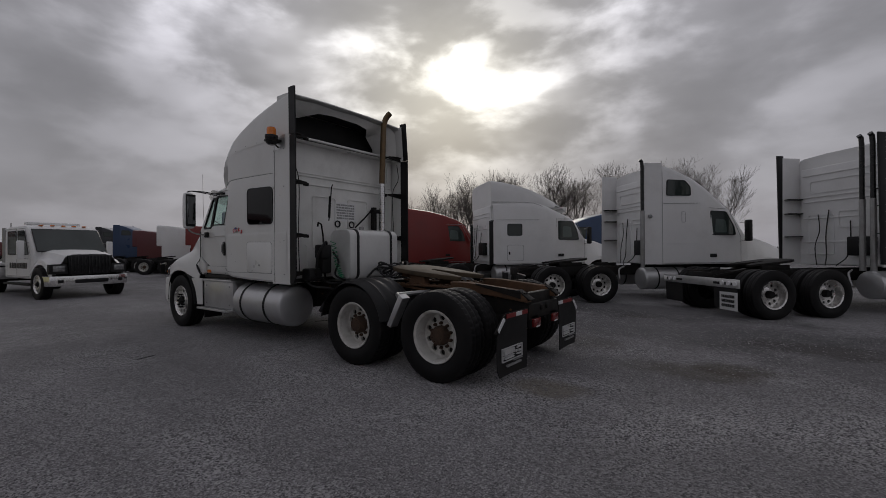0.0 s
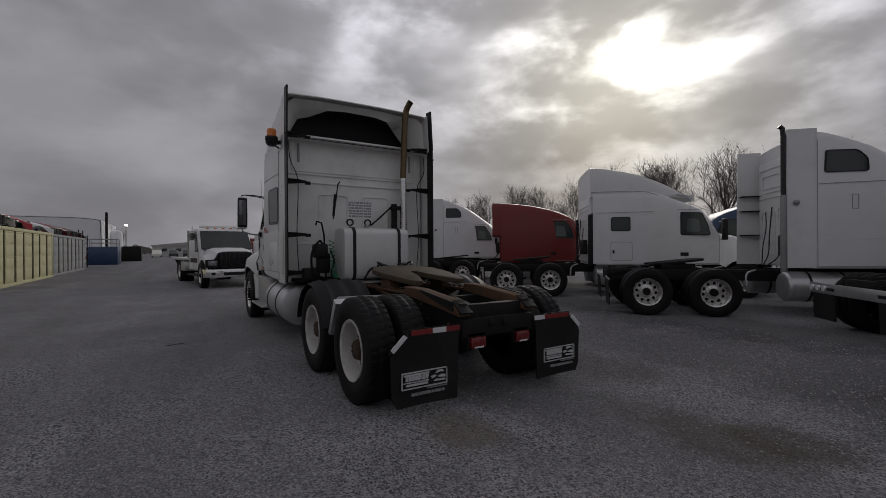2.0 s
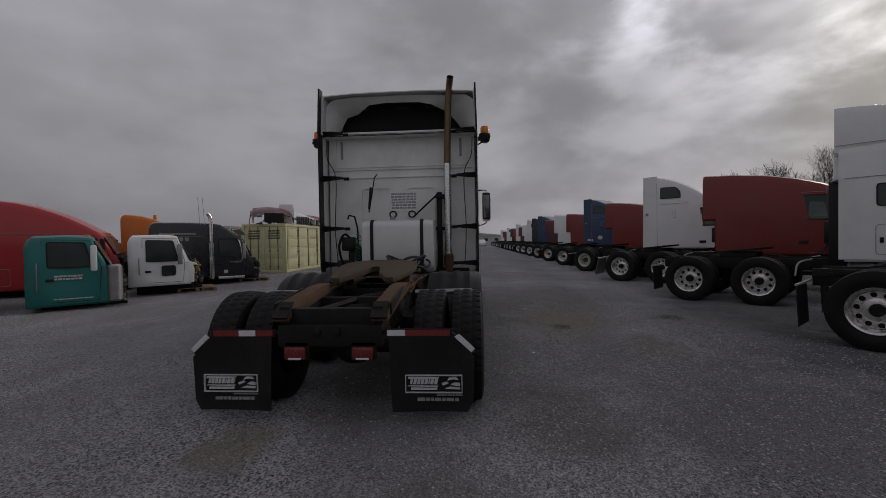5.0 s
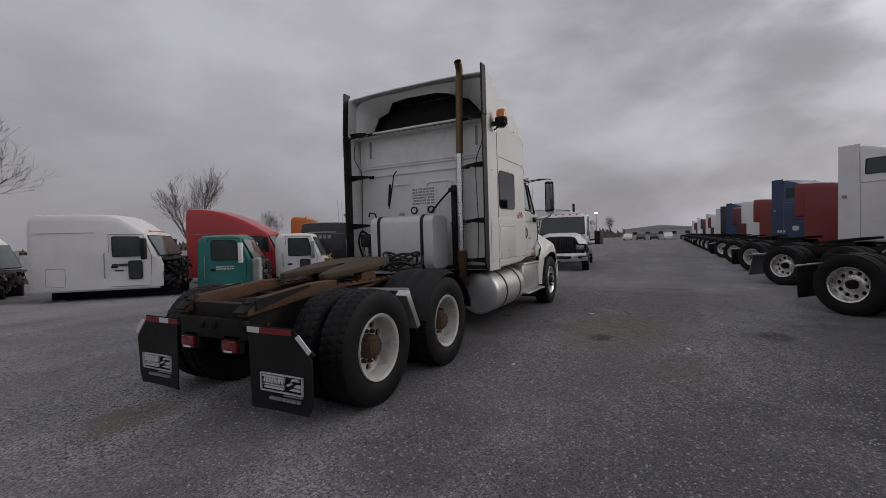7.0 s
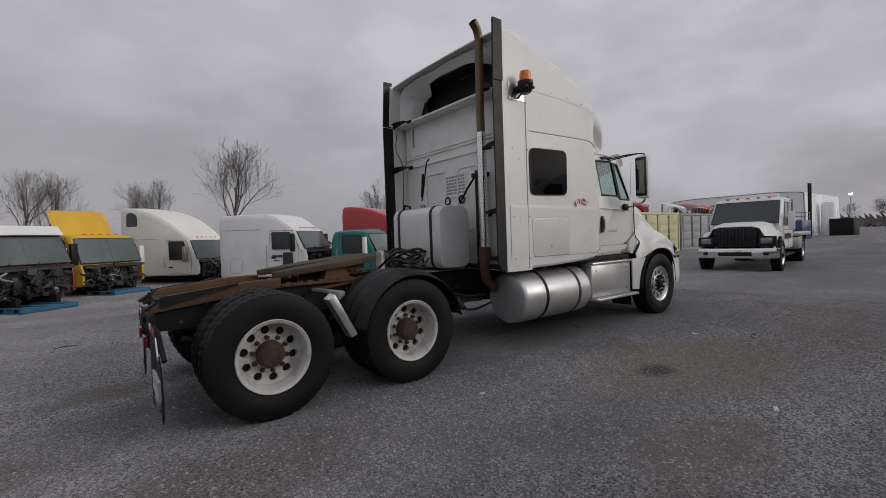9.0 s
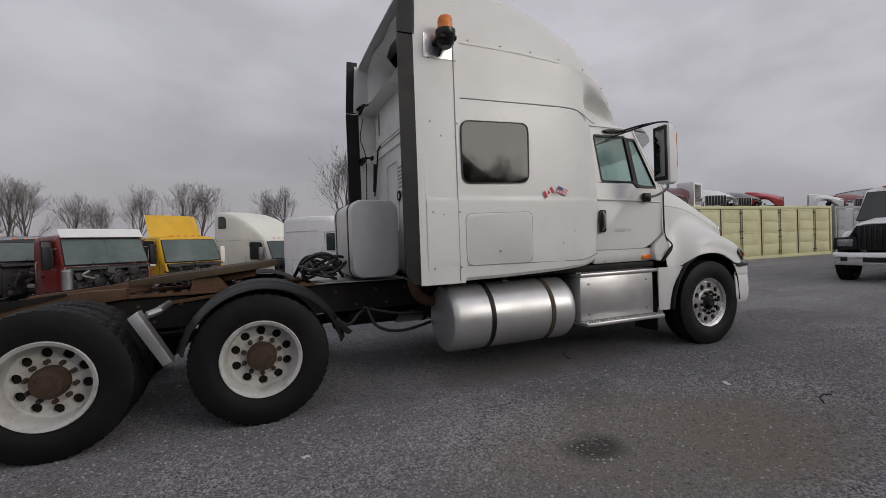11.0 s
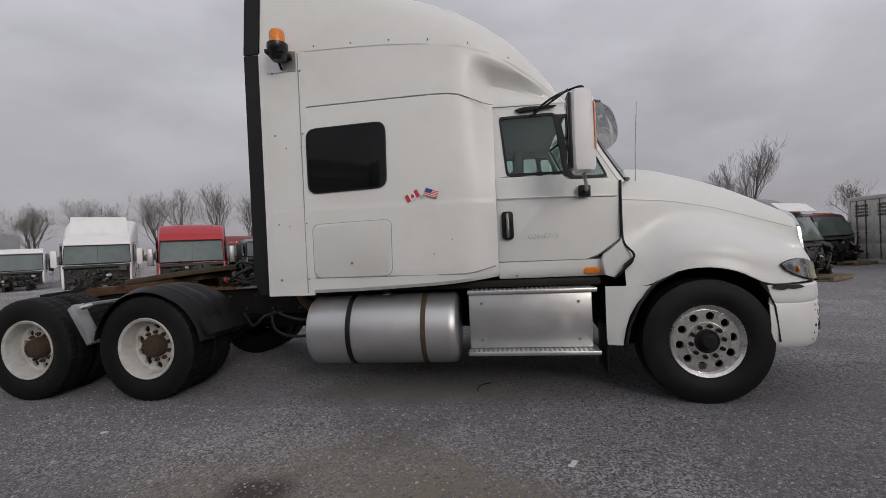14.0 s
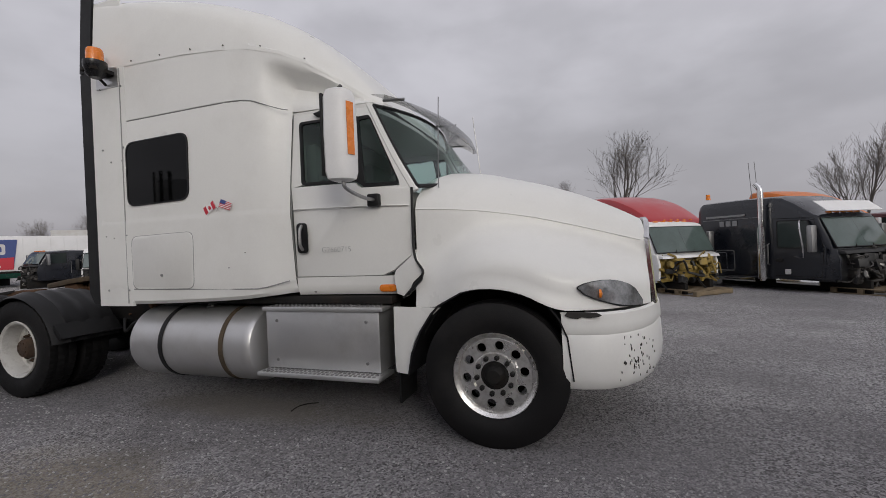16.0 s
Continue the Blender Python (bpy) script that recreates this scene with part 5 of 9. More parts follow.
for k in range(60):
    t = min(max(rnd.gauss(1.6, 0.5), 0.2), 2.8)
    q = int(t)
    p0, p1 = Vector((*corner_plan[q], 0)), Vector((*corner_plan[q + 1], 0))
    z0 = min(max(rnd.gauss(0.62, 0.08), 0.50), 0.77)
    off = ip(z0, [0.46, 0.52, 0.62, 0.785], [-0.03, 0.0, 0.012, 0.0])
    w, h = rnd.uniform(0.001, 0.005), rnd.uniform(0.003, 0.013)
    tan = (p1 - p0).normalized()
    nrm = Vector((-tan.y, tan.x, 0)) * (-1 if tan.x > 0 else 1)
    nrm = nrm if nrm.y < 0 else -nrm
    c = p0.lerp(p1, t - q)
    c = Vector((c.x + off * 0.9 * (1 - abs(c.y) / 1.6), c.y * (1 + off * 0.5), z0)) + nrm * 0.004
    pts = [c + tan * w * math.cos(a) * rnd.uniform(0.6, 1.3) + Vector((0.2 * h, 0, 1)) * h * math.sin(a) * rnd.uniform(0.6, 1.3) for a in [2 * math.pi * i / 7 for i in range(7)]]
    f0 = [bm.verts.new(p) for p in pts]
    f1 = [bm.verts.new(p - nrm * 0.01) for p in pts]
    bm.faces.new(f0)
    for i in range(7):
        bm.faces.new((f0[i], f1[i], f1[(i + 1) % 7], f0[(i + 1) % 7]))
tagged(part("scrape", bm, "scrape", bumper, "black scraped patches"), kind="stuff")
bm = B()
prism(bm, [(6.08, 0.925), (6.12, 0.91), (6.16, 0.905), (6.19, 0.918), (6.23, 0.912), (6.28, 0.918), (6.31, 0.928), (6.28, 0.945), (6.10, 0.948)], "y", -1.143, -1.125)
part("scrape", bm, "scrape", bumper, "black scraped edge")

# the body is drawn narrower and shorter in the nose, and taken out to its full size here
BODY_WIDE = 1.052
for o in truck.children_recursive:
    o.location.y *= BODY_WIDE
    if o.data.users == 1:
        o.data.transform(Matrix.Diagonal((1, BODY_WIDE, 1, 1)))
        for v in o.data.vertices:
            v.co.x += 0.09 * step_up(v.co.x, 4.85, 5.35)

# ---- chassis ----
for s in T3:
    bm = B()
    y = 0.42 * s
    prism(bm, [(min(y, y - s * 0.08), 0.70), (max(y, y - s * 0.08), 0.70), (max(y, y - s * 0.08), 0.97), (min(y, y - s * 0.08), 0.97)], "x", -1.38, 5.1, 0.006)
    rail = part("frame_rail", bm, "frame_black", truck, "dark steel frame rail")
    for i in range(22):
        bm = B()
        x = -1.2 + i * 0.17 + 0.03 * (i % 3)
        lathe(bm, [(0, 0.014), (0.018 * s, 0.014)], "y", (x, 0.42 * s, 0.76 + 0.14 * (i % 2)), 6)
        part("bolt", bm, "rust", rail)
for x, mtl in ((-1.36, "frame_black"), (-0.66, "frame_black"), (0.05, "frame_black"), (0.66, "frame_black"), (1.5, "frame_black"), (3.2, "frame_black")):
    bm = B()
    box(bm, (x, -0.36, 0.72), (x + 0.09, 0.36, 0.95), 0.01)
    part("crossmember", bm, mtl, truck)
# rear crossmember details
bm = B()
box(bm, (-1.43, -0.42, 0.66), (-1.37, 0.42, 0.83), 0.008)
rear = part("rear_crossmember", bm, "frame_black", truck, "black rear crossmember with tail lamps")
for y in (-0.06, 0.1):
    bm = B()
    lathe(bm, [(-1.455, 0.02), (-1.45, 0.032), (-1.43, 0.034)], "x", (0, y, 0.775), 14)
    part("coupling", bm, "frame_black", rear, "dark air line coupling")
for s in T3:
    bm = B()
    box(bm, (-1.47, s * 0.27 - 0.085, 0.565), (-1.43, s * 0.27 + 0.085, 0.665), 0.012)
    tl = part("tail_lamp", bm, "red_lens", rear, "square red tail lamp")
    bm = B()
    box(bm, (-1.473, s * 0.27 - 0.05, 0.567), (-1.465, s * 0.27 + 0.05, 0.582))
    part("plate_light", bm, "white_lens", tl)
    bm = B()
    box(bm, (-1.43, s * 0.27 - 0.1, 0.55), (-1.38, s * 0.27 + 0.1, 0.70), 0.01)
    part("lamp_bracket", bm, "frame_black", rear)
# rusty ramps on the rail ends
for s in T3:
    bm = B()
    prism(bm, [(-1.42, 0.90), (-1.30, 0.99), (-0.62, 1.055), (-0.36, 1.06), (-0.36, 0.975), (-1.42, 0.86)], "y", min(s * 0.33, s * 0.47), max(s * 0.33, s * 0.47), 0.01)
    ramp_ = part("fifth_wheel_ramp", bm, "rust", truck, "rusty brown guide ramp")
    bm = B()
    prism(bm, [(-1.44, 0.88), (-1.30, 0.985), (-1.30, 1.0), (-1.46, 0.895)], "y", min(s * 0.33, s * 0.46), max(s * 0.33, s * 0.46), 0.004)
    prism(bm, [(-1.35, 0.90), (-0.75, 1.035), (-0.75, 1.055), (-1.35, 0.99)], "y", min(s * 0.47, s * 0.485), max(s * 0.47, s * 0.485))
    part("ramp_edge", bm, "frame_black", ramp_)
# fifth wheel
bm = B()
out_l = [(0.62, 0.0), (0.60, 0.2), (0.52, 0.36), (0.36, 0.45), (0.05, 0.47), (-0.12, 0.44), (-0.52, 0.36), (-0.60, 0.32), (-0.60, 0.24), (-0.25, 0.10), (0.06, 0.055), (0.10, 0.0)]
poly = out_l + [(x, -y) for x, y in out_l[-2:0:-1]]
prism(bm, poly, "z", -0.03, 0.03, 0.008)
tilt = pose(0.22, 0, 1.15, 0, -6, 0)
fifth = part("fifth_wheel", bm, "rust_grease", truck, "rusty greased fifth wheel plate", m=tilt)
bm = B()
for s in T3:
    prism(bm, [(-0.18, -0.2), (0.18, -0.2), (0.09, -0.02), (-0.09, -0.02)], "y", min(s * 0.3, s * 0.42), max(s * 0.3, s * 0.42), 0.008)
    tube(bm, [(-0.05, s * 0.2, -0.05), (0.3, s * 0.22, -0.06)], 0.03, 6)
box(bm, (-0.3, -0.45, -0.22), (0.5, -0.33, -0.19), 0.004)
box(bm, (-0.3, 0.33, -0.22), (0.5, 0.45, -0.19), 0.004)
box(bm, (0.12, -0.3, -0.1), (0.4, 0.3, -0.035), 0.01)
part("fifth_wheel_mount", bm, "rust", fifth)
# slider rail with holes
for s in T3:
    bm = B()
    box(bm, (-0.35, min(s * 0.34, s * 0.46), 0.975), (1.25, max(s * 0.34, s * 0.46), 1.0), 0.004)
    for i in range(14):
        box(bm, (-0.3 + i * 0.11, min(s * 0.40, s * 0.44), 1.0), (-0.25 + i * 0.11, max(s * 0.40, s * 0.44), 1.018))
    part("slider_rail", bm, "rust", truck, "rusty slider rail")
# axles, differentials, springs
for x in (-0.66, 0.66, 5.69):
    bm = B()
    tube(bm, [(x, -0.95, 0.49), (x, -0.35, 0.49), (x, 0.35, 0.49), (x, 0.95, 0.49)], 0.07, 10)
    if x < 2:
        lathe(bm, [(-0.22, 0.08), (-0.17, 0.16), (0, 0.21), (0.14, 0.18), (0.24, 0.10), (0.34, 0.07)], "x", (x, 0, 0.52), 20)
    part("axle", bm, "frame_black", truck)
    for s in T3:
        bm = B()
        if x < 2:
            lathe(bm, [(0.55, 0.10), (0.60, 0.125), (0.68, 0.125), (0.72, 0.10)], "z", (x + 0.3, s * 0.5, 0), 16)
            tube(bm, [(x - 0.55, s * 0.48, 0.62), (x, s * 0.48, 0.44), (x + 0.32, s * 0.5, 0.52)], 0.035, 6)
        else:
            tube(bm, [(x - 0.6, s * 0.45, 0.62), (x, s * 0.45, 0.56), (x + 0.55, s * 0.45, 0.64)], 0.04, 6)
        part("spring", bm, "frame_black", truck)
bm = B()
tube(bm, [(-0.45, 0, 0.55), (0.45, 0, 0.56)], 0.05, 8)
tube(bm, [(0.95, 0, 0.56), (4.2, 0, 0.72)], 0.055, 8)
tube(bm, [(-0.9, 0.16, 0.88), (-0.6, -0.22, 0.86), (-0.3, -0.3, 0.84)], 0.03, 6)
tube(bm, [(-1.3, 0.2, 0.9), (-0.5, -0.05, 0.93), (-0.3, -0.3, 0.95)], 0.028, 6)
part("drive_shaft", bm, "frame_black", truck)
# air tanks and clutter between the rails
for x, y, z, r, l_ in ((1.45, -0.2, 0.62, 0.11, 0.6), (1.45, 0.22, 0.60, 0.11, 0.6), (3.0, 0.0, 0.6, 0.16, 1.2)):
    bm = B()
    lathe(bm, [(x, r * 0.5), (x + 0.05, r), (x + l_ - 0.05, r), (x + l_, r * 0.5)], "x", (0, y, z), 16)
    part("air_tank", bm, "frame_black", truck)
bm = B()
box(bm, (2.3, -0.5, 0.55), (4.9, 0.5, 0.98), 0.03)
part("gearbox", bm, "frame_black", truck)
bm = B()
for pts in ([(1.25, -0.5, 0.72), (1.42, -0.62, 0.60), (1.55, -0.6, 0.70), (1.7, -0.5, 0.72)], [(1.62, -0.6, 0.74), (1.70, -0.66, 0.56), (1.95, -0.66, 0.49), (2.4, -0.6, 0.56)], [(1.6, -0.5, 0.73), (1.9, -0.6, 0.66), (2.2, -0.6, 0.64)]):
    tube(bm, curve_pts(pts), 0.016, 6)
part("hose", bm, "hose", truck)

# wheels
for x in (-0.66, 0.66):
    for s in T3:
        wheel_at(truck, x, s * 1.075, 0.505, s)
        wheel_at(truck, x, s * 0.745, 0.505, s, inner=True)
for s in T3:
    wheel_at(truck, 5.69, s * 1.06, 0.502, s, front=True)

# quarter fenders over the forward drive wheels
for s in T3:
    bm = B()
    rows = []
    ys = [0.60 + i * 0.63 / 14 for i in range(15)]
    for k, a in enumerate(range(8, 172, 9)):
        rr = 0.575
        row = []
        for i, y in enumerate(ys):
            rib = 0.020 if i in (3, 4, 7, 8, 11) else 0
            edge_ = -0.03 if i == 14 else (-0.008 if i == 13 else 0)
            r_ = rr + rib + edge_
            row.append((0.68 + r_ * math.cos(radians(a)) * (1.06 if a < 60 else 1.0), s * y, 0.50 + r_ * math.sin(radians(a))))
        rows.append(row[::s])
    sheet(bm, rows, 0.008)
    fen = part("quarter_fender", bm, "black_plastic", truck, "ribbed black plastic wheel fender")
    bm = B()
    prism(bm, [(1.2, 0.72), (1.32, 0.62), (1.36, 0.64), (1.24, 0.78)], "y", min(s * 0.6, s * 1.2), max(s * 0.6, s * 1.2), 0.005)
    part("fender_flap", bm, "black_plastic", fen)
    # aluminium fender brace behind it
    bm = B()
    prism(bm, [(-0.19, 0.90), (-0.13, 0.945), (0.07, 0.565), (0.01, 0.54)], "y", min(s * 1.06, s * 1.19), max(s * 1.06, s * 1.19), 0.006)
    br = part("fender_brace", bm, "aluminium", truck, "bare aluminium fender brace")
    bm = B()
    tube(bm, [(-0.05, s * 0.5, 0.92), (-0.02, s * 1.10, 0.93), (-0.08, s * 1.14, 0.91)], 0.028, 8)
    part("brace_tube", bm, "steel", br)

# mud flaps with hangers
for s in T3:
    bm = B()
    rows = []
    for i in range(8):
        f = i / 7
        z = 0.745 - 0.60 * f
        y0 = 0.47 + 0.02 * f
        y1 = ip(z, [0.15, 0.22, 0.58, 0.60, 0.745], [1.08, 1.125, 1.135, 1.12, 0.97])
        rows.append([(-1.42 + 0.03 * math.sin(f * 2.2) * math.sin(2.5 * j / 5), s * (y0 + (y1 - y0) * j / 5), z) for j in range(6)][::s])
    sheet(bm, rows, 0.010)
    flap = part("mud_flap", bm, "flap_rubber", truck, "black rubber mud flap with white logo panel")
    xf = -1.432
    lo, hi = sorted((s * 0.565, s * 1.01))
    bm = B()
    frame_ring(bm, [(lo, 0.275), (hi, 0.275), (hi, 0.415), (lo, 0.415)], [(lo + 0.006, 0.281), (hi - 0.006, 0.281), (hi - 0.006, 0.409), (lo + 0.006, 0.409)], "x", xf, xf + 0.02)
    # the viewer stands behind, so letters would run from +y to -y: plain shapes only
    def yy(f):
        return hi - (hi - lo) * f
    prism(bm, [(yy(0.05), 0.385), (yy(0.055), 0.400), (yy(0.60), 0.398), (yy(0.585), 0.388)], "x", xf, xf + 0.02)
    for i, (a, b) in enumerate(((0.08, 0.12), (0.14, 0.19), (0.205, 0.255), (0.27, 0.32), (0.335, 0.385), (0.40, 0.42), (0.435, 0.49), (0.505, 0.56))):
        prism(bm, [(yy(a), 0.345), (yy(a + 0.018), 0.383), (yy(b + 0.018), 0.383), (yy(b), 0.345)], "x", xf, xf + 0.02)
    prism(bm, [(yy(0.04), 0.328), (yy(0.12), 0.334), (yy(0.58), 0.332), (yy(0.57), 0.324)], "x", xf, xf + 0.02)
    prism(bm, [(yy(0.10), 0.300), (yy(0.10), 0.316), (yy(0.56), 0.316), (yy(0.56), 0.300)], "x", xf, xf + 0.02)
    for pts in ([(0.66, 0.335), (0.64, 0.35), (0.72, 0.362), (0.76, 0.352)], [(0.74, 0.372), (0.77, 0.396), (0.89, 0.399), (0.93, 0.378), (0.86, 0.384), (0.80, 0.382)], [(0.80, 0.34), (0.86, 0.356), (0.955, 0.352), (0.96, 0.33)], [(0.70, 0.31), (0.78, 0.322), (0.955, 0.318), (0.955, 0.305)]):
        prism(bm, [(yy(a), b) for a, b in pts], "x", xf, xf + 0.02)
    part("logo_panel", bm, "print_white", flap, "white printed logo panel", 0).location = (0, s * 0.03, 0.022)
    bm = B()
    bars(bm, "x", xf, lo + 0.03, 0.212, hi - 0.08, 0.245, 1, 8, 0.02, 1)
    bars(bm, "x", xf, lo + 0.0, 0.258, lo + 0.2, 0.270, 1, 9, 0.02, 1)
    tagged(part("print_bar", bm, "print_grey", flap, smooth=0), kind="stuff").location = (0, s * 0.03, 0.018)
    bm = B()
    tube(bm, curve_pts([(-1.40, s * 0.40, 0.77), (-1.405, s * 0.6, 0.77), (-1.405, s * 0.92, 0.765), (-1.40, s * 1.02, 0.70), (-1.39, s * 1.13, 0.60)]), 0.018, 7)
    hang = part("flap_hanger", bm, "frame_black", truck, "bent steel flap hanger with reflective tape")
    for k, (a, b, c_) in enumerate(((0.46, 0.60, "tape_red" if s > 0 else "tape_white"), (0.602, 0.74, "tape_white" if s > 0 else "tape_red"), (0.742, 0.95, "tape_red"))):
        bm = B()
        l2, h2 = sorted((s * a, s * b))
        box(bm, (-1.432, l2, 0.745), (-1.424, h2, 0.79), 0.001)
        part("reflective_tape", bm, c_, hang, "", 0)
    bm = B()
    box(bm, (-1.423, min(s * 0.44, s * 0.97), 0.735), (-1.415, max(s * 0.44, s * 0.97), 0.80), 0.002)
    part("tape_plate", bm, "frame_black", hang)
    bm = B()
    prism(bm, [(s * 0.985, 0.735), (s * 1.02, 0.76), (s * 1.14, 0.645), (s * 1.115, 0.615)], "x", -1.432, -1.424)
    part("reflective_tape", bm, "tape_white", hang, "", 0)

# fuel tanks with straps
for s in T3:
    bm = B()
    y = s * 0.90
    lathe(bm, [(2.27, 0.27), (2.285, 0.305), (2.31, 0.322), (2.35, 0.326), (3.58, 0.326), (3.62, 0.322), (3.645, 0.305), (3.66, 0.27)], "x", (0, y, 0.612), 48)
    tank = part("fuel_tank", bm, "tank_alu", truck, "dull aluminium cylindrical fuel tank")
    for x in (2.685, 3.365):
        bm = B()
        lathe(bm, [(x - 0.022, 0.327), (x - 0.022, 0.334), (x + 0.022, 0.334), (x + 0.022, 0.327)], "x", (0, y, 0.612), 40, False)
        part("tank_strap", bm, "black_plastic" if x < 3 or s > 0 else "rust_grease", tank, "black tank strap" if x < 3 or s > 0 else "rusty brown tank strap")
        bm = B()
        box(bm, (x - 0.03, min(s * 0.45, s * 0.62), 0.50), (x + 0.03, max(s * 0.45, s * 0.62), 0.95), 0.01)
        part("tank_bracket", bm, "frame_black", tank)
    bm = B()
    lathe(bm, [(0.927, 0.055), (0.942, 0.055), (0.947, 0.04), (0.957, 0.035)], "z", (2.98, s * 0.92, 0), 18)
    part("filler_cap", bm, "steel", tank)
    # step box
    bm = B()
    box(bm, (3.77, min(s * 0.72, s * 1.14), 0.46), (4.81, max(s * 0.72, s * 1.14), 0.93), 0.012)
    sb = part("step_box", bm, "aluminium", truck, "bare aluminium step box with treads")
    for z, d0, d1 in ((0.93, 0.80, 1.17), (0.42, 0.98, 1.26)):
        bm = B()
        box(bm, (3.76, min(s * d0, s * d1), z), (4.85, max(s * d0, s * d1), z + 0.035), 0.008)
        tread = part("step_tread", bm, "aluminium", sb)
        bm = B()
        for i in range(3):
            for j in range(26):
                x, y_ = 3.80 + j * 0.0395, s * (d1 - 0.03 - i * 0.05)
                box(bm, (x, y_ - 0.012, z + 0.035), (x + 0.018, y_ + 0.012, z + 0.042))
        tagged(part("tread_grip", bm, "steel", tread, "", 0), kind="stuff")
    for x in (3.88, 4.70):
        for z in (0.53, 0.85):
            bm = B()
            lathe(bm, [(s * 1.14, 0.014), (s * 1.148, 0.012)], "y", (x, 0, z), 8)
            part("bolt", bm, "steel", sb)
    bm = B()
    box(bm, (3.82, min(s * 0.45, s * 0.75), 0.6), (4.75, max(s * 0.45, s * 0.75), 0.72), 0.01)
    part("step_mount", bm, "frame_black", sb)
    # dark inner flap ahead of the step
    bm = B()
    box(bm, (4.93, min(s * 0.75, s * 1.08), 0.22), (4.945, max(s * 0.75, s * 1.08), 0.62), 0.003)
    part("splash_flap", bm, "flap_rubber", truck)
# undercab darkness: cab base frame
bm = B()
box(bm, (2.1, -1.08, 0.98), (4.9, 1.08, 1.04), 0.01)
part("cab_base", bm, "frame_black", truck)

# ---- behind the cab ----
bm = B()
box(bm, (1.15, -0.48, 0.985), (2.08, 0.48, 1.0), 0.004)
part("deck_plate", bm, "steel", truck, "steel deck plate")
bm = B()
ring_x = rrect(1.50, 1.02, 1.98, 1.80, 0.11, 5)
loft(bm, [[(x, y, z) for x, z in grow(ring_x, g_)] for y, g_ in ((-0.575, -0.05), (-0.57, -0.015), (-0.54, 0.0), (0.46, 0.0), (0.485, -0.015), (0.49, -0.05))])
wet = part("hydraulic_tank", bm, "tank_pale", truck, "rounded aluminium tank behind the cab with black straps")
for y in (-0.40, 0.335):
    bm = B()
    frame_ring(bm, grow(ring_x, 0.008), grow(ring_x, 0.0), "y", y - 0.025, y + 0.025)
    part("tank_strap", bm, "black_plastic", wet, "black tank strap")
bm = B()
lathe(bm, [(1.80, 0.04), (1.845, 0.04), (1.855, 0.03)], "z", (1.72, 0.06, 0), 14)
part("filler_cap", bm, "steel", wet)
# exhaust stack
bm = B()
tube(bm, [(1.95, -0.70, 1.05), (1.95, -0.70, 1.3), (1.95, -0.70, 2.66)], 0.058, 16)
stack = part("exhaust_shield", bm, "chrome", truck, "perforated bright exhaust shield")
bm = B()
for i in range(34):
    for j in range(7):
        a = radians(95 + j * 28 + (14 if i % 2 else 0))
        z = 1.25 + i * 0.041
        c = Vector((1.95 + 0.058 * math.cos(a), -0.70 + 0.058 * math.sin(a), z))
        n_ = Vector((math.cos(a), math.sin(a), 0))
        t_ = Vector((-math.sin(a), math.cos(a), 0))
        bm.faces.new([bm.verts.new(c + n_ * 0.0015 + t_ * 0.005 * math.cos(b) + Vector((0, 0, 0.007 * math.sin(b)))) for b in [2 * math.pi * q / 6 for q in range(6)]])
tagged(part("perforation", bm, "frame_black", stack, "", 0), kind="stuff")
bm = B()
tube(bm, curve_pts([(1.95, -0.70, 2.64), (1.94, -0.71, 3.0), (1.93, -0.73, 3.6), (1.92, -0.745, 3.78), (1.88, -0.76, 3.88), (1.80, -0.775, 3.95)], 5), 0.052, 14, False)
tube(bm, curve_pts([(1.95, -0.70, 2.66), (1.94, -0.71, 3.0), (1.93, -0.73, 3.6), (1.92, -0.745, 3.78), (1.88, -0.76, 3.88), (1.80, -0.775, 3.95)], 5), 0.046, 14, False)
part("exhaust_pipe", bm, "stack_brown", stack, "heat-browned exhaust pipe with curved tip")
bm = B()
lathe(bm, [(1.05, 0.075), (1.22, 0.075), (1.24, 0.06)], "z", (1.95, -0.70, 0), 16)
tube(bm, curve_pts([(1.95, -0.70, 1.1), (1.95, -0.7, 0.9), (2.1, -0.66, 0.75), (2.6, -0.6, 0.7)]), 0.06, 10)
part("exhaust_elbow", bm, "rust", stack)
bm = B()
box(bm, (1.98, -0.60, 1.0), (2.06, -0.52, 2.22), 0.01)
box(bm, (1.94, -0.72, 2.12), (2.06, -0.50, 2.18), 0.008)
tube(bm, [(2.05, -0.14, 1.84), (2.02, -0.32, 2.0), (2.02, -0.54, 2.2)], 0.014, 6)
box(bm, (2.0, -0.72, 1.62), (2.08, -0.5, 1.67), 0.006)
part("stack_stand", bm, "frame_black", stack, "black exhaust stand and brace")
stack.location = (0.11, -0.06, 0.03)
# air line stand, coiled lines, hoses
bm = B()
tube(bm, [(2.07, 0.36, 2.55), (2.05, 0.40, 2.50), (2.02, 0.47, 2.05), (2.01, 0.49, 1.95)], 0.010, 6)
tube(bm, [(2.02, 0.455, 2.34), (2.01, 0.485, 2.0)], 0.02, 7)
tube(bm, [(1.92, 0.64, 1.05), (1.94, 0.66, 1.7), (1.93, 0.70, 1.88), (1.90, 0.78, 1.90), (1.89, 0.80, 1.84)], 0.014, 6)
part("hose_hanger", bm, "frame_black", truck, "black hose hanger with spring")
bm = B()
box(bm, (1.80, 0.60, 1.12), (1.98, 0.78, 1.42), 0.03)
box(bm, (1.72, 0.66, 1.35), (1.9, 0.86, 1.56), 0.03)
box(bm, (1.85, 0.74, 1.02), (2.05, 0.98, 1.20), 0.03)
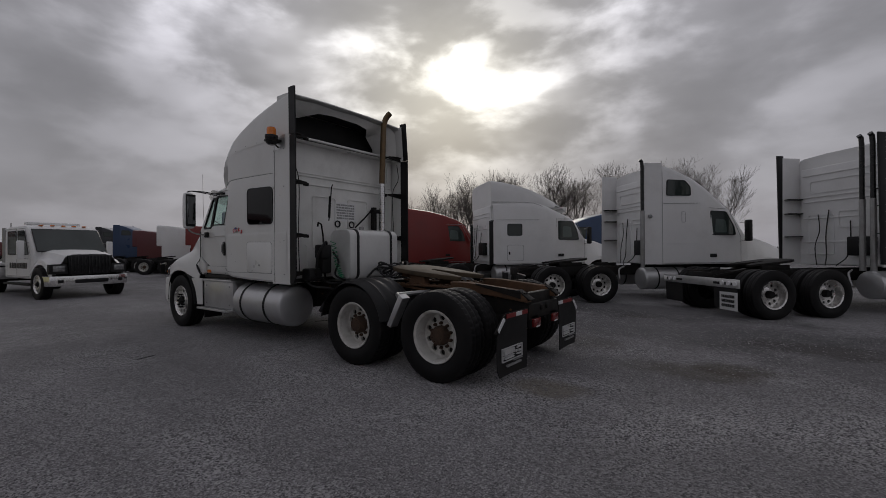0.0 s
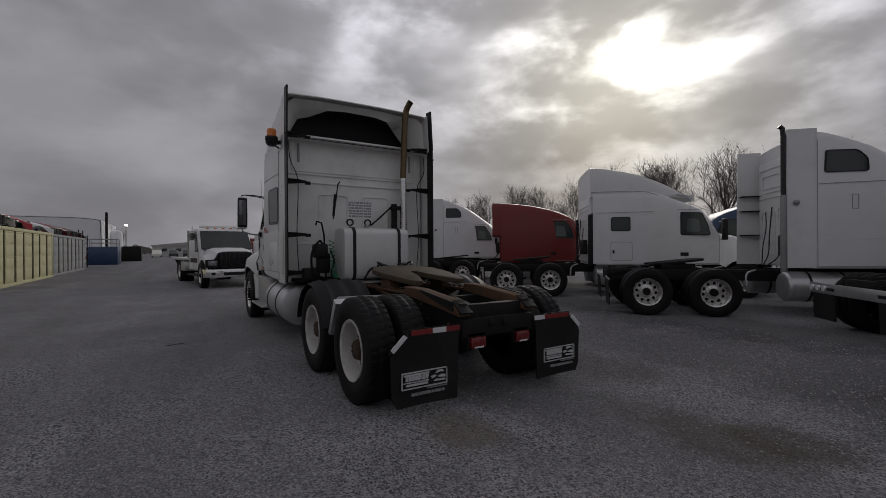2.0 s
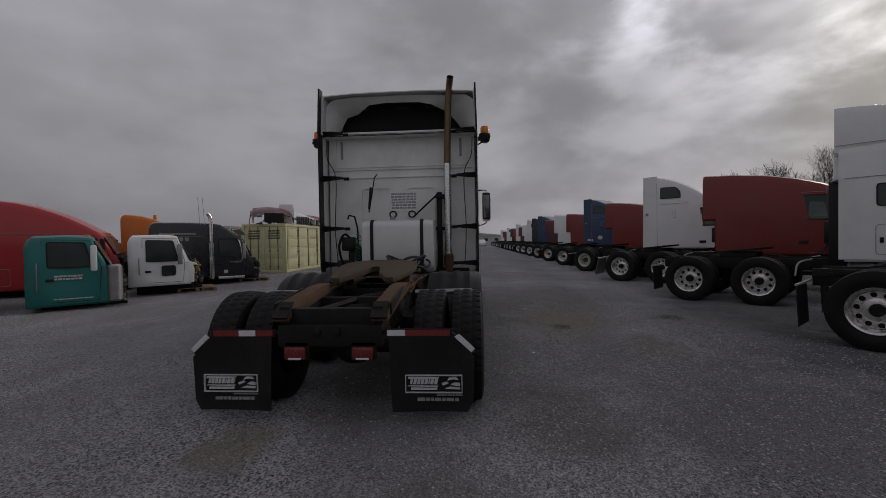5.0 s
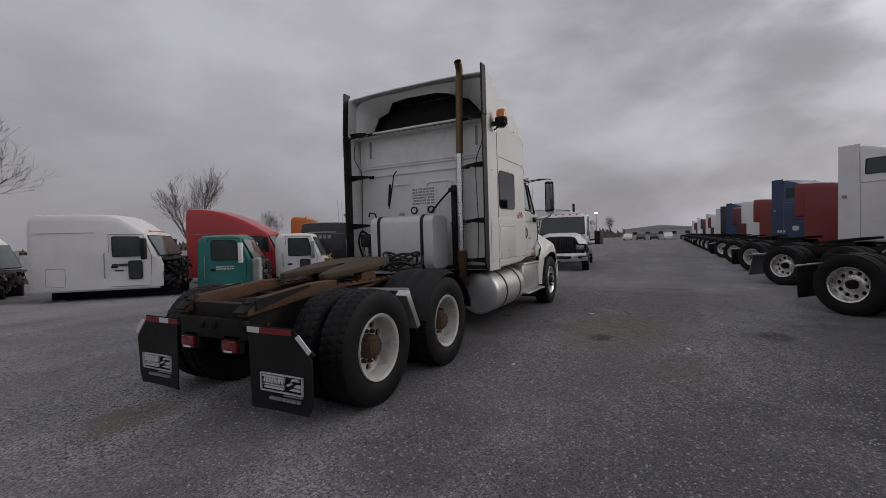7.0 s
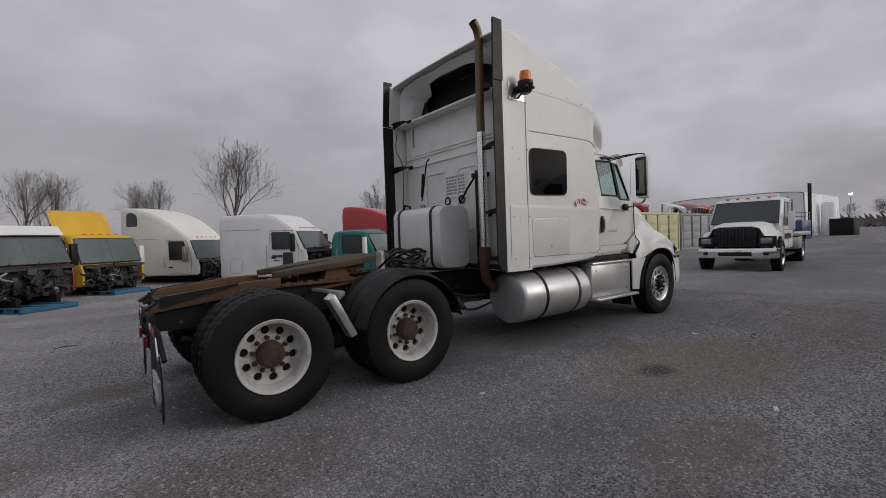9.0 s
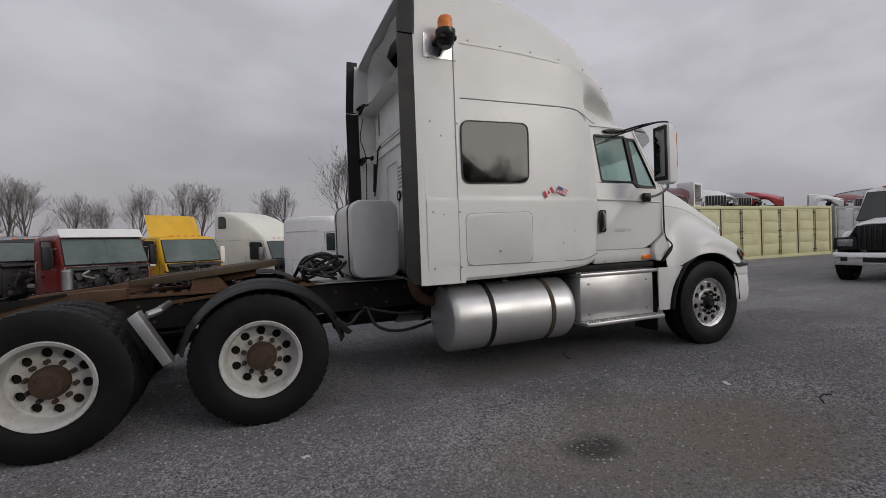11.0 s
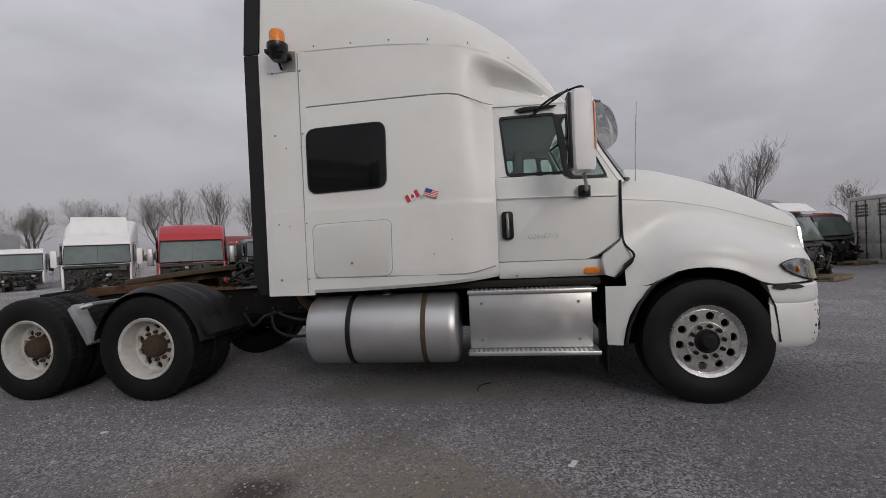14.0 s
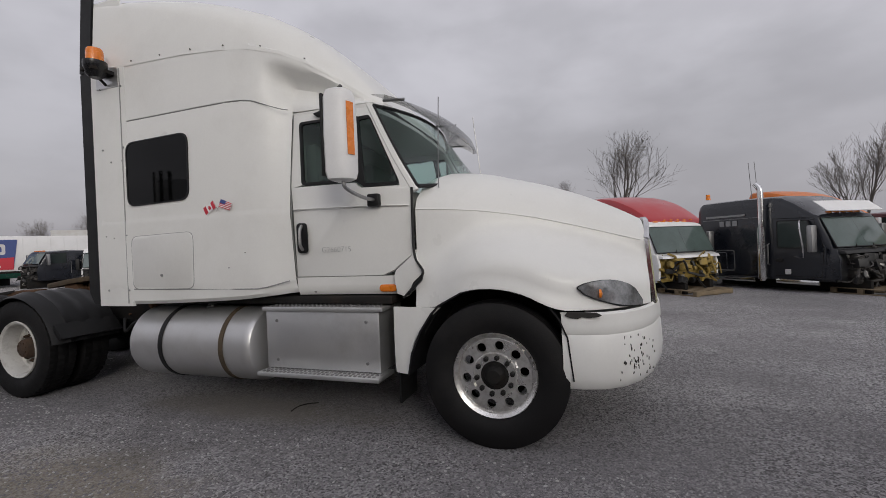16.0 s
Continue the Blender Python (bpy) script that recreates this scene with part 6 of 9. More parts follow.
tube(bm, curve_pts([(1.8, 0.7, 1.5), (1.7, 0.8, 1.6), (1.75, 0.9, 1.4), (1.85, 0.85, 1.1), (1.9, 0.7, 1.05)]), 0.018, 6)
tube(bm, curve_pts([(1.75, 0.62, 1.45), (1.65, 0.6, 1.3), (1.7, 0.62, 1.1), (1.6, 0.5, 1.02)]), 0.016, 6)
part("valve_box", bm, "black_plastic", truck, "dark valve box and hoses")
bm = B()
pts = []
for i in range(150):
    a = i * 0.55
    f = i / 149
    cx = Vector((1.78, 0.60, 1.62)).lerp(Vector((1.55, 0.60, 1.06)), f) + Vector((0, 0, -0.1 * math.sin(f * 3.1)))
    pts.append(cx + Vector((0.035 * math.cos(a), 0.035 * math.sin(a), 0)))
tube(bm, pts, 0.006, 5)
part("coiled_air_line", bm, "green_hose", truck, "coiled green air line")
bm = B()
rnd = random.Random(4)
for i in range(6):
    cx, cy, cz = 1.28 + rnd.uniform(-0.06, 0.06), -0.22 + rnd.uniform(-0.06, 0.06), 1.08 + 0.03 * i
    rx, ry = 0.18 + rnd.uniform(-0.03, 0.03), 0.24 + rnd.uniform(-0.04, 0.04)
    tube(bm, [(cx + rx * math.cos(a), cy + ry * math.sin(a), cz + 0.05 * math.sin(a * 2 + i)) for a in [2 * math.pi * q / 22 for q in range(20)]], 0.016, 6)
tube(bm, curve_pts([(1.45, -0.3, 1.04), (1.3, -0.42, 1.22), (1.1, -0.25, 1.25), (1.0, 0.05, 1.05)]), 0.017, 6)
tube(bm, curve_pts([(1.45, 0.2, 1.04), (1.25, 0.15, 1.2), (1.1, -0.1, 1.15), (1.05, -0.3, 1.02)]), 0.017, 6)
tagged(part("hose_coil", bm, "hose", truck, "bundle of black rubber hoses"), kind="stuff")
bm = B()
tube(bm, curve_pts([(2.0, 0.62, 1.02), (1.9, 0.55, 0.96), (1.8, 0.3, 0.95), (1.85, 0.0, 0.9)]), 0.018, 6)
tube(bm, curve_pts([(2.05, 0.9, 1.02), (1.95, 0.85, 0.93), (1.85, 0.7, 0.9), (1.8, 0.5, 0.86)]), 0.018, 6)
part("hose", bm, "hose", truck)

# ---- other vehicles: shared builders ----
M["pane"] = mat("pane", (0.030, 0.040, 0.038), 0.07, var=0.2, scale=2, spec=0.7)
M["pane_pale"] = mat("pane_pale", (0.085, 0.115, 0.108), 0.10, var=0.25, scale=2, spec=0.7)


def shell(parent, colour, xs, zr, w, z0, wscale=None, name="cab_body", label="", crown=0.03, corner=0.16):
    """A cab or sleeper as one hollow-looking hull: stations xs, roof heights zr."""
    bm = B()
    rings = []
    for x, zt in zip(xs, zr):
        f = wscale(x) if wscale else 1.0
        ww = w * f
        c = min(corner, max((zt - z0) * 0.35, 0.02))
        half = [(ww - 0.04, z0), (ww, z0 + 0.05), (ww, z0 + 0.4 * (zt - z0)), (ww - 0.015, zt - c * 1.2), (ww - 0.04, zt - c * 0.6), (ww - 0.5 * c, zt - 0.18 * c), (ww - 1.2 * c, zt), (ww * 0.4, zt + crown)]
        rings.append([(x, y, z) for y, z in half] + [(x, -y, z) for y, z in half[::-1]])
    loft(bm, rings)
    return part(name, bm, colour, parent, label, 38)


def side_pane(parent, poly, y, s, material="pane", name="side_window", gasket=True):
    bm = B()
    p = round_poly(poly, 0.05, 2)
    prism(bm, p, "y", s * (y - 0.005), s * (y + 0.006))
    pane = part(name, bm, material, parent, "", 20)
    if gasket:
        bm = B()
        frame_ring(bm, grow(p, 0.018), grow(p, -0.012), "y", s * y, s * (y + 0.010))
        part("gasket", bm, "black_plastic", pane)
    return pane


def outline(parent, poly, y, s, material="print_grey", name="door"):
    """A shut door or hatch: a shadow gap and a raised skin."""
    bm = B()
    frame_ring(bm, grow(poly, 0.008), grow(poly, -0.004), "y", s * (y - 0.004), s * (y + 0.0025))
    return part(name, bm, material, parent, "", 0)


def screen_glass(parent, x0, z0, x1, z1, w0, w1, bow=0.18, material="pane", split=True, out=0.012):
    """A windscreen over the sloping front: base at x0, z0, header at x1, z1."""
    bm = B()
    rows = []
    for v in (0, 0.5, 1):
        rows.append([(x0 + (x1 - x0) * v - bow * u * u * (0.75 + 0.25 * v) + out, (w0 + (w1 - w0) * v) * u, z0 + (z1 - z0) * v) for u in [i / 6 for i in range(-6, 7)]])
    sheet(bm, rows, 0.01)
    g = part("windscreen", bm, material, parent, "", 40)
    bm = B()
    loop = rows[0] + [r[-1] for r in rows[1:]] + rows[2][-2::-1] + [r[0] for r in rows[1::-1]]
    tube(bm, loop, 0.016, 5)
    if split:
        tube(bm, [r[6] for r in rows], 0.012, 5)
    part("gasket", bm, "black_plastic", g)
    return g


def mirror_pair(parent, x, z, w, colour="chrome", sides=(1, -1)):
    for s in sides:
        bm = B()
        box(bm, (x - 0.05, min(s * (w + 0.12), s * (w + 0.30)), z - 0.08), (x + 0.07, max(s * (w + 0.12), s * (w + 0.30)), z + 0.52), 0.03)
        m_ = part("mirror", bm, colour, parent, "tall side mirror")
        bm = B()
        tube(bm, [(x - 0.02, s * (w - 0.05), z + 0.46), (x, s * (w + 0.22), z + 0.45), (x, s * (w + 0.22), z - 0.05), (x - 0.05, s * (w - 0.03), z - 0.08)], 0.011, 5)
        part("mirror_arm", bm, "steel", m_)


def chassis(parent, x0, x1, rims, front_x=None, flap="black", y_out=1.07, lean=0.0, fifth_=True):
    for s in T3:
        bm = B()
        box(bm, (x0, min(s * 0.34, s * 0.42), 0.72), (x1, max(s * 0.34, s * 0.42), 0.97), 0.006)
        part("frame_rail", bm, "frame_black", parent)
        for x in (-0.66, 0.66):
            wheel_at(parent, x, s * y_out, 0.505, s, rim=rims, tyre=TYRE_FAR, hubs=HUB_DARK if rims is RIM_ALU else HUB_REAR)
            wheel_at(parent, x, s * (y_out - 0.33), 0.505, s, inner=True, tyre=TYRE_FAR)
        if front_x:
            wheel_at(parent, front_x, s * 1.03, 0.505, s, front=True, tyre=TYRE_FAR)
        if not flap:
            continue
        # flap
        bm = B()
        rows = [[(-1.45 + lean * (0.75 - z), s * y, z) for y in (0.5, 0.8, 1.12)][::s] for z in (0.76, 0.6, 0.4, 0.2)]
        sheet(bm, rows, 0.012)
        f_ = part("mud_flap", bm, "flap_rubber" if flap != "steel" else "steel", parent)
        bm = B()
        tube(bm, [(-1.42, s * 0.4, 0.80), (-1.45, s * 1.16, 0.78)], 0.018, 6)
        part("flap_bar", bm, "aluminium", f_)
    for q in (x0, -0.4, 1.2):
        bm = B()
        box(bm, (q, -0.36, 0.74), (q + 0.09, 0.36, 0.94), 0.006)
        part("crossmember", bm, "frame_black", parent)
    for x in (-0.66, 0.66):
        bm = B()
        tube(bm, [(x, -0.95, 0.5), (x, 0.95, 0.5)], 0.07, 8)
        lathe(bm, [(-0.2, 0.08), (0, 0.2), (0.2, 0.1)], "x", (x, 0, 0.52), 12)
        part("axle", bm, "frame_black", parent)
    if fifth_:
        bm = B()
        prism(bm, out_l + [(x, -y) for x, y in out_l[-2:0:-1]], "z", -0.025, 0.025, 0.006)
        part("fifth_wheel", bm, "frame_black", parent, "", m=pose(0.15, 0, 1.13, 0, -6, 0))
        bm = B()
        for s in T3:
            box(bm, (-0.2, min(s * 0.3, s * 0.42), 0.97), (0.5, max(s * 0.3, s * 0.42), 1.09), 0.01)
            prism(bm, [(-1.4, 0.88), (-0.6, 1.02), (-0.6, 0.96), (-1.4, 0.84)], "y", min(s * 0.33, s * 0.45), max(s * 0.33, s * 0.45))
        part("fifth_wheel_mount", bm, "frame_black", parent)


def low_hood(parent, colour, x0, x1, ztop, wid=1.05):
    """A sloping bonnet with wings, grille and bumper."""
    bm = B()
    rows = []
    for x in [x0 + (x1 - x0) * i / 10 for i in range(11)]:
        f = (x - x0) / (x1 - x0)
        zt = ztop - 0.42 * f ** 1.6
        arch = 0.98 if abs(x - (x0 + 0.62)) > 0.5 else 0.5 + math.sqrt(0.6 ** 2 - (x - x0 - 0.62) ** 2)
        yt = wid * (0.85 - 0.32 * f)
        h = [(0, zt), (yt * 0.6, zt - 0.02), (yt, zt - 0.10), (yt + 0.3 * (wid - yt), zt - 0.28), (wid + 0.06 * math.sin(f * 3) - 0.25 * f ** 4, arch + 0.12), (wid + 0.05 - 0.25 * f ** 4, arch)]
        rows.append([(x, -y, z) for y, z in h[::-1]] + [(x, y, z) for y, z in h[1:]])
    sheet(bm, rows, 0.02)
    hd = part("hood", bm, colour, parent, "", 35)
    bm = B()
    box(bm, (x1 - 0.02, -0.52, 0.75), (x1 + 0.04, 0.52, ztop - 0.46), 0.02)
    g = part("grille", bm, "black_plastic", parent)
    for i in range(8):
        z = 0.82 + i * (ztop - 1.32) / 8
        bm = B()
        box(bm, (x1 + 0.04, -0.48, z), (x1 + 0.055, 0.48, z + 0.015))
        part("grille_bar", bm, "chrome", g)
    bm = B()
    prism(bm, [(x1 - 0.5, 1.12), (x1 + 0.05, 0.95), (x1 + 0.14, 0.5), (x1 + 0.14, -0.5), (x1 + 0.05, -0.95), (x1 - 0.5, -1.12), (x1 - 0.45, -1.0), (x1 - 0.1, -0.8), (x1 - 0.1, 0.8), (x1 - 0.45, 1.0)], "z", 0.42, 0.86, 0.02)
    part("bumper", bm, colour, parent)
    bm = B()
    for s in T3:
        box(bm, (x0 - 0.1, min(s * 0.3, s * 0.5), 0.6), (x1, max(s * 0.3, s * 0.5), 1.0))
    box(bm, (x0, -0.5, 0.6), (x1 - 0.1, 0.5, 1.2), 0.05)
    part("engine_block", bm, "frame_black", parent)
    return hd


def row_tractor(name_label, x, y, head, style, colour, rims, far=False, lean=0.0, stack=None, flap="black", label_edges=False):
    """x, y: the middle of the near rear wheels' outer faces on the ground."""
    h = radians(head)
    ox, oy = x - 1.07 * math.sin(h), y + 1.07 * math.cos(h)
    t = thing("tractor_truck", name_label, "truck", pose(ox, oy, 0, 0, 0, head), "row of parked tractors")
    chassis(t, -1.4, 5.0, rims, front_x=6.05, lean=lean, flap=flap)
    w = 1.2
    wall_x = 1.9
    if style == "high":
        wall_x = 2.45
        xs = [2.45, 2.5, 2.7, 3.0, 3.4, 3.8, 4.15, 4.4, 4.6, 4.75, 4.9, 5.05, 5.2]
        zr = [3.79, 3.80, 3.75, 3.64, 3.46, 3.22, 2.96, 2.77, 2.62, 2.46, 2.25, 2.03, 1.84]
        body = shell(t, colour, xs, zr, w, 1.03, lambda q: ip(q, [3.6, 3.95, 5.2], [1.0, 0.95, 0.88]), corner=0.13)
        side = [(2.60, 2.95), (3.32, 2.95), (3.30, 3.20), (3.14, 3.36), (2.62, 3.38)]
        dy, dw = 1.130, [(3.96, 1.86), (4.76, 1.86), (4.70, 2.10), (4.46, 2.50), (3.98, 2.53)]
        door = [(3.88, 1.08), (4.92, 1.08), (4.92, 1.8), (4.54, 2.58), (3.88, 2.62)]
        screen_glass(t, 5.16, 1.84, 4.62, 2.54, 1.0, 1.0, 0.14, "pane", True, 0.06)
        belt = 2.72
        hx = 5.15
    elif style == "fairing":
        xs = [1.90, 1.95, 2.6, 3.3, 3.65, 4.0, 4.4, 4.75, 4.98, 5.15, 5.3, 5.45, 5.5]
        zr = [3.15, 3.17, 3.18, 3.17, 3.12, 3.0, 2.84, 2.70, 2.58, 2.38, 2.14, 1.94, 1.86]
        body = shell(t, colour, xs, zr, w, 0.95, lambda q: ip(q, [3.9, 4.2, 5.5], [1.0, 0.96, 0.88]), corner=0.2)
        fx = [1.84, 1.9, 2.3, 2.8, 3.3, 3.8, 4.3, 4.62, 4.8]
        fz = [3.86, 3.87, 3.83, 3.74, 3.61, 3.42, 3.17, 2.97, 2.82]
        shell(t, colour, fx, fz, 1.16, 2.95, lambda q: ip(q, [1.7, 3.4, 4.8], [1.0, 0.97, 0.80]), "roof_fairing", "", 0.02, 0.13)
        for s in T3:
            bm = B()
            tube(bm, [(q, s * ip(q, [3.3, 4.5], [1.185, 1.06]), z) for q, z in ((1.86, 3.12), (3.0, 3.13), (3.4, 3.1), (3.7, 3.02), (3.9, 2.86), (3.98, 2.6), (3.99, 1.0))], 0.008, 5)
            part("panel_seam", bm, "print_grey", body)
        side = [(2.42, 1.97), (2.94, 1.97), (2.94, 2.36), (2.42, 2.36)]
        dy, dw = 1.132, [(4.36, 1.83), (5.15, 1.83), (5.06, 2.16), (4.92, 2.46), (4.36, 2.49)]
        door = [(4.28, 1.0), (5.38, 1.0), (5.38, 1.8), (5.0, 2.56), (4.28, 2.56)]
        screen_glass(t, 5.48, 1.88, 5.02, 2.52, 1.0, 1.0, 0.16, "pane", True, 0.08)
        hatch_ = rrect(2.40, 1.09, 3.0, 1.63, 0.06, 3)
        o = outline(body, hatch_, 1.203, -1, name="luggage_door")
        bm = B()
        box(bm, (2.45, -1.222, 1.30), (2.50, -1.20, 1.40), 0.005)
        part("latch", bm, "black_plastic", o)
        belt = 2.5
        hx = 5.4
    else:
        top = 3.25 if style == "box" else 3.45
        wall_x = 2.2
        xs = [2.2, 2.25, 2.6, 3.4, 4.0, 4.5, 4.78, 4.95, 5.1, 5.25, 5.35]
        zr = [top - 0.03, top - 0.03, top - 0.05, top - 0.16, top - 0.30, min(top - 0.47, 2.82), 2.64, 2.50, 2.25, 2.0, 1.84]
        body = shell(t, colour, xs, zr, w, 0.93, lambda q: ip(q, [3.8, 4.2, 5.35], [1.0, 0.95, 0.88]))
        shell(body, colour, [1.86, 1.9, 2.21], [top - 0.01, top, top - 0.025], w * 0.999, 1.92, None, "sleeper_overhang")
        side = None
        dy, dw = 1.135, [(4.08, 1.86), (4.90, 1.86), (4.80, 2.2), (4.62, 2.46), (4.08, 2.48)]
        door = [(3.98, 1.0), (5.12, 1.0), (5.12, 1.82), (4.76, 2.54), (3.98, 2.56)]
        screen_glass(t, 5.32, 1.86, 4.84, 2.50, 1.0, 1.0, 0.14, "pane", True, 0.07)
        belt = None
        hx = 5.25
    for s in T3:
        if side:
            side_pane(body, side, 1.198, s)
        yo = dy + 0.008
        if not far:
            d = outline(body, door, yo, s)
            bm = B()
            box(bm, (door[0][0] + 0.06, min(s * yo, s * (yo + 0.02)), 1.22), (door[0][0] + 0.28, max(s * yo, s * (yo + 0.02)), 1.32), 0.01)
            part("handle", bm, "black_plastic", d)
        pw = side_pane(body, dw, dy, s, "pane", "door_window")
        if not far:
            # daylight from the far window shows as a paler pane in the dark one
            cx = 0.5 * (dw[0][0] + dw[1][0])
            bm = B()
            prism(bm, round_poly([(cx - 0.24, 1.92), (cx + 0.14, 1.92), (cx + 0.08, 2.28), (cx - 0.22, 2.32)], 0.05, 2), "y", s * dy, s * (dy + 0.0075))
            part("pale_pane", bm, "pane_pale", pw)
        if belt and not far:
            bm = B()
            tube(bm, [(q, s * 1.203, belt + dz_) for q, dz_ in ((2.5 if style == "high" else 1.99, 0), (2.9, 0.01), (3.6, 0.02))], 0.006, 5)
            part("panel_seam", bm, "print_grey", body)
            if style == "high":
                bm = B()
                tube(bm, [(2.47, s * 1.203, z) for z in (1.05, 1.8, 2.72, 3.6)], 0.006, 5)
                part("panel_seam", bm, "print_grey", body)
                bm = B()
                tube(bm, [(q, s * 1.2015, 1.62) for q in (2.5, 2.9, 3.6)], 0.005, 5)
                part("panel_seam", bm, colour, body)
                bm = B()
                frame_ring(bm, rrect(3.05, 2.2, 3.16, 2.5, 0.015, 2), rrect(3.06, 2.21, 3.15, 2.49, 0.012, 2), "y", s * 1.195, s * 1.204)
                part("vent_cover", bm, "print_grey", body)
                bm = B()
                lathe(bm, [(s * 1.20, 0.055), (s * 1.235, 0.055), (s * 1.24, 0.04)], "y", (2.1, 0, 2.36), 12)
                part("work_lamp", bm, "lamp_clear", body)
        bm = B()
        lathe(bm, [(2.0, 0.22), (2.02, 0.28), (2.06, 0.31), (3.3, 0.31), (3.34, 0.28), (3.36, 0.22)], "x", (0, s * 0.84, 0.64), 24)
        tk = part("fuel_tank", bm, "tank_alu", t)
        for q in (2.4, 3.0):
            bm = B()
            lathe(bm, [(q - 0.02, 0.312), (q - 0.02, 0.318), (q + 0.02, 0.318), (q + 0.02, 0.312)], "x", (0, s * 0.84, 0.64), 24, False)
            part("tank_strap", bm, "black_plastic", tk)
        bm = B()
        box(bm, (3.55, min(s * 0.7, s * 1.12), 0.42), (4.95, max(s * 0.7, s * 1.12), 0.92), 0.04)
        st = part("step_skirt", bm, colour if style != "box" else "black_plastic", t)
        for z in (0.52, 0.72):
            bm = B()
            box(bm, (3.9, min(s * 1.0, s * 1.13), z), (4.6, max(s * 1.0, s * 1.13), z + 0.06), 0.01)
            part("step", bm, "steel", st)
        if not far:
            # near frame side box and fender struts
            bm = B()
            tube(bm, curve_pts([(1.5, s * 0.9, 0.98), (1.3, s * 1.0, 0.9), (1.25, s * 1.1, 0.65)]), 0.02, 6)
            part("fender_strut", bm, "steel", t)
        if style == "high":
            bm = B()
            sheet(bm, [[(q + 0.02 * (z - 1.0) * (2.47 - q), s * 1.19, z) for q in (1.92, 2.1, 2.3, 2.47)][::s] for z in (1.04, 1.8, 2.6, 3.4, 3.84)], 0.022)
            e_ = part("side_extender", bm, colour, t)
            for z in (1.75, 2.35, 2.72):
                if not far:
                    bm = B()
                    box(bm, (1.98, min(s * 1.0, s * 1.16), z), (2.44, max(s * 1.0, s * 1.16), z + 0.022), 0.004)
                    part("extender_bracket", bm, "frame_black", e_)
            if label_edges:
                bm = B()
                prism(bm, [(1.86, 1.1), (1.95, 1.1), (1.98, 3.9), (1.80, 3.9)], "y", min(s * 1.17, s * 1.215), max(s * 1.17, s * 1.215), 0.006)
                part("rubber_edge", bm, "black_plastic", e_)
        elif style == "fairing":
            bm = B()
            box(bm, (1.76, min(s * 1.15, s * 1.19), 0.95), (1.98, max(s * 1.15, s * 1.19), 2.46), 0.01)
            part("side_extender", bm, "black_plastic", t, "black side extender strip")
            bm = B()
            tube(bm, [(1.80, s * 1.16, 2.44), (1.84, s * 1.22, 2.47), (1.90, s * 1.22, 2.47)], 0.03, 6)
            part("marker_lamp", bm, "lamp_clear", t)
    # rear wall fittings
    bm = B()
    box(bm, (wall_x - 0.08, -1.05, 1.05), (wall_x, 1.05, min(zr[0] - 0.15, 3.5)), 0.02)
    bw = part("back_wall", bm, colour if style != "high" else "white_plain", t)
    if not far:
        for z in (1.6, 2.2, 2.62, 2.74, 3.3):
            if z > zr[0] - 0.3:
                continue
            bm = B()
            box(bm, (wall_x - 0.10, -1.0, z), (wall_x - 0.075, 1.0, z + 0.03), 0.005)
            part("pressed_rib", bm, colour if style != "high" else "white_plain", bw)
        bm = B()
        tube(bm, curve_pts([(wall_x - 0.12, 0.3, 2.4), (wall_x - 0.15, 0.35, 1.8), (wall_x - 0.2, 0.3, 1.3), (wall_x - 0.35, 0.2, 1.04)]), 0.014, 5)
        part("air_line", bm, "hose", bw)
        bm = B()
        tube(bm, curve_pts([(wall_x - 0.12, -0.2, 2.1), (wall_x - 0.18, -0.25, 1.6), (wall_x - 0.22, -0.2, 1.25), (wall_x - 0.4, -0.1, 1.04)]), 0.014, 5)
        tube(bm, curve_pts([(wall_x - 0.14, 0.55, 2.3), (wall_x - 0.16, 0.5, 1.9), (wall_x - 0.18, 0.6, 1.5), (wall_x - 0.25, 0.5, 1.03)]), 0.012, 5)
        part("air_line", bm, "hose", bw)
    if not far:
        bm = B()
        box(bm, (wall_x - 0.24, -0.75, 1.28), (wall_x - 0.08, -0.2, 1.72), 0.03)
        part("control_box", bm, "black_plastic", bw)
        for y0, y1, z0, z1 in ((-0.7, 0.1, 1.95, 2.35), (0.2, 0.85, 1.3, 2.3), (-0.8, 0.8, 2.85, 3.15)):
            if z1 < zr[0] - 0.2:
                bm = B()
                frame_ring(bm, rrect(y0, z0, y1, z1, 0.05), grow(rrect(y0, z0, y1, z1, 0.05), -0.02), "x", wall_x - 0.10, wall_x - 0.075)
                part("pressed_rib", bm, colour, bw)
    if stack:
        for sy in stack:
            bm = B()
            tube(bm, [(1.90, sy, 2.5), (1.90, sy, 3.72), (1.885, sy, 3.87), (1.83, sy, 3.92)], 0.048, 10)
            st_ = part("exhaust_pipe", bm, "black_gloss", t, "tall black exhaust stack")
            bm = B()
            tube(bm, [(1.90, sy, 0.95), (1.90, sy, 1.6), (1.90, sy, 2.52)], 0.058, 12)
            part("heat_shield", bm, "steel", st_, "bright stack heat shield")
    low_hood(t, colour, hx, hx + 1.65, 1.92)
    if not far:
        mirror_pair(t, door[2][0] + 0.05, 1.75, dy, "black_plastic")
        bm = B()
        tube(bm, [(4.6, -1.12, 2.4), (4.65, -1.2, 3.4)], 0.005, 4)
        part("aerial", bm, "steel", t)
    return t


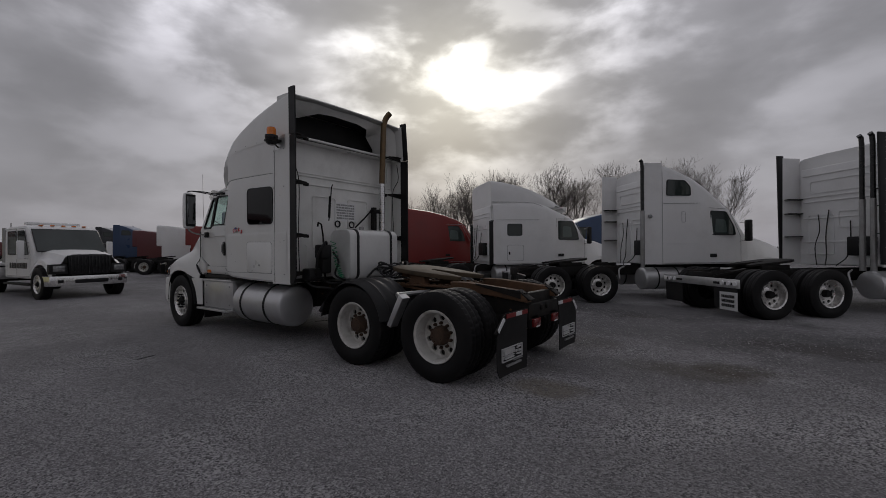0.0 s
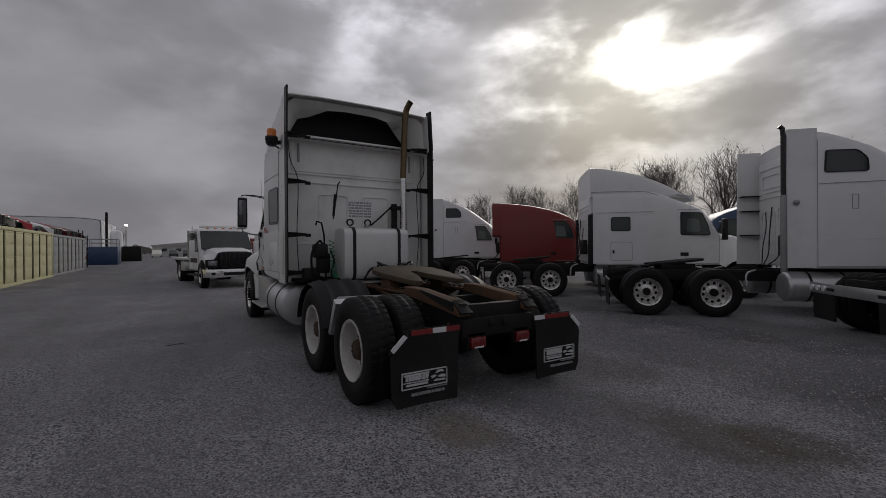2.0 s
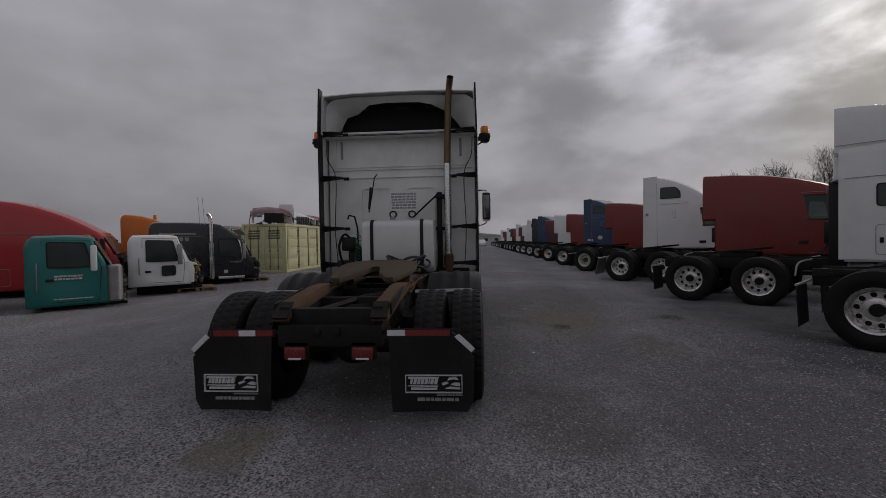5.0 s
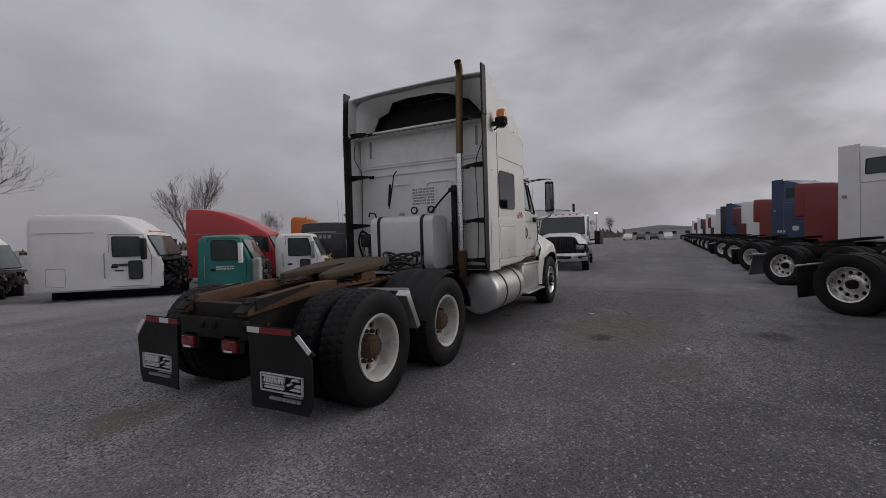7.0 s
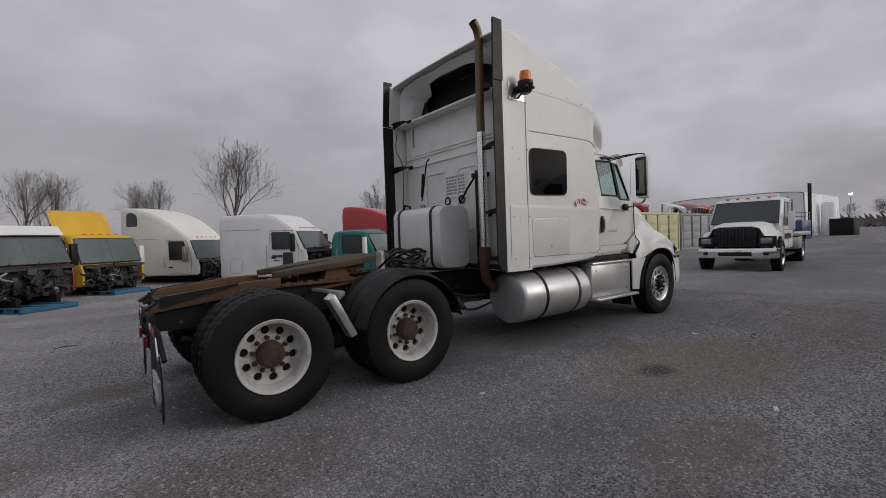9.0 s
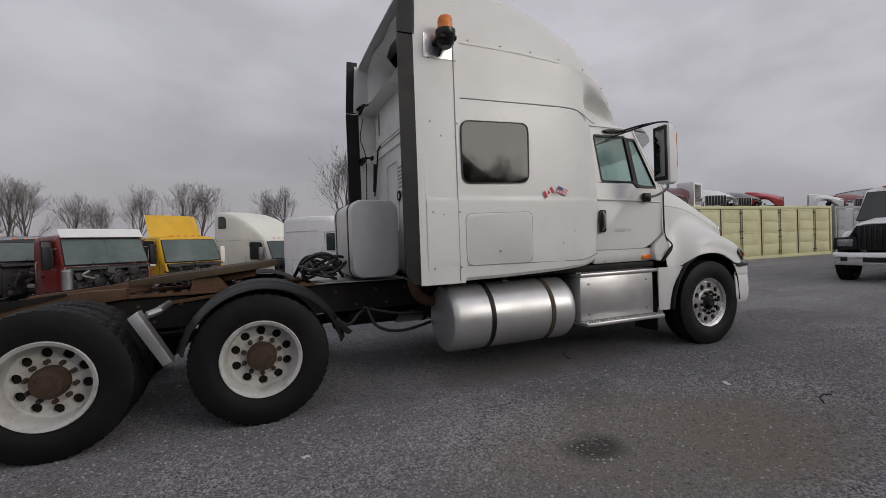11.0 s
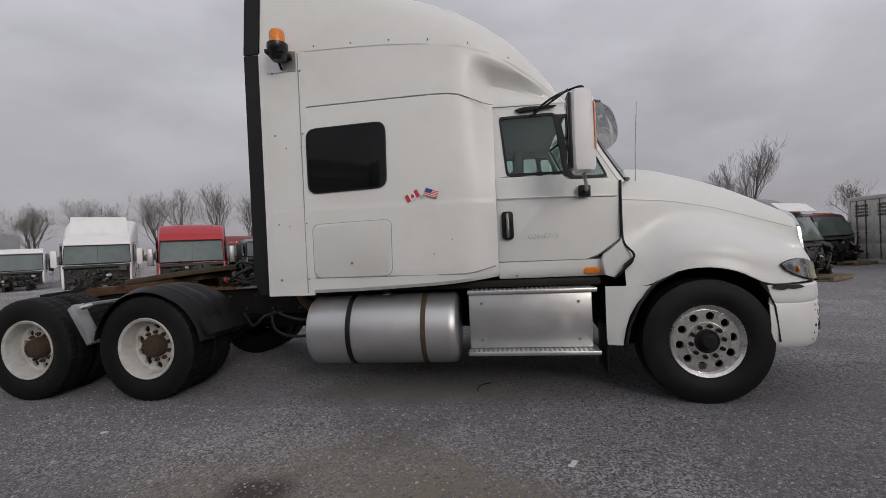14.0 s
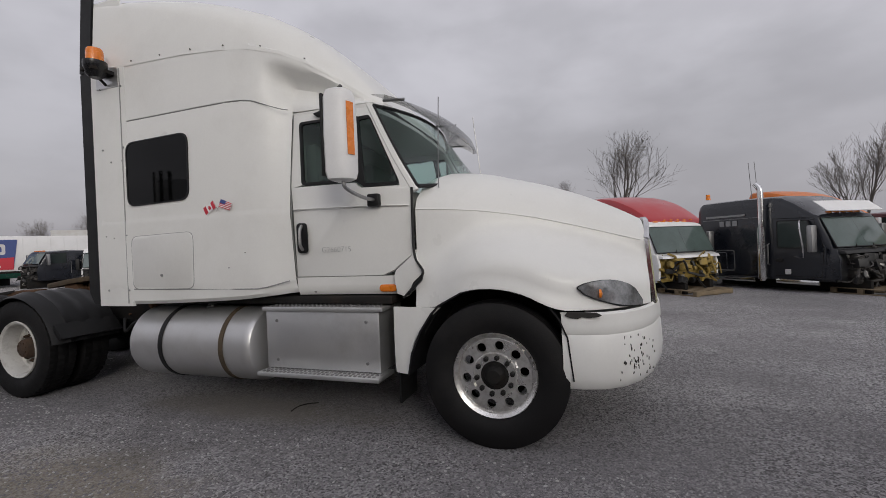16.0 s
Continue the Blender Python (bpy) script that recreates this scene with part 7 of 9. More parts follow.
def junk_mesh(seed, x0, x1, w, z0, z1, n_=30, material="engine_grey", size=0.62):
    """A bared engine bay: pipes, brackets, boxes and hoses in one tangle."""
    rnd = random.Random(seed)
    bm = B()
    for i in range(n_):
        x, y, z = rnd.uniform(x0, x1), rnd.uniform(-w, w), rnd.uniform(z0, z1)
        if rnd.random() < 0.45:
            a, b, c = size * rnd.uniform(0.03, 0.14), size * rnd.uniform(0.04, 0.2), size * rnd.uniform(0.03, 0.16)
            box(bm, (-a, -b, -c), (a, b, c), 0.006, pose(x, y, z, rnd.uniform(-20, 20), rnd.uniform(-20, 20), rnd.uniform(-25, 25)))
        elif rnd.random() < 0.4:
            r = size * rnd.uniform(0.05, 0.14)
            lathe(bm, [(-r * 0.6, r * 0.6), (-r * 0.5, r), (r * 0.5, r), (r * 0.6, r * 0.5)], rnd.choice("xyz"), (x, y, z), 12)
        else:
            p = Vector((x, y, z))
            tube(bm, curve_pts([p, p + Vector((rnd.uniform(-.1, .15), rnd.uniform(-.3, .3), rnd.uniform(-.2, .2))), p + Vector((rnd.uniform(-.1, .15), rnd.uniform(-.45, .45), rnd.uniform(-.35, .2)))], 4), rnd.uniform(0.008, 0.03), 6)
    return bm


def pallet(x, y, rz, material="pallet_wood", z=0.0, label="worn wooden pallet under a salvaged cab"):
    t = thing("pallet", label, "pallet", pose(x, y, z, 0, 0, rz), "pallets under cabs")
    for j in (-0.5, 0, 0.5):
        bm = B()
        box(bm, (-0.6, j - 0.05, 0.02), (0.6, j + 0.05, 0.11), 0.004)
        part("stringer", bm, material, t)
    for i in range(6):
        bm = B()
        box(bm, (-0.6 + i * 0.22, -0.55, 0.11), (-0.5 + i * 0.22, 0.55, 0.13), 0.002)
        part("board", bm, material, t)
    for i in (-0.6, 0.0, 0.5):
        bm = B()
        box(bm, (i, -0.55, 0.0), (i + 0.1, 0.55, 0.02), 0.002)
        part("board", bm, material, t)
    return t


def salvage_cab(label, x, y, head, colour, length, top, roof="sleeper", trim=None, z0=0.22, w=1.12, fire="engine_grey", low=None, zwin=1.22, zhead=1.78, seed=1, open_side=False, wheels=False, base_z=0.0):
    """A cab with its hood gone. x, y: the foot of the screen, mid-width; it faces head."""
    t = thing("salvaged_cab", label, "truck cab", pose(x, y, base_z, 0, 0, head), "row of salvaged cabs")
    L = length
    zh = zhead + 0.10
    if roof == "sleeper":
        # tall at the back, one long curve down to the screen header
        xs = [-L, -L + 0.05, -L + 0.14] + [-L + 0.14 + (L - 0.50) * f for f in (0.15, 0.3, 0.45, 0.6, 0.72, 0.84, 0.93, 1.0)]
        zr = [top - 0.16, top - 0.05, top] + [zh + (top - zh) * (1 - f ** 2.1) for f in (0.15, 0.3, 0.45, 0.6, 0.72, 0.84, 0.93, 1.0)]
    elif roof == "flat":
        xs = [-L, -L + 0.05, -L + 0.16, -L * 0.75, -L * 0.6, -1.35, -1.10, -0.85, -0.62, -0.46, -0.36]
        zr = [top - 0.18, top - 0.06, top - 0.01, top, top, top - 0.02, top - 0.10 * (top - zh), top - 0.38 * (top - zh), top - 0.72 * (top - zh), top - 0.94 * (top - zh), zh]
    else:  # day cab
        xs = [-L, -L + 0.05, -L + 0.13, -0.85, -0.56, -0.42, -0.36]
        zr = [zhead - 0.06, zhead + 0.06, zhead + 0.13, zhead + 0.15, zhead + 0.14, zhead + 0.12, zh]
    xs += [-0.29, -0.17, -0.05]
    zr += [zhead - 0.08, (zhead + zwin) / 2, zwin]
    body = shell(t, colour, xs, zr, w, z0, lambda q: ip(q, [-L, -L + 0.06, -L + 0.15, -1.5, -1.25, 0], [0.945, 0.985, 1.0, 1.0, 0.965, 0.90]))
    glass_m = "pane_pale"
    screen_glass(t, -0.03, zwin + 0.02, -0.33, zhead + 0.02, w * 0.87, w * 0.84, 0.05, glass_m, True, 0.05)
    bm = B()
    for y_ in (-0.42, 0.18):
        tube(bm, [(0.05, y_, zwin + 0.01), (-0.03, y_ + 0.1, zwin + 0.10), (-0.06, y_ + 0.42, zwin + 0.14)], 0.012, 5)
    part("wiper", bm, "frame_black", body)
    for s in T3:
        yd = w * 0.955
        door = [(-1.25, z0 + 0.1), (-0.25, z0 + 0.1), (-0.2, zwin), (-0.40, zhead + 0.04), (-1.25, zhead + 0.06)]
        d = outline(body, door, yd + 0.012, s, "frame_black")
        side_pane(body, [(-1.16, zwin + 0.02), (-0.36, zwin + 0.02), (-0.50, zhead - 0.02), (-1.16, zhead)], yd + 0.012, s, "pane", "door_window")
        if low:
            side_pane(body, [(-0.78, z0 + 0.3), (-0.45, z0 + 0.3), (-0.45, zwin - 0.12), (-0.78, zwin - 0.12)], yd - 0.0, s, "pane", "lower_window")
        bm = B()
        box(bm, (-1.2, min(s * yd, s * (yd + 0.035)), zwin - 0.3), (-1.05, max(s * yd, s * (yd + 0.035)), zwin - 0.24), 0.008)
        part("handle", bm, "black_plastic", d)
        bm = B()
        tube(bm, [(-1.34, s * (w - 0.02), z0 + 0.35), (-1.34, s * (w + 0.035), z0 + 0.38), (-1.34, s * (w + 0.035), zwin + 0.1), (-1.34, s * (w - 0.02), zwin + 0.13)], 0.014, 6)
        part("grab_rail", bm, "steel", body)
        # cowl flank left standing beside the missing hood
        bm = B()
        prism(bm, [(-0.22, z0 + 0.02), (0.04, z0 + 0.06), (0.06, zwin - 0.25), (0.0, zwin - 0.03), (-0.2, zwin)], "y", min(s * w * 0.84, s * w * 0.905), max(s * w * 0.84, s * w * 0.905), 0.015)
        part("cowl_flank", bm, colour, body)
        if L > 2.1:
            bm = B()
            tube(bm, [(q, s * (w + 0.001), zhead + 0.12) for q in (-L + 0.2, -L * 0.7, -1.55)], 0.006, 5)
            part("panel_seam", bm, "print_grey", body)
        if roof != "day" and L > 2.6:
            hp = rrect(-L + 0.42, z0 + 0.15, -L + 0.87, z0 + 0.65, 0.06, 3)
            outline(body, hp, w + 0.002, s, "print_grey", "luggage_door")
    if roof == "sleeper" and trim != "plain":
        for s in T3:
            side_pane(body, [(-L + 0.32, top - 0.72), (-L + 0.78, top - 0.72), (-L + 0.78, top - 0.34), (-L + 0.60, top - 0.22), (-L + 0.36, top - 0.24)], w * 0.992, s, "pane", "upper_window")
    mirror_pair(t, -0.34, zwin, w * 0.93, ("steel", "white_plain", "black_plastic")[seed % 3])
    # scuttle, bulkhead and tangle in front
    bm = B()
    prism(bm, [(-0.12, zwin - 0.02), (0.12, zwin - 0.06), (0.15, zwin - 0.12), (-0.1, zwin - 0.12)], "y", -w * 0.86, w * 0.86, 0.01)
    part("scuttle", bm, "firewall_dark" if fire != "firewall_yellow" else "white_plain", t)
    bm = B()
    box(bm, (-0.10, -w * 0.86, z0), (-0.03, w * 0.86, zwin - 0.1), 0.01)
    part("firewall", bm, "firewall_dark" if fire == "engine_grey" else fire, t)
    tagged(part("engine_bay", junk_mesh(seed, -0.03, 0.22, w * 0.75, z0, zwin - 0.15, 46), "engine_grey" if fire == "engine_grey" else fire, t, "bared pipes and brackets"), kind="stuff")
    tagged(part("hose_tangle", junk_mesh(seed + 50, 0.0, 0.26, w * 0.72, z0, zwin - 0.2, 24), "hose", t), kind="stuff")
    tagged(part("bared_metal", junk_mesh(seed + 90, 0.02, 0.28, w * 0.78, z0 - 0.02, zwin - 0.12, 4, size=0.45), "engine_pale", t), kind="stuff")
    bm = B()
    for s in T3:
        box(bm, (-L + 0.2, s * 0.42 - 0.05, 0.02), (0.3, s * 0.42 + 0.05, z0 + 0.03), 0.01)
    part("cab_sill", bm, "frame_black", t)
    # roof lamps
    zz = zhead + 0.14 if roof == "day" else zhead + 0.13
    xx = -0.48 if roof == "day" else -0.42
    for y_ in (-0.5, -0.25, 0, 0.25, 0.5):
        bm = B()
        box(bm, (xx - 0.05, y_ - 0.04, zz - 0.02), (xx + 0.05, y_ + 0.04, zz + 0.045), 0.01)
        part("roof_lamp", bm, "amber_lens", t, "amber roof marker lamp")
    return t


# ---- the right-hand row of tractors ----
ROW = [
    (-1, "white sleeper tractor with dark swirl decals and twin stacks", "high", "white_plain", RIM_ALU, -136),
    (0, "white high-roof tractor with small upper sleeper window", "high", "white_plain", RIM_ALU, -136),
    (1, "white tractor with smooth sloping roof fairing", "fairing", "white_plain", RIM_ALU, -131),
    (2, "dark red sleeper tractor with flat-backed sleeper", "box", "red_paint", RIM_ALU, -133),
    (3, "white high-roof tractor with small upper window", "high", "white_plain", RIM_WHITE, -133),
    (4, "dark red box-shaped sleeper tractor", "box", "red_paint", RIM_ALU, -133),
    (5, "dark blue aerodynamic sleeper tractor with pale badge", "high", "blue_paint", RIM_ALU, -133),
    (6, "dull red sleeper tractor in the row", "box", "red_paint", RIM_WHITE, -133),
    (7, "white tall-sleeper tractor in the row", "box2", "white_plain", RIM_ALU, -133),
    (8, "deep maroon sleeper tractor in the row", "box", "maroon", RIM_ALU, -133),
    (9, "dark navy sleeper tractor in the row", "high", "blue_paint", RIM_ALU, -133),
    (10, "black-blue high-roof tractor in the row", "high", "navy_paint", RIM_ALU, -133),
    (11, "pale white sleeper tractor in the row", "high", "white_plain", RIM_ALU, -133),
    (12, "white box-sleeper tractor in the row", "box2", "white_plain", RIM_WHITE, -133),
    (13, "maroon sleeper tractor far down the row", "box", "maroon", RIM_ALU, -133),
    (14, "white sleeper tractor far down the row", "high", "white_plain", RIM_ALU, -133),
    (15, "red sleeper tractor far down the row", "box", "red_paint", RIM_ALU, -133),
    (16, "dark tractor far down the row", "box2", "navy_paint", RIM_ALU, -133),
    (18, "white tractor far down the row", "high", "white_plain", RIM_ALU, -133),
    (20, "maroon tractor at the far end of the row", "box", "maroon", RIM_ALU, -133),
    (22, "white tractor at the far end of the row", "high", "white_plain", RIM_ALU, -133),
]
row_things = {}
for k, lab_, style, colour, rims, hd in ROW:
    x = 0.55 + 4.68 * k
    y = -6.65
    row_things[k] = row_tractor(lab_, x, y, hd, style, colour, rims, far=k > 6, stack={-1: (-1.02, -0.80), 0: (-1.165,)}.get(k), label_edges=k == -1, flap="steel" if k in (2,) else ("black" if k < 4 or k % 4 == 1 else ""), lean=-0.25 if k == 2 else 0.05)
row_tractor("blue sleeper tractor parked nose to nose beyond the row", 1.43, -19.38, 43, "box", "blue_paint", RIM_ALU, far=True, flap="")
# decals on the swirl truck, badges on the blue one
t = row_things[-1]
bm = B()
for s in T3:
    for pts in ([(2.2, 1.95), (2.6, 2.05), (2.9, 1.85), (3.3, 1.95), (3.6, 2.15)], [(2.5, 1.75), (3.0, 1.6), (3.4, 1.75), (3.7, 1.7)], [(2.9, 2.3), (3.2, 2.2), (3.5, 2.3)], [(2.4, 2.55), (2.8, 2.5), (3.2, 2.56)]):
        c = curve_pts([(a, s * 1.196, b) for a, b in pts])
        n_ = len(c)
        for i in range(n_ - 1):
            h0, h1 = 0.055 * math.sin(math.pi * i / n_) + 0.006, 0.055 * math.sin(math.pi * (i + 1) / n_) + 0.006
            a, b = c[i], c[i + 1]
            o = Vector((0, s * 0.008, 0))
            bm.faces.new([bm.verts.new(q) for q in (a + o - Vector((0, 0, h0)), b + o - Vector((0, 0, h1)), b + o + Vector((0, 0, h1)), a + o + Vector((0, 0, h0)))])
part("swirl_decal", bm, "print_black", t, "dark blue-black swirl decal", 0)
bm = B()
box(bm, (-1.480, -1.16, 0.19), (-1.462, -0.70, 0.56), 0.002)
pl = part("flap_panel", bm, "print_white", t, "pale lettered mud flap panel", 0)
bm = B()
bars(bm, "x", -1.483, -1.10, 0.24, -0.76, 0.52, 3, 2, 0.003, -1)
tagged(part("print_bar", bm, "print_black", pl, "", 0), kind="stuff")
bm = B()
box(bm, (-1.46, -1.2, 0.65), (-1.44, 1.2, 0.83), 0.004)
lb = part("lamp_bar", bm, "aluminium", t, "dull aluminium lamp bar")
for i in range(3):
    for s in T3:
        bm = B()
        lathe(bm, [(-1.49, 0.045), (-1.46, 0.052)], "x", (0, s * (0.76 + i * 0.17), 0.74), 14)
        part("tail_lamp", bm, "white_lens", lb, "round clear tail lamp")
t = row_things[5]
bm = B()
for s in T3:
    prism(bm, [(3.0 + 0.16 * math.cos(a), 1.5 + 0.12 * math.sin(a)) for a in [2 * math.pi * i / 14 for i in range(14)]], "y", s * 1.199, s * 1.206)
    for q in (2.2, 2.32, 2.46):
        prism(bm, rrect(q, 1.3, q + 0.09, 1.42, 0.01, 1), "y", s * 1.199, s * 1.206)
part("door_badge", bm, "print_white", t, "pale blank badge", 0)

# ---- the left-hand row of salvaged cabs ----
salvage_cab("black long-nose sleeper cab without hood, white visor", 12.28, 7.98, -53, "navy_paint", 3.3, 2.30, "flat", "plain", seed=3, zwin=1.02, zhead=1.68, z0=0.28)
salvage_cab("small white day cab with yellow firewall and no hood", 8.75, 8.08, -51, "white_plain", 1.6, 1.9, "day", seed=6, fire="firewall_yellow", z0=0.30, zwin=1.0, zhead=1.64, low=True)
salvage_cab("faded red high-roof sleeper cab behind the others", 9.36, 10.9, -57, "bright_red", 3.4, 2.92, "sleeper", "plain", seed=5)
salvage_cab("teal day cab without hood, set on the ground", 6.0, 8.32, -49, "teal_paint", 1.55, 1.8, "day", seed=7, z0=0.12, zwin=1.0, zhead=1.60)
salvage_cab("white aerodynamic sleeper cab with plain print on the door", 4.32, 10.21, -48, "white_plain", 3.15, 2.42, "flat", "plain", seed=8, low=True, z0=0.28, zwin=1.2, zhead=1.78)
salvage_cab("cream high-roof sleeper cab without its hood", 1.81, 14.83, -48, "cream_paint", 3.3, 3.0, "sleeper", seed=9, z0=0.3, zwin=0.90, zhead=1.62)
salvage_cab("bright yellow cab with tall roof fairing, no hood", -1.51, 12.74, -52, "yellow_paint", 1.7, 1.95, "day", seed=10, z0=0.30, zwin=0.98, zhead=1.74)
salvage_cab("red and white day cab on a blue pallet", -3.19, 9.75, -53, "red_paint", 1.7, 1.9, "day", seed=11, z0=0.30, zwin=1.08, zhead=1.76)
salvage_cab("bright red sleeper cab with deep visor, no hood", -6.57, 8.84, -54, "bright_red", 2.6, 2.5, "flat", "plain", seed=12, z0=0.35, zwin=1.15, zhead=1.90)
salvage_cab("white high-roof cab with bare engine bay", -10.48, 9.01, -50, "white_plain", 3.0, 2.95, "sleeper", "plain", seed=13, z0=0.35, zwin=1.22, zhead=1.93)
salvage_cab("small white cab with split screen, no hood", -19.22, 13.09, -47, "white_plain", 1.8, 2.1, "day", seed=14, z0=0.30, zwin=0.98, zhead=1.76)
salvage_cab("dark maroon day cab without hood near the containers", 16.35, 12.81, -62, "maroon", 1.7, 2.1, "day", seed=15, z0=0.35, zwin=1.05, zhead=1.75)
salvage_cab("orange high-roof cab behind the black one", 13.99, 11.4, -52, "orange_paint", 2.6, 2.75, "sleeper", "plain", seed=16)
salvage_cab("black stripped cab between two red ones", -5.6, 12.4, -52, "navy_paint", 2.2, 2.0, "flat", "plain", seed=17)
salvage_cab("dull red stripped cab in the second rank", -8.3, 14.6, -52, "red_paint", 2.8, 2.25, "flat", "plain", seed=18)
salvage_cab("green high-roof sleeper cab with bare engine", -29.0, 11.0, -82, "green_paint", 3.0, 3.0, "sleeper", "plain", seed=19, z0=0.45, zwin=1.4, zhead=2.05)
for x, y, rz, c in ((-3.1, 9.6, 37, "pallet_blue"), (-1.4, 12.6, 38, "pallet_blue"), (8.85, 7.95, 39, "pallet_wood"), (12.4, 7.9, 37, "pallet_wood"), (-6.5, 8.7, 36, "pallet_wood"), (16.5, 12.6, 28, "pallet_wood")):
    pallet(x, y, rz, c, 0.0, "blue painted wooden pallet under a salvaged cab" if c == "pallet_blue" else "worn wooden pallet under a salvaged cab")

# ---- fittings of single cabs ----
def cab_named(word):
    return next(o for o in bpy.data.objects if o.name.startswith("salvaged_cab") and o.get("label", "").startswith(word))


c_ = cab_named("bright yellow")
bm = B()
rows = []
for i in range(7):
    f = i / 6
    z = 1.86 + 0.80 * f
    rows.append([(-0.85 - 0.35 * f - 0.25 * u * u, 0.92 * u * (1 - 0.06 * f), z) for u in [j / 4 for j in range(-4, 5)]])
sheet(bm, rows, 0.03)
part("roof_fairing", bm, "yellow_paint", c_, "tall yellow roof wind deflector")
c_ = cab_named("black long-nose")
bm = B()
tube(bm, curve_pts([(-1.42, -1.24, 0.25), (-1.42, -1.24, 1.2), (-1.42, -1.24, 2.3), (-1.44, -1.24, 2.5), (-1.52, -1.26, 2.62)], 4), 0.065, 12)
st = part("exhaust_pipe", bm, "chrome", c_, "bright chrome exhaust stack")
bm = B()
tube(bm, [(-1.42, -1.24, 0.3), (-1.42, -1.24, 1.55)], 0.1, 14)
part("stack_guard", bm, "chrome", st)
bm = B()
sheet(bm, [[(-0.37 + 0.27 * v - 0.06 * u * u, 1.0 * u, 2.09 - 0.24 * v) for u in (-1, -0.5, 0, 0.5, 1)] for v in (0, 0.5, 1)], 0.015)
part("sun_visor", bm, "white_plain", c_, "white drop visor")
for q in (-2.6, -2.42, -2.24):
    bm = B()
    prism(bm, rrect(q, 1.62, q + 0.13, 1.76, 0.01, 1), "y", -1.128, -1.121)
    part("print_square", bm, "print_grey", c_, "pale worn print square", 0)
bm = B()
box(bm, (-3.0, -1.128, 1.86), (-1.9, -1.121, 1.91))
part("print_bar", bm, "print_grey", c_, "pale worn print bar", 0)
bm = B()
box(bm, (-1.0, -1.09, 0.42), (-0.88, -1.08, 0.54))
part("door_label", bm, "print_white", c_, "", 0)
for a, b, y_ in ((-3.0, -1.7, -1.13), (-1.2, -0.3, -1.11)):
    bm = B()
    box(bm, (a, y_, 0.20), (b, y_ + 0.07, 0.30), 0.01)
    part("side_trim", bm, "chrome", c_)
bm = B()
frame_ring(bm, rrect(-2.75, 0.45, -2.2, 1.0, 0.06, 3), rrect(-2.72, 0.48, -2.23, 0.97, 0.05, 3), "y", -1.126, -1.119)
part("luggage_door", bm, "steel", c_)
bm = B()
tube(bm, curve_pts([(-0.6, -1.05, 1.62), (-0.5, -1.38, 1.60), (-0.42, -1.40, 1.0), (-0.5, -1.30, 0.82), (-0.8, -1.06, 0.84)], 4), 0.018, 6)
part("mirror_arm", bm, "chrome", c_, "bent chrome mirror arm")
for q in (-1.75, -1.6):
    bm = B()
    tube(bm, [(q, -1.05, 2.2), (q - 0.05, -1.08, 3.2)], 0.008, 5)
    part("aerial", bm, "steel", c_, "long whip aerial")
bm = B()
lathe(bm, [(2.40, 0.06), (2.55, 0.055)], "z", (-3.1, -0.9, 0), 12)
part("marker_lamp", bm, "amber_lens", c_, "amber roof lamp")
c_ = cab_named("white aerodynamic")
bm = B()
bars(bm, "y", -1.0835, -1.18, 0.92, -0.80, 1.04, 1, 4, 0.004, -1)
bars(bm, "y", -1.0835, -1.12, 0.80, -0.90, 0.86, 1, 5, 0.004, -1)
part("door_print", bm, "print_black", c_, "unreadable dark print on the door", 0)
c_ = cab_named("white high-roof cab")
bm = B()
prism(bm, [(-0.92, 0.0), (0.92, 0.0), (0.84, 1), (-0.84, 1)], "x", -0.02, 0.02)
for v in bm.verts:
    f = v.co.z
    v.co.x += -0.72 - 0.38 * f
    v.co.z = 2.02 + 0.98 * f
df = part("roof_fairing", bm, "white_plain", c_, "upright white wind deflector")
bm = B()
for i in range(8):
    y0 = 0.5 - i * 0.125
    a = Matrix.Translation((-0.925, y0, 2.50)) @ Matrix.Rotation(radians(-21), 4, "Y")
    box(bm, (0.0, -0.035, -0.055), (0.02, 0.035, 0.055), 0, a)
part("print_bar", bm, "print_black", df, "row of dark print bars", 0)
for lab_, colr in (("bright red sleeper cab", "bright_red"), ("white high-roof cab", "white_plain"), ("red and white day", "white_plain"), ("small white cab", "white_plain")):
    c_ = cab_named(lab_)
    zh = {"bright red sleeper cab": 1.95, "white high-roof cab": 1.95, "red and white day": 1.86, "small white cab": 1.85}[lab_]
    bm = B()
    sheet(bm, [[(-0.37 + 0.20 * v - 0.06 * u * u, 0.97 * u, zh + 0.075 + (0.13 if v == 0 else 0.05 if v == 0.5 else 0) - 0.10 * v) for u in (-1, -0.5, 0, 0.5, 1)] for v in (0, 0.5, 1)], 0.02)
    part("sun_visor", bm, colr, c_)
c_ = cab_named("teal day cab")
bm = B()
lathe(bm, [(0.15, 0.12), (0.2, 0.16), (1.0, 0.16), (1.05, 0.12)], "z", (0.05, -0.95, 0), 16)
part("air_cleaner", bm, "steel", c_, "grey upright air cleaner")
bm = B()
bars(bm, "y", -1.078, -1.05, 0.72, -0.55, 0.85, 2, 6, 0.004, -1)
bars(bm, "y", -1.078, -1.15, 0.27, -0.35, 0.31, 1, 7, 0.004, -1)
part("door_print", bm, "print_white", c_, "faint pale print", 0)
c_ = cab_named("red and white day")
bm = B()
lathe(bm, [(0.35, 0.09), (0.38, 0.12), (0.95, 0.12), (1.0, 0.08)], "z", (0.1, -0.98, 0), 14)
part("air_cleaner", bm, "steel", c_, "grey upright air cleaner")


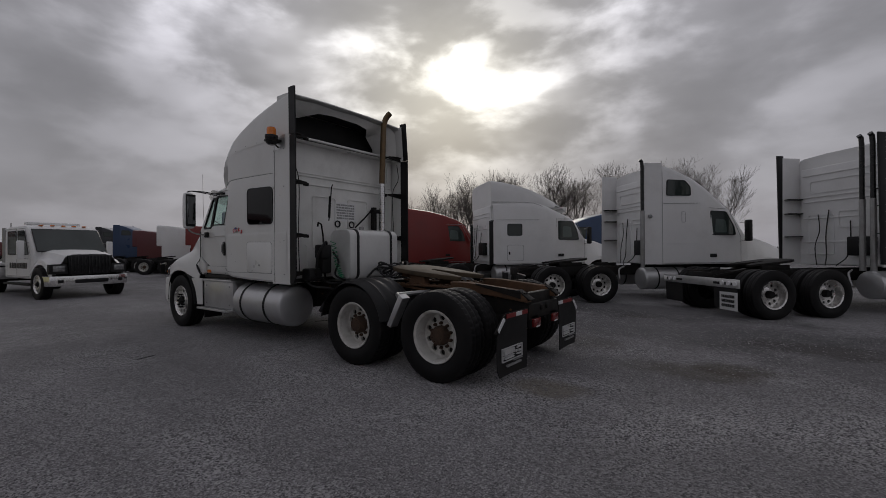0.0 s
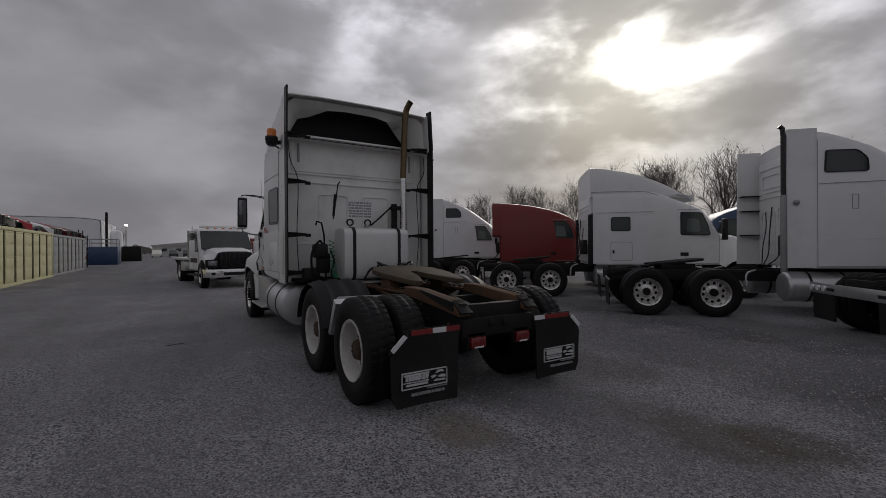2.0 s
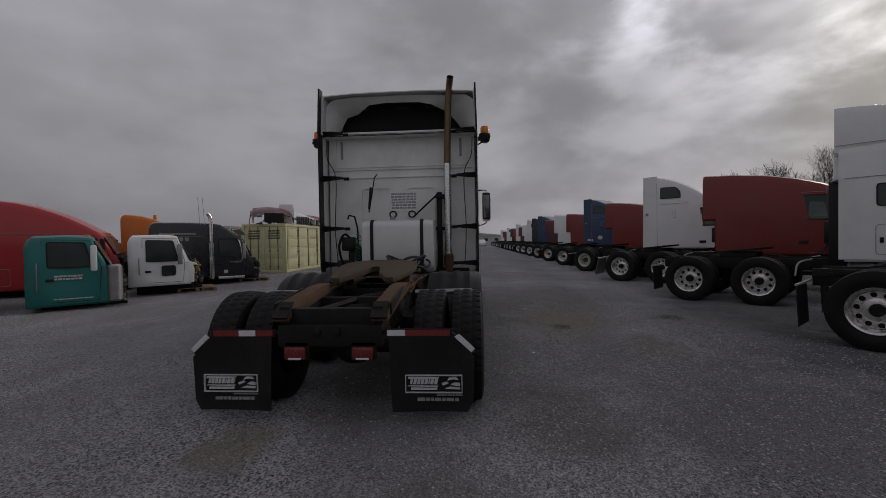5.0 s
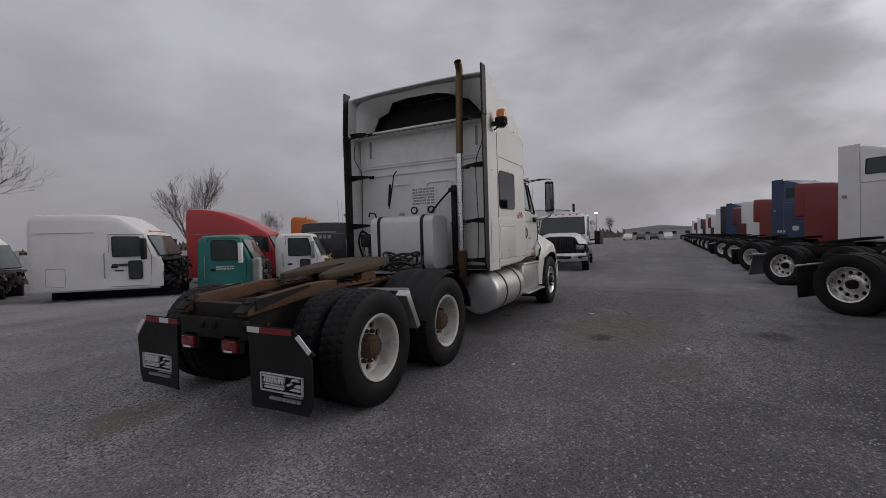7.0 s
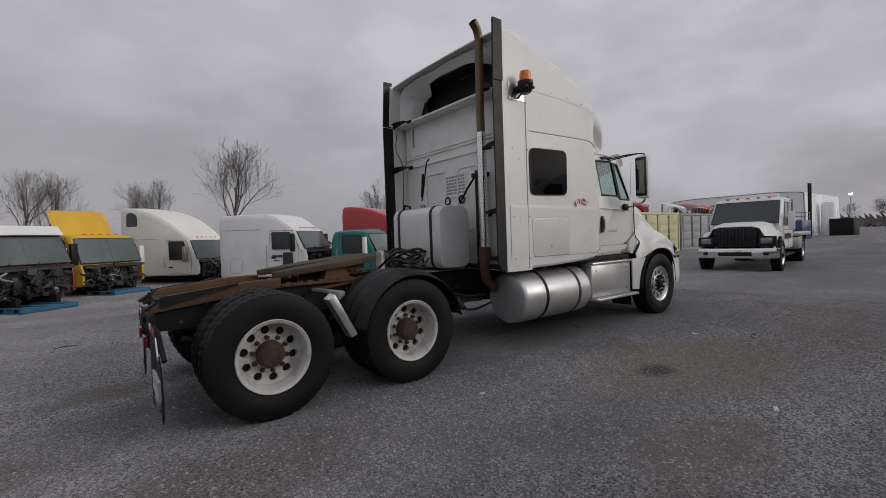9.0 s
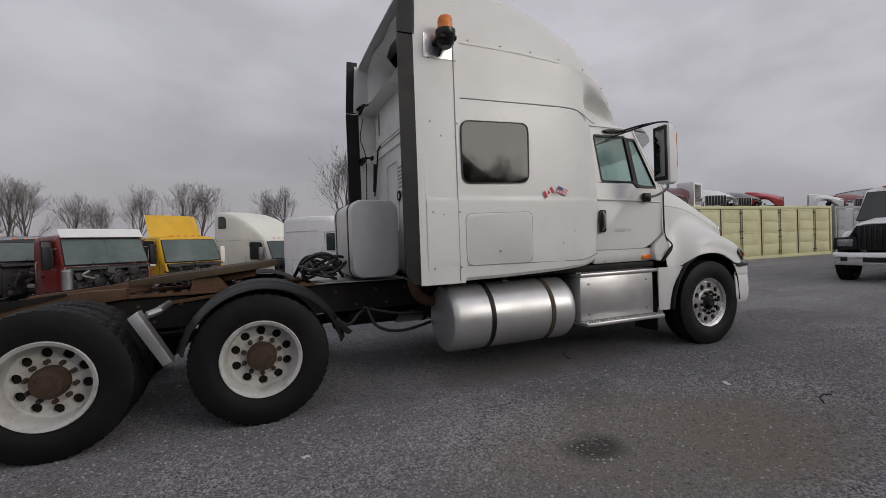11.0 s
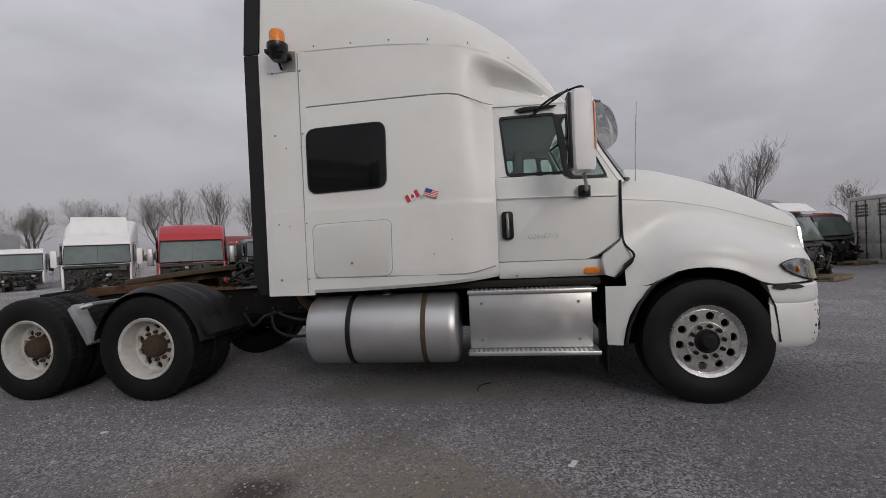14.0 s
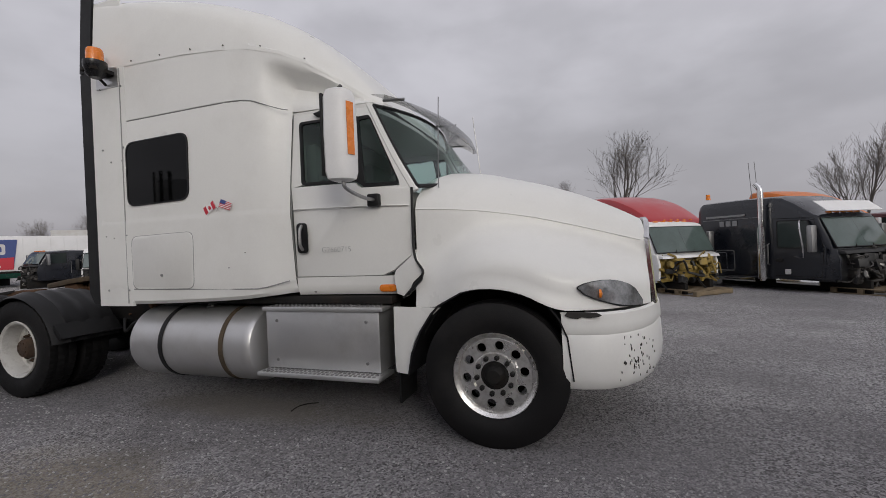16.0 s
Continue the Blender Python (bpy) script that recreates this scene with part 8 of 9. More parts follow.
# ---- containers ----
def container(label, x0, x1, y0, y1, h, colour, doors):
    t = thing("shipping_container", label, "container", pose(x0, y0, 0))
    lx, ly = x1 - x0, y1 - y0
    bm = B()
    box(bm, (0.06, 0.06, 0.1), (lx - 0.06, ly - 0.06, h - 0.06))
    body = part("body", bm, colour, t)
    for (a, b) in (((0, 0), (0.12, 0.12)), ((lx - 0.12, 0), (lx, 0.12)), ((0, ly - 0.12), (0.12, ly)), ((lx - 0.12, ly - 0.12), (lx, ly))):
        bm = B()
        box(bm, (*a, 0.0), (*b, h), 0.01)
        part("corner_post", bm, colour, t)
    for z in (0.0, h - 0.14):
        for a, b in (((0.12, 0.0), (lx - 0.12, 0.1)), ((0.12, ly - 0.1), (lx - 0.12, ly)), ((0.0, 0.12), (0.1, ly - 0.12)), ((lx - 0.1, 0.12), (lx, ly - 0.12))):
            bm = B()
            box(bm, (*a, z), (*b, z + 0.14), 0.008)
            part("edge_beam", bm, colour, t)
    # side doors with pressed panels and lock rods
    wd = (lx - 0.24) / doors
    for k in range(doors):
        for q in (0, 1):
            a = 0.12 + k * wd + 0.10 + q * (wd / 2 - 0.10)
            b = a + wd / 2 - 0.12
            bm = B()
            box(bm, (a, 0.02, 0.17), (b, 0.058, h - 0.17), 0.006)
            d = part("door_leaf", bm, colour, t)
            nz = 4
            hz = (h - 0.5) / nz
            for j in range(nz):
                z0 = 0.22 + j * (hz + 0.02)
                bm = B()
                box(bm, (a + 0.08, 0.005, z0 + 0.03), (b - 0.08, 0.02, z0 + hz - 0.03), 0.006)
                part("pressed_panel", bm, colour, d)
                bm = B()
                box(bm, (a + 0.05, -0.004, z0 + hz - 0.012), (b - 0.05, 0.021, z0 + hz + 0.012), 0.006)
                part("panel_rib", bm, colour, d)
            rx = b - 0.06 if q == 0 else a + 0.06
            bm = B()
            tube(bm, [(rx, -0.012, 0.15), (rx, -0.012, h - 0.15)], 0.014, 6)
            for z in (0.3, 1.0, 1.3, h - 0.35):
                box(bm, (rx - 0.05, -0.02, z), (rx + 0.05, 0.02, z + 0.05))
            part("lock_rod", bm, "box_dark", d)
            bm = B()
            box(bm, (a - 0.012, 0.016, 0.16), (a - 0.002, 0.056, h - 0.16))
            part("door_gap", bm, "box_dark", d, "", 0)
    # end doors
    for q in (0, 1):
        a, b = 0.13 + q * (ly / 2 - 0.13), ly / 2 - 0.01 + q * (ly / 2 - 0.13)
        bm = B()
        box(bm, (0.015, a, 0.16), (0.058, b, h - 0.16), 0.006)
        d = part("end_door", bm, colour, t)
        for j in range(4):
            z0 = 0.22 + j * (h - 0.46) / 4
            bm = B()
            box(bm, (0.004, a + 0.1, z0 + 0.04), (0.015, b - 0.1, z0 + (h - 0.46) / 4 - 0.04), 0.005)
            part("pressed_panel", bm, colour, d)
        for rr in (a + 0.3, b - 0.3):
            bm = B()
            tube(bm, [(-0.012, rr, 0.15), (-0.012, rr, h - 0.15)], 0.018, 6)
            for z in (0.3, 1.1, h - 0.4):
                box(bm, (-0.02, rr - 0.05, z), (0.02, rr + 0.05, z + 0.05))
            part("lock_rod", bm, "box_dark", d)
        bm = B()
        bars(bm, "x", 0.003, a + 0.2, 1.7, b - 0.2, 2.2, 4, 20 + q, 0.002, -1)
        part("print_bar", bm, "box_dark", d, "", 0)
    return t


container("pale yellow-green container with side doors, cabs on top", 16.65, 28.2, 8.3, 10.62, 2.5, "yellow_box", 4)
container("dull grey container with side doors behind the yellow one", 28.75, 40.3, 8.4, 10.72, 2.48, "grey_box", 4)
container("weathered white container with end doors on gravel", 17.55, 23.3, 11.75, 14.05, 2.48, "white_box", 2)


# ---- cabs and hoods stored on the containers ----
def stored_hood(label, x, y, z, head, colour, sc=1.0):
    t = thing("stored_hood", label, "truck hood", pose(x, y, z, 0, 0, head), "parts stored on containers")
    bm = B()
    rows = []
    for i in range(9):
        f = i / 8
        xx = -0.9 * sc + 1.8 * sc * f
        zt = sc * (1.05 - 0.45 * f ** 1.7)
        arch = 0.04 if abs(f - 0.5) > 0.28 else 0.04 + sc * 0.55 * math.sqrt(max(1 - ((f - 0.5) / 0.28) ** 2, 0))
        yt = sc * (0.8 - 0.28 * f)
        h = [(0, zt), (yt, zt - 0.08), (sc * 1.02, min(zt - 0.2, arch + 0.3)), (sc * 1.05, arch)]
        rows.append([(xx, -a, b) for a, b in h[::-1]] + [(xx, a, b) for a, b in h[1:]])
    sheet(bm, rows, 0.02)
    hd = part("hood_shell", bm, colour, t)
    bm = B()
    box(bm, (0.88 * sc, -0.5 * sc, 0.06), (0.95 * sc, 0.5 * sc, 0.58 * sc), 0.02)
    g = part("grille", bm, "steel" if colour != "maroon" else "black_plastic", t)
    for i in range(7):
        bm = B()
        box(bm, (0.95 * sc, -0.46 * sc + i * 0.14 * sc, 0.08), (0.97 * sc, -0.38 * sc + i * 0.14 * sc, 0.55 * sc))
        part("grille_slat", bm, "black_plastic", g)
    for s in T3:
        bm = B()
        box(bm, (0.72 * sc, s * 0.72 * sc - 0.12, 0.35 * sc), (0.86 * sc, s * 0.72 * sc + 0.12, 0.5 * sc), 0.03)
        part("headlamp", bm, "lamp_clear", t)
    bm = junk_mesh(int(x * 7), -0.7, 0.6, 0.7, 0.02, 0.35, 10)
    for s in T3:
        box(bm, (-0.8, s * 0.6 - 0.05, 0.0), (0.8, s * 0.6 + 0.05, 0.08))
    part("under_frame", bm, "frame_black", t)
    return t


stored_hood("maroon truck hood stored on the container", 17.55, 9.48, 2.50, 215, "maroon", 0.95)
stored_hood("white truck hood stored on the container", 20.26, 9.38, 2.50, 240, "white_plain", 0.9)
stored_hood("black truck hood stored on the container", 22.44, 9.48, 2.50, 235, "navy_paint", 0.8)
stored_hood("bright red truck hood with chrome grille, on container", 24.63, 9.48, 2.50, 300, "bright_red", 0.85)
stored_hood("white truck hood on the grey container", 30.23, 9.58, 2.48, 300, "white_plain", 0.8)
stored_hood("red truck hood on the grey container", 32.99, 9.58, 2.48, 240, "red_paint", 0.85)
stored_hood("dull red truck hood on the grey container", 35.84, 9.58, 2.48, 260, "bright_red", 0.8)
stored_hood("maroon truck hood at the grey container's end", 38.69, 9.58, 2.48, 240, "maroon", 0.85)
t = thing("stored_cab_frame", "white door frame panel standing on the container", "truck part", pose(18.85, 9.2, 2.5, 0, 0, 20))
bm = B()
frame_ring(bm, rrect(-0.55, 0.0, 0.55, 1.15, 0.1, 3), rrect(-0.42, 0.1, 0.42, 1.02, 0.08, 3), "y", -0.35, 0.35)
part("frame", bm, "white_plain", t)
bm = B()
box(bm, (-0.42, 0.1, 0.1), (0.42, 0.14, 1.02))
part("panel", bm, "dark", t)

# shelving racks with piled parts beyond the containers
for i, (x, h) in enumerate(((41.8, 3.2), (44.2, 2.8))):
    t = thing("storage_rack", "steel rack piled with salvaged truck parts", "rack", pose(x, 9.5, 0), "parts racks")
    bm = B()
    for a in (-1.0, 1.0):
        for b in (-0.6, 0.6):
            box(bm, (a - 0.04, b - 0.04, 0), (a + 0.04, b + 0.04, h), 0.005)
    for z in (0.3, 1.2, 2.1, h - 0.3):
        box(bm, (-1.04, -0.64, z), (1.04, 0.64, z + 0.06))
    part("rack_frame", bm, "frame_black", t)
    for k, z in enumerate((0.36, 1.26, 2.16)):
        for q in range(2):
            tagged(part("piled_parts", junk_mesh(60 + i * 5 + k + 31 * q, -0.8, 0.8, 0.5, z + 0.1, z + 0.7, 14, size=0.9), ["engine_grey", "red_paint", "white_plain", "engine_pale"][(k + i + q) % 4], t), kind="stuff")

# blue open tank with a rail, white fabric hall, poles
t = thing("blue_tank", "low dark blue steel tank with top rail", "tank", pose(54.0, 8.6, 0))
bm = B()
box(bm, (-1.6, -1.3, 0.0), (1.6, 1.3, 1.9), 0.05)
part("tank_body", bm, "blue_paint", t)
bm = B()
for a in (-1.5, 0, 1.5):
    for b in (-1.2, 1.2):
        tube(bm, [(a, b, 1.9), (a, b, 2.7)], 0.03, 5)
for z in (2.3, 2.7):
    tube(bm, [(-1.5, -1.2, z), (1.5, -1.2, z), (1.5, 1.2, z), (-1.5, 1.2, z), (-1.5, -1.2, z)], 0.03, 5)
part("top_rail", bm, "steel", t)


def hall(x0, x1, y0, y1, h):
    t = thing("storage_hall", "long white fabric-covered storage hall", "building", pose(x0, (y0 + y1) / 2, 0))
    w = (y1 - y0) / 2
    bm = B()
    rows = []
    n_ = 16
    for i in range(n_ + 1):
        a = math.pi * i / n_
        rows.append([(q, -w * math.cos(a), h * min(1.0, 0.93 + 0.09 * math.sin(a)) if 0 < i < n_ else 0.0) for q in np.linspace(0, x1 - x0, 9)])
    sheet(bm, rows, 0.05)
    part("cover", bm, "fabric_white", t, "", 60)
    for q in (0.05, x1 - x0 - 0.05):
        bm = B()
        pts = [(-w * 0.99 * math.cos(math.pi * i / n_), 0.99 * h * min(1.0, 0.93 + 0.09 * math.sin(math.pi * i / n_)) if 0 < i < n_ else 0.0) for i in range(n_ + 1)]
        prism(bm, pts, "x", q - 0.03, q + 0.03)
        part("end_wall", bm, "fabric_white", t, "", 0)
    for q in np.linspace(0, x1 - x0, 9):
        bm = B()
        tube(bm, [(q, -(w + 0.04) * math.cos(math.pi * i / n_), (h + 0.03) * min(1.0, 0.93 + 0.09 * math.sin(math.pi * i / n_)) if 0 < i < n_ else 0.0) for i in range(n_ + 1)], 0.05, 5)
        part("rib", bm, "fabric_white", t)
    return t


hall(66.0, 84.0, 10.0, 26.0, 5.7)
t = thing("twin_stack", "pair of dark upright pipes beside the hall", "pipe", pose(65.2, 9.5, 0))
for q in (0, 0.7):
    bm = B()
    tube(bm, [(q, 0, 0), (q, 0, 6.4)], 0.12, 8)
    part("pipe", bm, "frame_black", t)
t = thing("silo", "pale upright silo at the end of the yard", "silo", pose(72.5, 9.1, 0))
bm = B()
lathe(bm, [(0, 0.75), (3.9, 0.75), (4.25, 0.62), (4.4, 0.15)], "z", (0, 0, 0), 20)
part("silo_body", bm, "fabric_white", t)
t = thing("light_pole", "tall yard light pole with bright lamp", "lamp post", pose(84.0, 8.75, 0))
bm = B()
tube(bm, [(0, 0, 0), (0, 0, 5.7)], [0.11, 0.07], 8)
part("pole", bm, "steel", t)
bm = B()
box(bm, (-0.3, -0.2, 5.55), (0.1, 0.2, 5.8), 0.04)
lm = bpy.data.materials.new("lamp_glow")
lm.use_nodes = True
lm.node_tree.nodes["Principled BSDF"].inputs["Emission Color"].default_value = (1, 0.97, 0.9, 1)
lm.node_tree.nodes["Principled BSDF"].inputs["Emission Strength"].default_value = 6.0
part("lamp_head", bm, lm, t, "lit white lamp head")


# ---- flatbed service truck ----
def flatbed():
    t = thing("flatbed_truck", "white crew-cab flatbed truck with black grille, parked", "truck", pose(14.81, 0.56, 0, 0, 0, 187.0))
    w = 1.02
    for s in T3:
        wheel_at(t, -0.05, s * 0.98, 0.48, s, front=True, tyre=TYRE_FAR)
        for x in (-5.0,):
            wheel_at(t, x, s * 0.98, 0.48, s, rim=RIM_ALU, tyre=TYRE_FAR)
            wheel_at(t, x, s * 0.68, 0.48, s, inner=True, tyre=TYRE_FAR)
    # front at about +0.75, screen foot at -0.65, crew cab back at -3.0
    xs = [-3.0, -2.95, -2.0, -1.5, -1.3, -1.15, -0.95, -0.75, -0.6]
    zr = [2.32, 2.38, 2.40, 2.39, 2.35, 2.26, 2.00, 1.74, 1.50]
    body = shell(t, "white_plain", xs, zr, w, 0.62, None, "cab_body", "", 0.03, 0.14)
    screen_glass(t, -0.58, 1.52, -1.18, 2.26, 0.95, 0.90, 0.06, "pane", False, 0.12)
    for s in T3:
        side_pane(body, [(-1.85, 1.42), (-0.98, 1.42), (-1.3, 2.2), (-1.85, 2.2)], w, s, "pane", "door_window")
        side_pane(body, [(-2.75, 1.42), (-2.0, 1.42), (-2.0, 2.2), (-2.75, 2.2)], w, s, "pane", "door_window")
        outline(body, [(-1.95, 0.7), (-0.85, 0.7), (-0.85, 1.4), (-1.25, 2.28), (-1.95, 2.28)], w + 0.002, s)
        outline(body, [(-2.85, 0.7), (-1.97, 0.7), (-1.97, 2.28), (-2.85, 2.28)], w + 0.002, s)
        bm = B()
        bars(bm, "y", s * (w + 0.004), -2.6, 0.9, -1.1, 1.2, 1, 12, 0.003, s)
        part("door_print", bm, "print_black", body, "", 0)
        bm = B()
        tube(bm, [(-2.9, s * 0.9, 2.35), (-2.9, s * 0.9, 2.52)], 0.02, 5)
        part("roof_post", bm, "steel", body)
    mirror_pair(t, -0.95, 1.35, w, "white_plain")
    # hood with separate grille and lamps
    bm = B()
    rows = []
    for i in range(9):
        f = i / 8
        x = -0.7 + 1.38 * f
        zt = 1.58 - 0.15 * f ** 2
        ax = abs(x + 0.05)
        arch = 0.72 if ax > 0.56 else 0.48 + math.sqrt(0.62 ** 2 - ax * ax)
        yt = 0.80 - 0.16 * f
        h = [(0, zt), (yt * 0.7, zt - 0.01), (yt, zt - 0.08), (yt + 0.08, zt - 0.24), (1.04 - 0.06 * f, arch + 0.14), (1.08 - 0.08 * f, arch)]
        rows.append([(x, -a, b) for a, b in h[::-1]] + [(x, a, b) for a, b in h[1:]])
    sheet(bm, rows, 0.02)
    part("hood", bm, "white_plain", t, "white sloped hood", 32)
    bm = B()
    prism(bm, [(-0.60, 1.38), (0.60, 1.38), (0.55, 0.78), (-0.55, 0.78)], "x", 0.66, 0.74, 0.015)
    g = part("grille", bm, "black_plastic", t, "large black grille")
    for i in range(12):
        bm = B()
        y = -0.52 + i * 0.0945
        box(bm, (0.735, y - 0.012, 0.81), (0.76, y + 0.012, 1.35), 0.003)
        part("grille_slat", bm, "black_gloss", g)
    for s in T3:
        bm = B()
        prism(bm, [(s * 0.60, 1.12), (s * 1.04, 1.10), (s * 1.05, 0.80), (s * 0.57, 0.80)], "x", 0.5, 0.70, 0.02)
        lp = part("lamp_housing", bm, "black_plastic", t)
        bm = B()
        box(bm, (0.69, min(s * 0.66, s * 0.96), 0.88), (0.72, max(s * 0.66, s * 0.96), 1.06), 0.015)
        part("headlamp", bm, "lamp_clear", lp, "square clear headlamp")
    bm = B()
    prism(bm, [(0.3, 1.12), (0.72, 1.05), (0.84, 0.7), (0.84, -0.7), (0.72, -1.05), (0.3, -1.12), (0.3, -0.95), (0.6, -0.9), (0.6, 0.9), (0.3, 0.95)], "z", 0.42, 0.74, 0.02)
    bp_ = part("bumper", bm, "chrome", t, "bright steel bumper with dark inserts")
    bm = B()
    box(bm, (0.84, -0.45, 0.50), (0.852, 0.45, 0.62), 0.004)
    for s in T3:
        box(bm, (0.80, s * 0.78 - 0.09, 0.52), (0.828, s * 0.78 + 0.09, 0.62), 0.004)
    part("bumper_insert", bm, "black_plastic", bp_)
    # roof lamps and light bar
    bm = B()
    for y in (-0.6, -0.3, 0, 0.3, 0.6):
        box(bm, (-1.38, y - 0.05, 2.38), (-1.26, y + 0.05, 2.42), 0.01)
    part("roof_lamp", bm, "amber_lens", t)
    bm = B()
    box(bm, (-2.3, -0.75, 2.44), (-2.0, 0.75, 2.54), 0.03)
    part("light_bar", bm, "white_plain", t, "low white roof light bar")
    bm = B()
    box(bm, (-1.155, -0.42, 2.13), (-1.128, 0.02, 2.19))
    part("screen_print", bm, "print_grey", t, "pale sun strip print", 0)
    # frame, deck, headboard, boxes
    bm = B()
    for s in T3:
        box(bm, (-6.4, s * 0.4 - 0.04, 0.66), (0.6, s * 0.4 + 0.04, 0.88))
    tube(bm, [(-0.05, -0.9, 0.48), (-0.05, 0.9, 0.48)], 0.06, 8)
    tube(bm, [(-5.0, -0.9, 0.48), (-5.0, 0.9, 0.48)], 0.08, 8)
    box(bm, (-0.6, -0.4, 0.5), (0.5, 0.4, 1.1), 0.04)
    part("frame", bm, "frame_black", t)
    bm = B()
    box(bm, (-6.6, -1.22, 1.02), (-3.15, 1.22, 1.14), 0.02)
    part("deck", bm, "aluminium", t, "flat aluminium deck")
    bm = B()
    for x in (-6.2, -5.4, -4.6, -3.8):
        box(bm, (x, -1.1, 0.88), (x + 0.08, 1.1, 1.02))
    part("deck_beam", bm, "frame_black", t)
    for s in T3:
        bm = B()
        tube(bm, [(-3.2, s * 1.0, 1.14), (-3.2, s * 1.0, 2.35)], 0.05, 8)
        part("stake", bm, "steel", t)
        bm = B()
        box(bm, (-4.3, min(s * 0.6, s * 1.15), 0.55), (-3.3, max(s * 0.6, s * 1.15), 0.98), 0.02)
        part("tool_box", bm, "aluminium", t)
        bm = B()
        box(bm, (-3.0, min(s * 0.8, s * 1.08), 0.40), (-0.8, max(s * 0.8, s * 1.08), 0.46), 0.01)
        part("side_step", bm, "black_plastic", t)
        bm = B()
        box(bm, (-5.75, min(s * 0.55, s * 1.1), 0.3), (-5.73, max(s * 0.55, s * 1.1), 0.9))
        part("mud_flap", bm, "flap_rubber", t)
    bm = B()
    tube(bm, [(-3.2, -1.0, 2.3), (-3.2, 1.0, 2.3)], 0.05, 8)
    for y in (-0.6, -0.2, 0.2, 0.6):
        tube(bm, [(-3.2, y, 1.14), (-3.2, y, 2.3)], 0.03, 6)
    part("headboard", bm, "aluminium", t)
    return t


flatbed()


# ---- trailers and far yard ----
def box_trailer(label, x, y, rz, lx, ly, h, colour, z0=1.1):
    t = thing("box_trailer", label, "trailer", pose(x, y, 0, 0, 0, rz))
    bm = B()
    box(bm, (0, -ly / 2, z0), (lx, ly / 2, h), 0.03)
    body = part("box", bm, colour, t)
    for s in T3:
        for i in range(int(lx / 0.6)):
            bm = B()
            box(bm, (0.1 + i * 0.6, min(s * ly / 2, s * (ly / 2 + 0.012)), z0 + 0.12), (0.14 + i * 0.6, max(s * ly / 2, s * (ly / 2 + 0.012)), h - 0.12))
            part("side_post", bm, colour, body, "", 0)
    bm = B()
    box(bm, (0, -ly / 2, z0 - 0.12), (lx, ly / 2, z0), 0.01)
    for s in T3:
        box(bm, (lx - 2.6, s * 0.5 - 0.1, 0.6), (lx - 0.3, s * 0.5 + 0.1, z0))
        box(bm, (2.2, s * 0.7 - 0.06, 0.0), (2.35, s * 0.7 + 0.06, z0))
    part("under_frame", bm, "frame_black", t)
    for s in T3:
        for q in (lx - 2.0, lx - 0.75):
            wheel_at(t, q, s * 1.02, 0.505, s, rim=RIM_ALU, tyre=TYRE_FAR)
    return t


tr = box_trailer("white box trailer with a blue and red sign panel", -27.6, 9.0, 62, 7.5, 2.5, 2.95, "white_plain", 0.95)
bm = B()
prism(bm, [(0.3, 1.05), (3.9, 1.05), (4.1, 2.75), (0.3, 2.75)], "y", -1.285, -1.262)
sg = part("sign_panel", bm, "print_blue", tr, "dark blue sign panel", 0)
bm = B()
prism(bm, [(0.3, 1.05), (3.9, 1.05), (3.95, 1.75), (0.3, 1.45)], "y", -1.292, -1.286)
part("red_band", bm, "print_red", sg, "red band", 0)
bm = B()
for i in range(4):
    frame_ring(bm, rrect(0.6 + i * 0.8, 1.9, 1.2 + i * 0.8, 2.5, 0.1, 2), rrect(0.75 + i * 0.8, 2.05, 1.05 + i * 0.8, 2.35, 0.05, 2), "y", -1.292, -1.286)
bars(bm, "y", -1.293, 0.7, 1.15, 3.4, 1.32, 1, 31, 0.004, -1)
part("white_shapes", bm, "print_white", sg, "plain white shapes", 0)
box_trailer("long white box trailer behind the salvaged cabs", -34.0, 20.5, 132, 13.0, 2.55, 3.95, "white_box", 1.1)
salvage_cab("black bonneted truck wreck beside the sign trailer", -22.0, 11.2, -100, "navy_paint", 2.2, 2.0, "flat", "plain", seed=21, z0=0.4, zwin=1.3, zhead=1.85)
salvage_cab("dark wrecked cab among parts near trailers", -25.0, 8.2, -60, "navy_paint", 2.2, 1.9, "flat", "plain", seed=22, z0=0.3)
salvage_cab("red and white wreck at the yard's edge", -23.5, 16.0, -60, "red_paint", 2.2, 2.1, "day", seed=23, z0=0.35)

# far office building, sheds, cars
t = thing("office_building", "long low pale building with shallow grey roof", "building", pose(112, 0, 0))
bm = B()
box(bm, (0, -9, 0), (12, 6, 2.5))
wl = part("wall", bm, "beige_wall", t)
bm = B()
prism(bm, [(-9.3, 2.5), (6.3, 2.5), (6.3, 2.65), (-2.0, 3.45), (-9.3, 2.75)], "x", -0.4, 12.4)
part("roof", bm, "brown_roof", t)
for i in range(5):
    bm = B()
    box(bm, (-0.08, -8 + i * 2.8, 1.2), (0.02, -7.0 + i * 2.8, 1.9))
    wn = part("window", bm, "pane", wl)
    bm = B()
    box(bm, (-0.12, -8.1 + i * 2.8, 1.12), (0.0, -6.9 + i * 2.8, 1.2))
    part("sill", bm, "white_plain", wn)
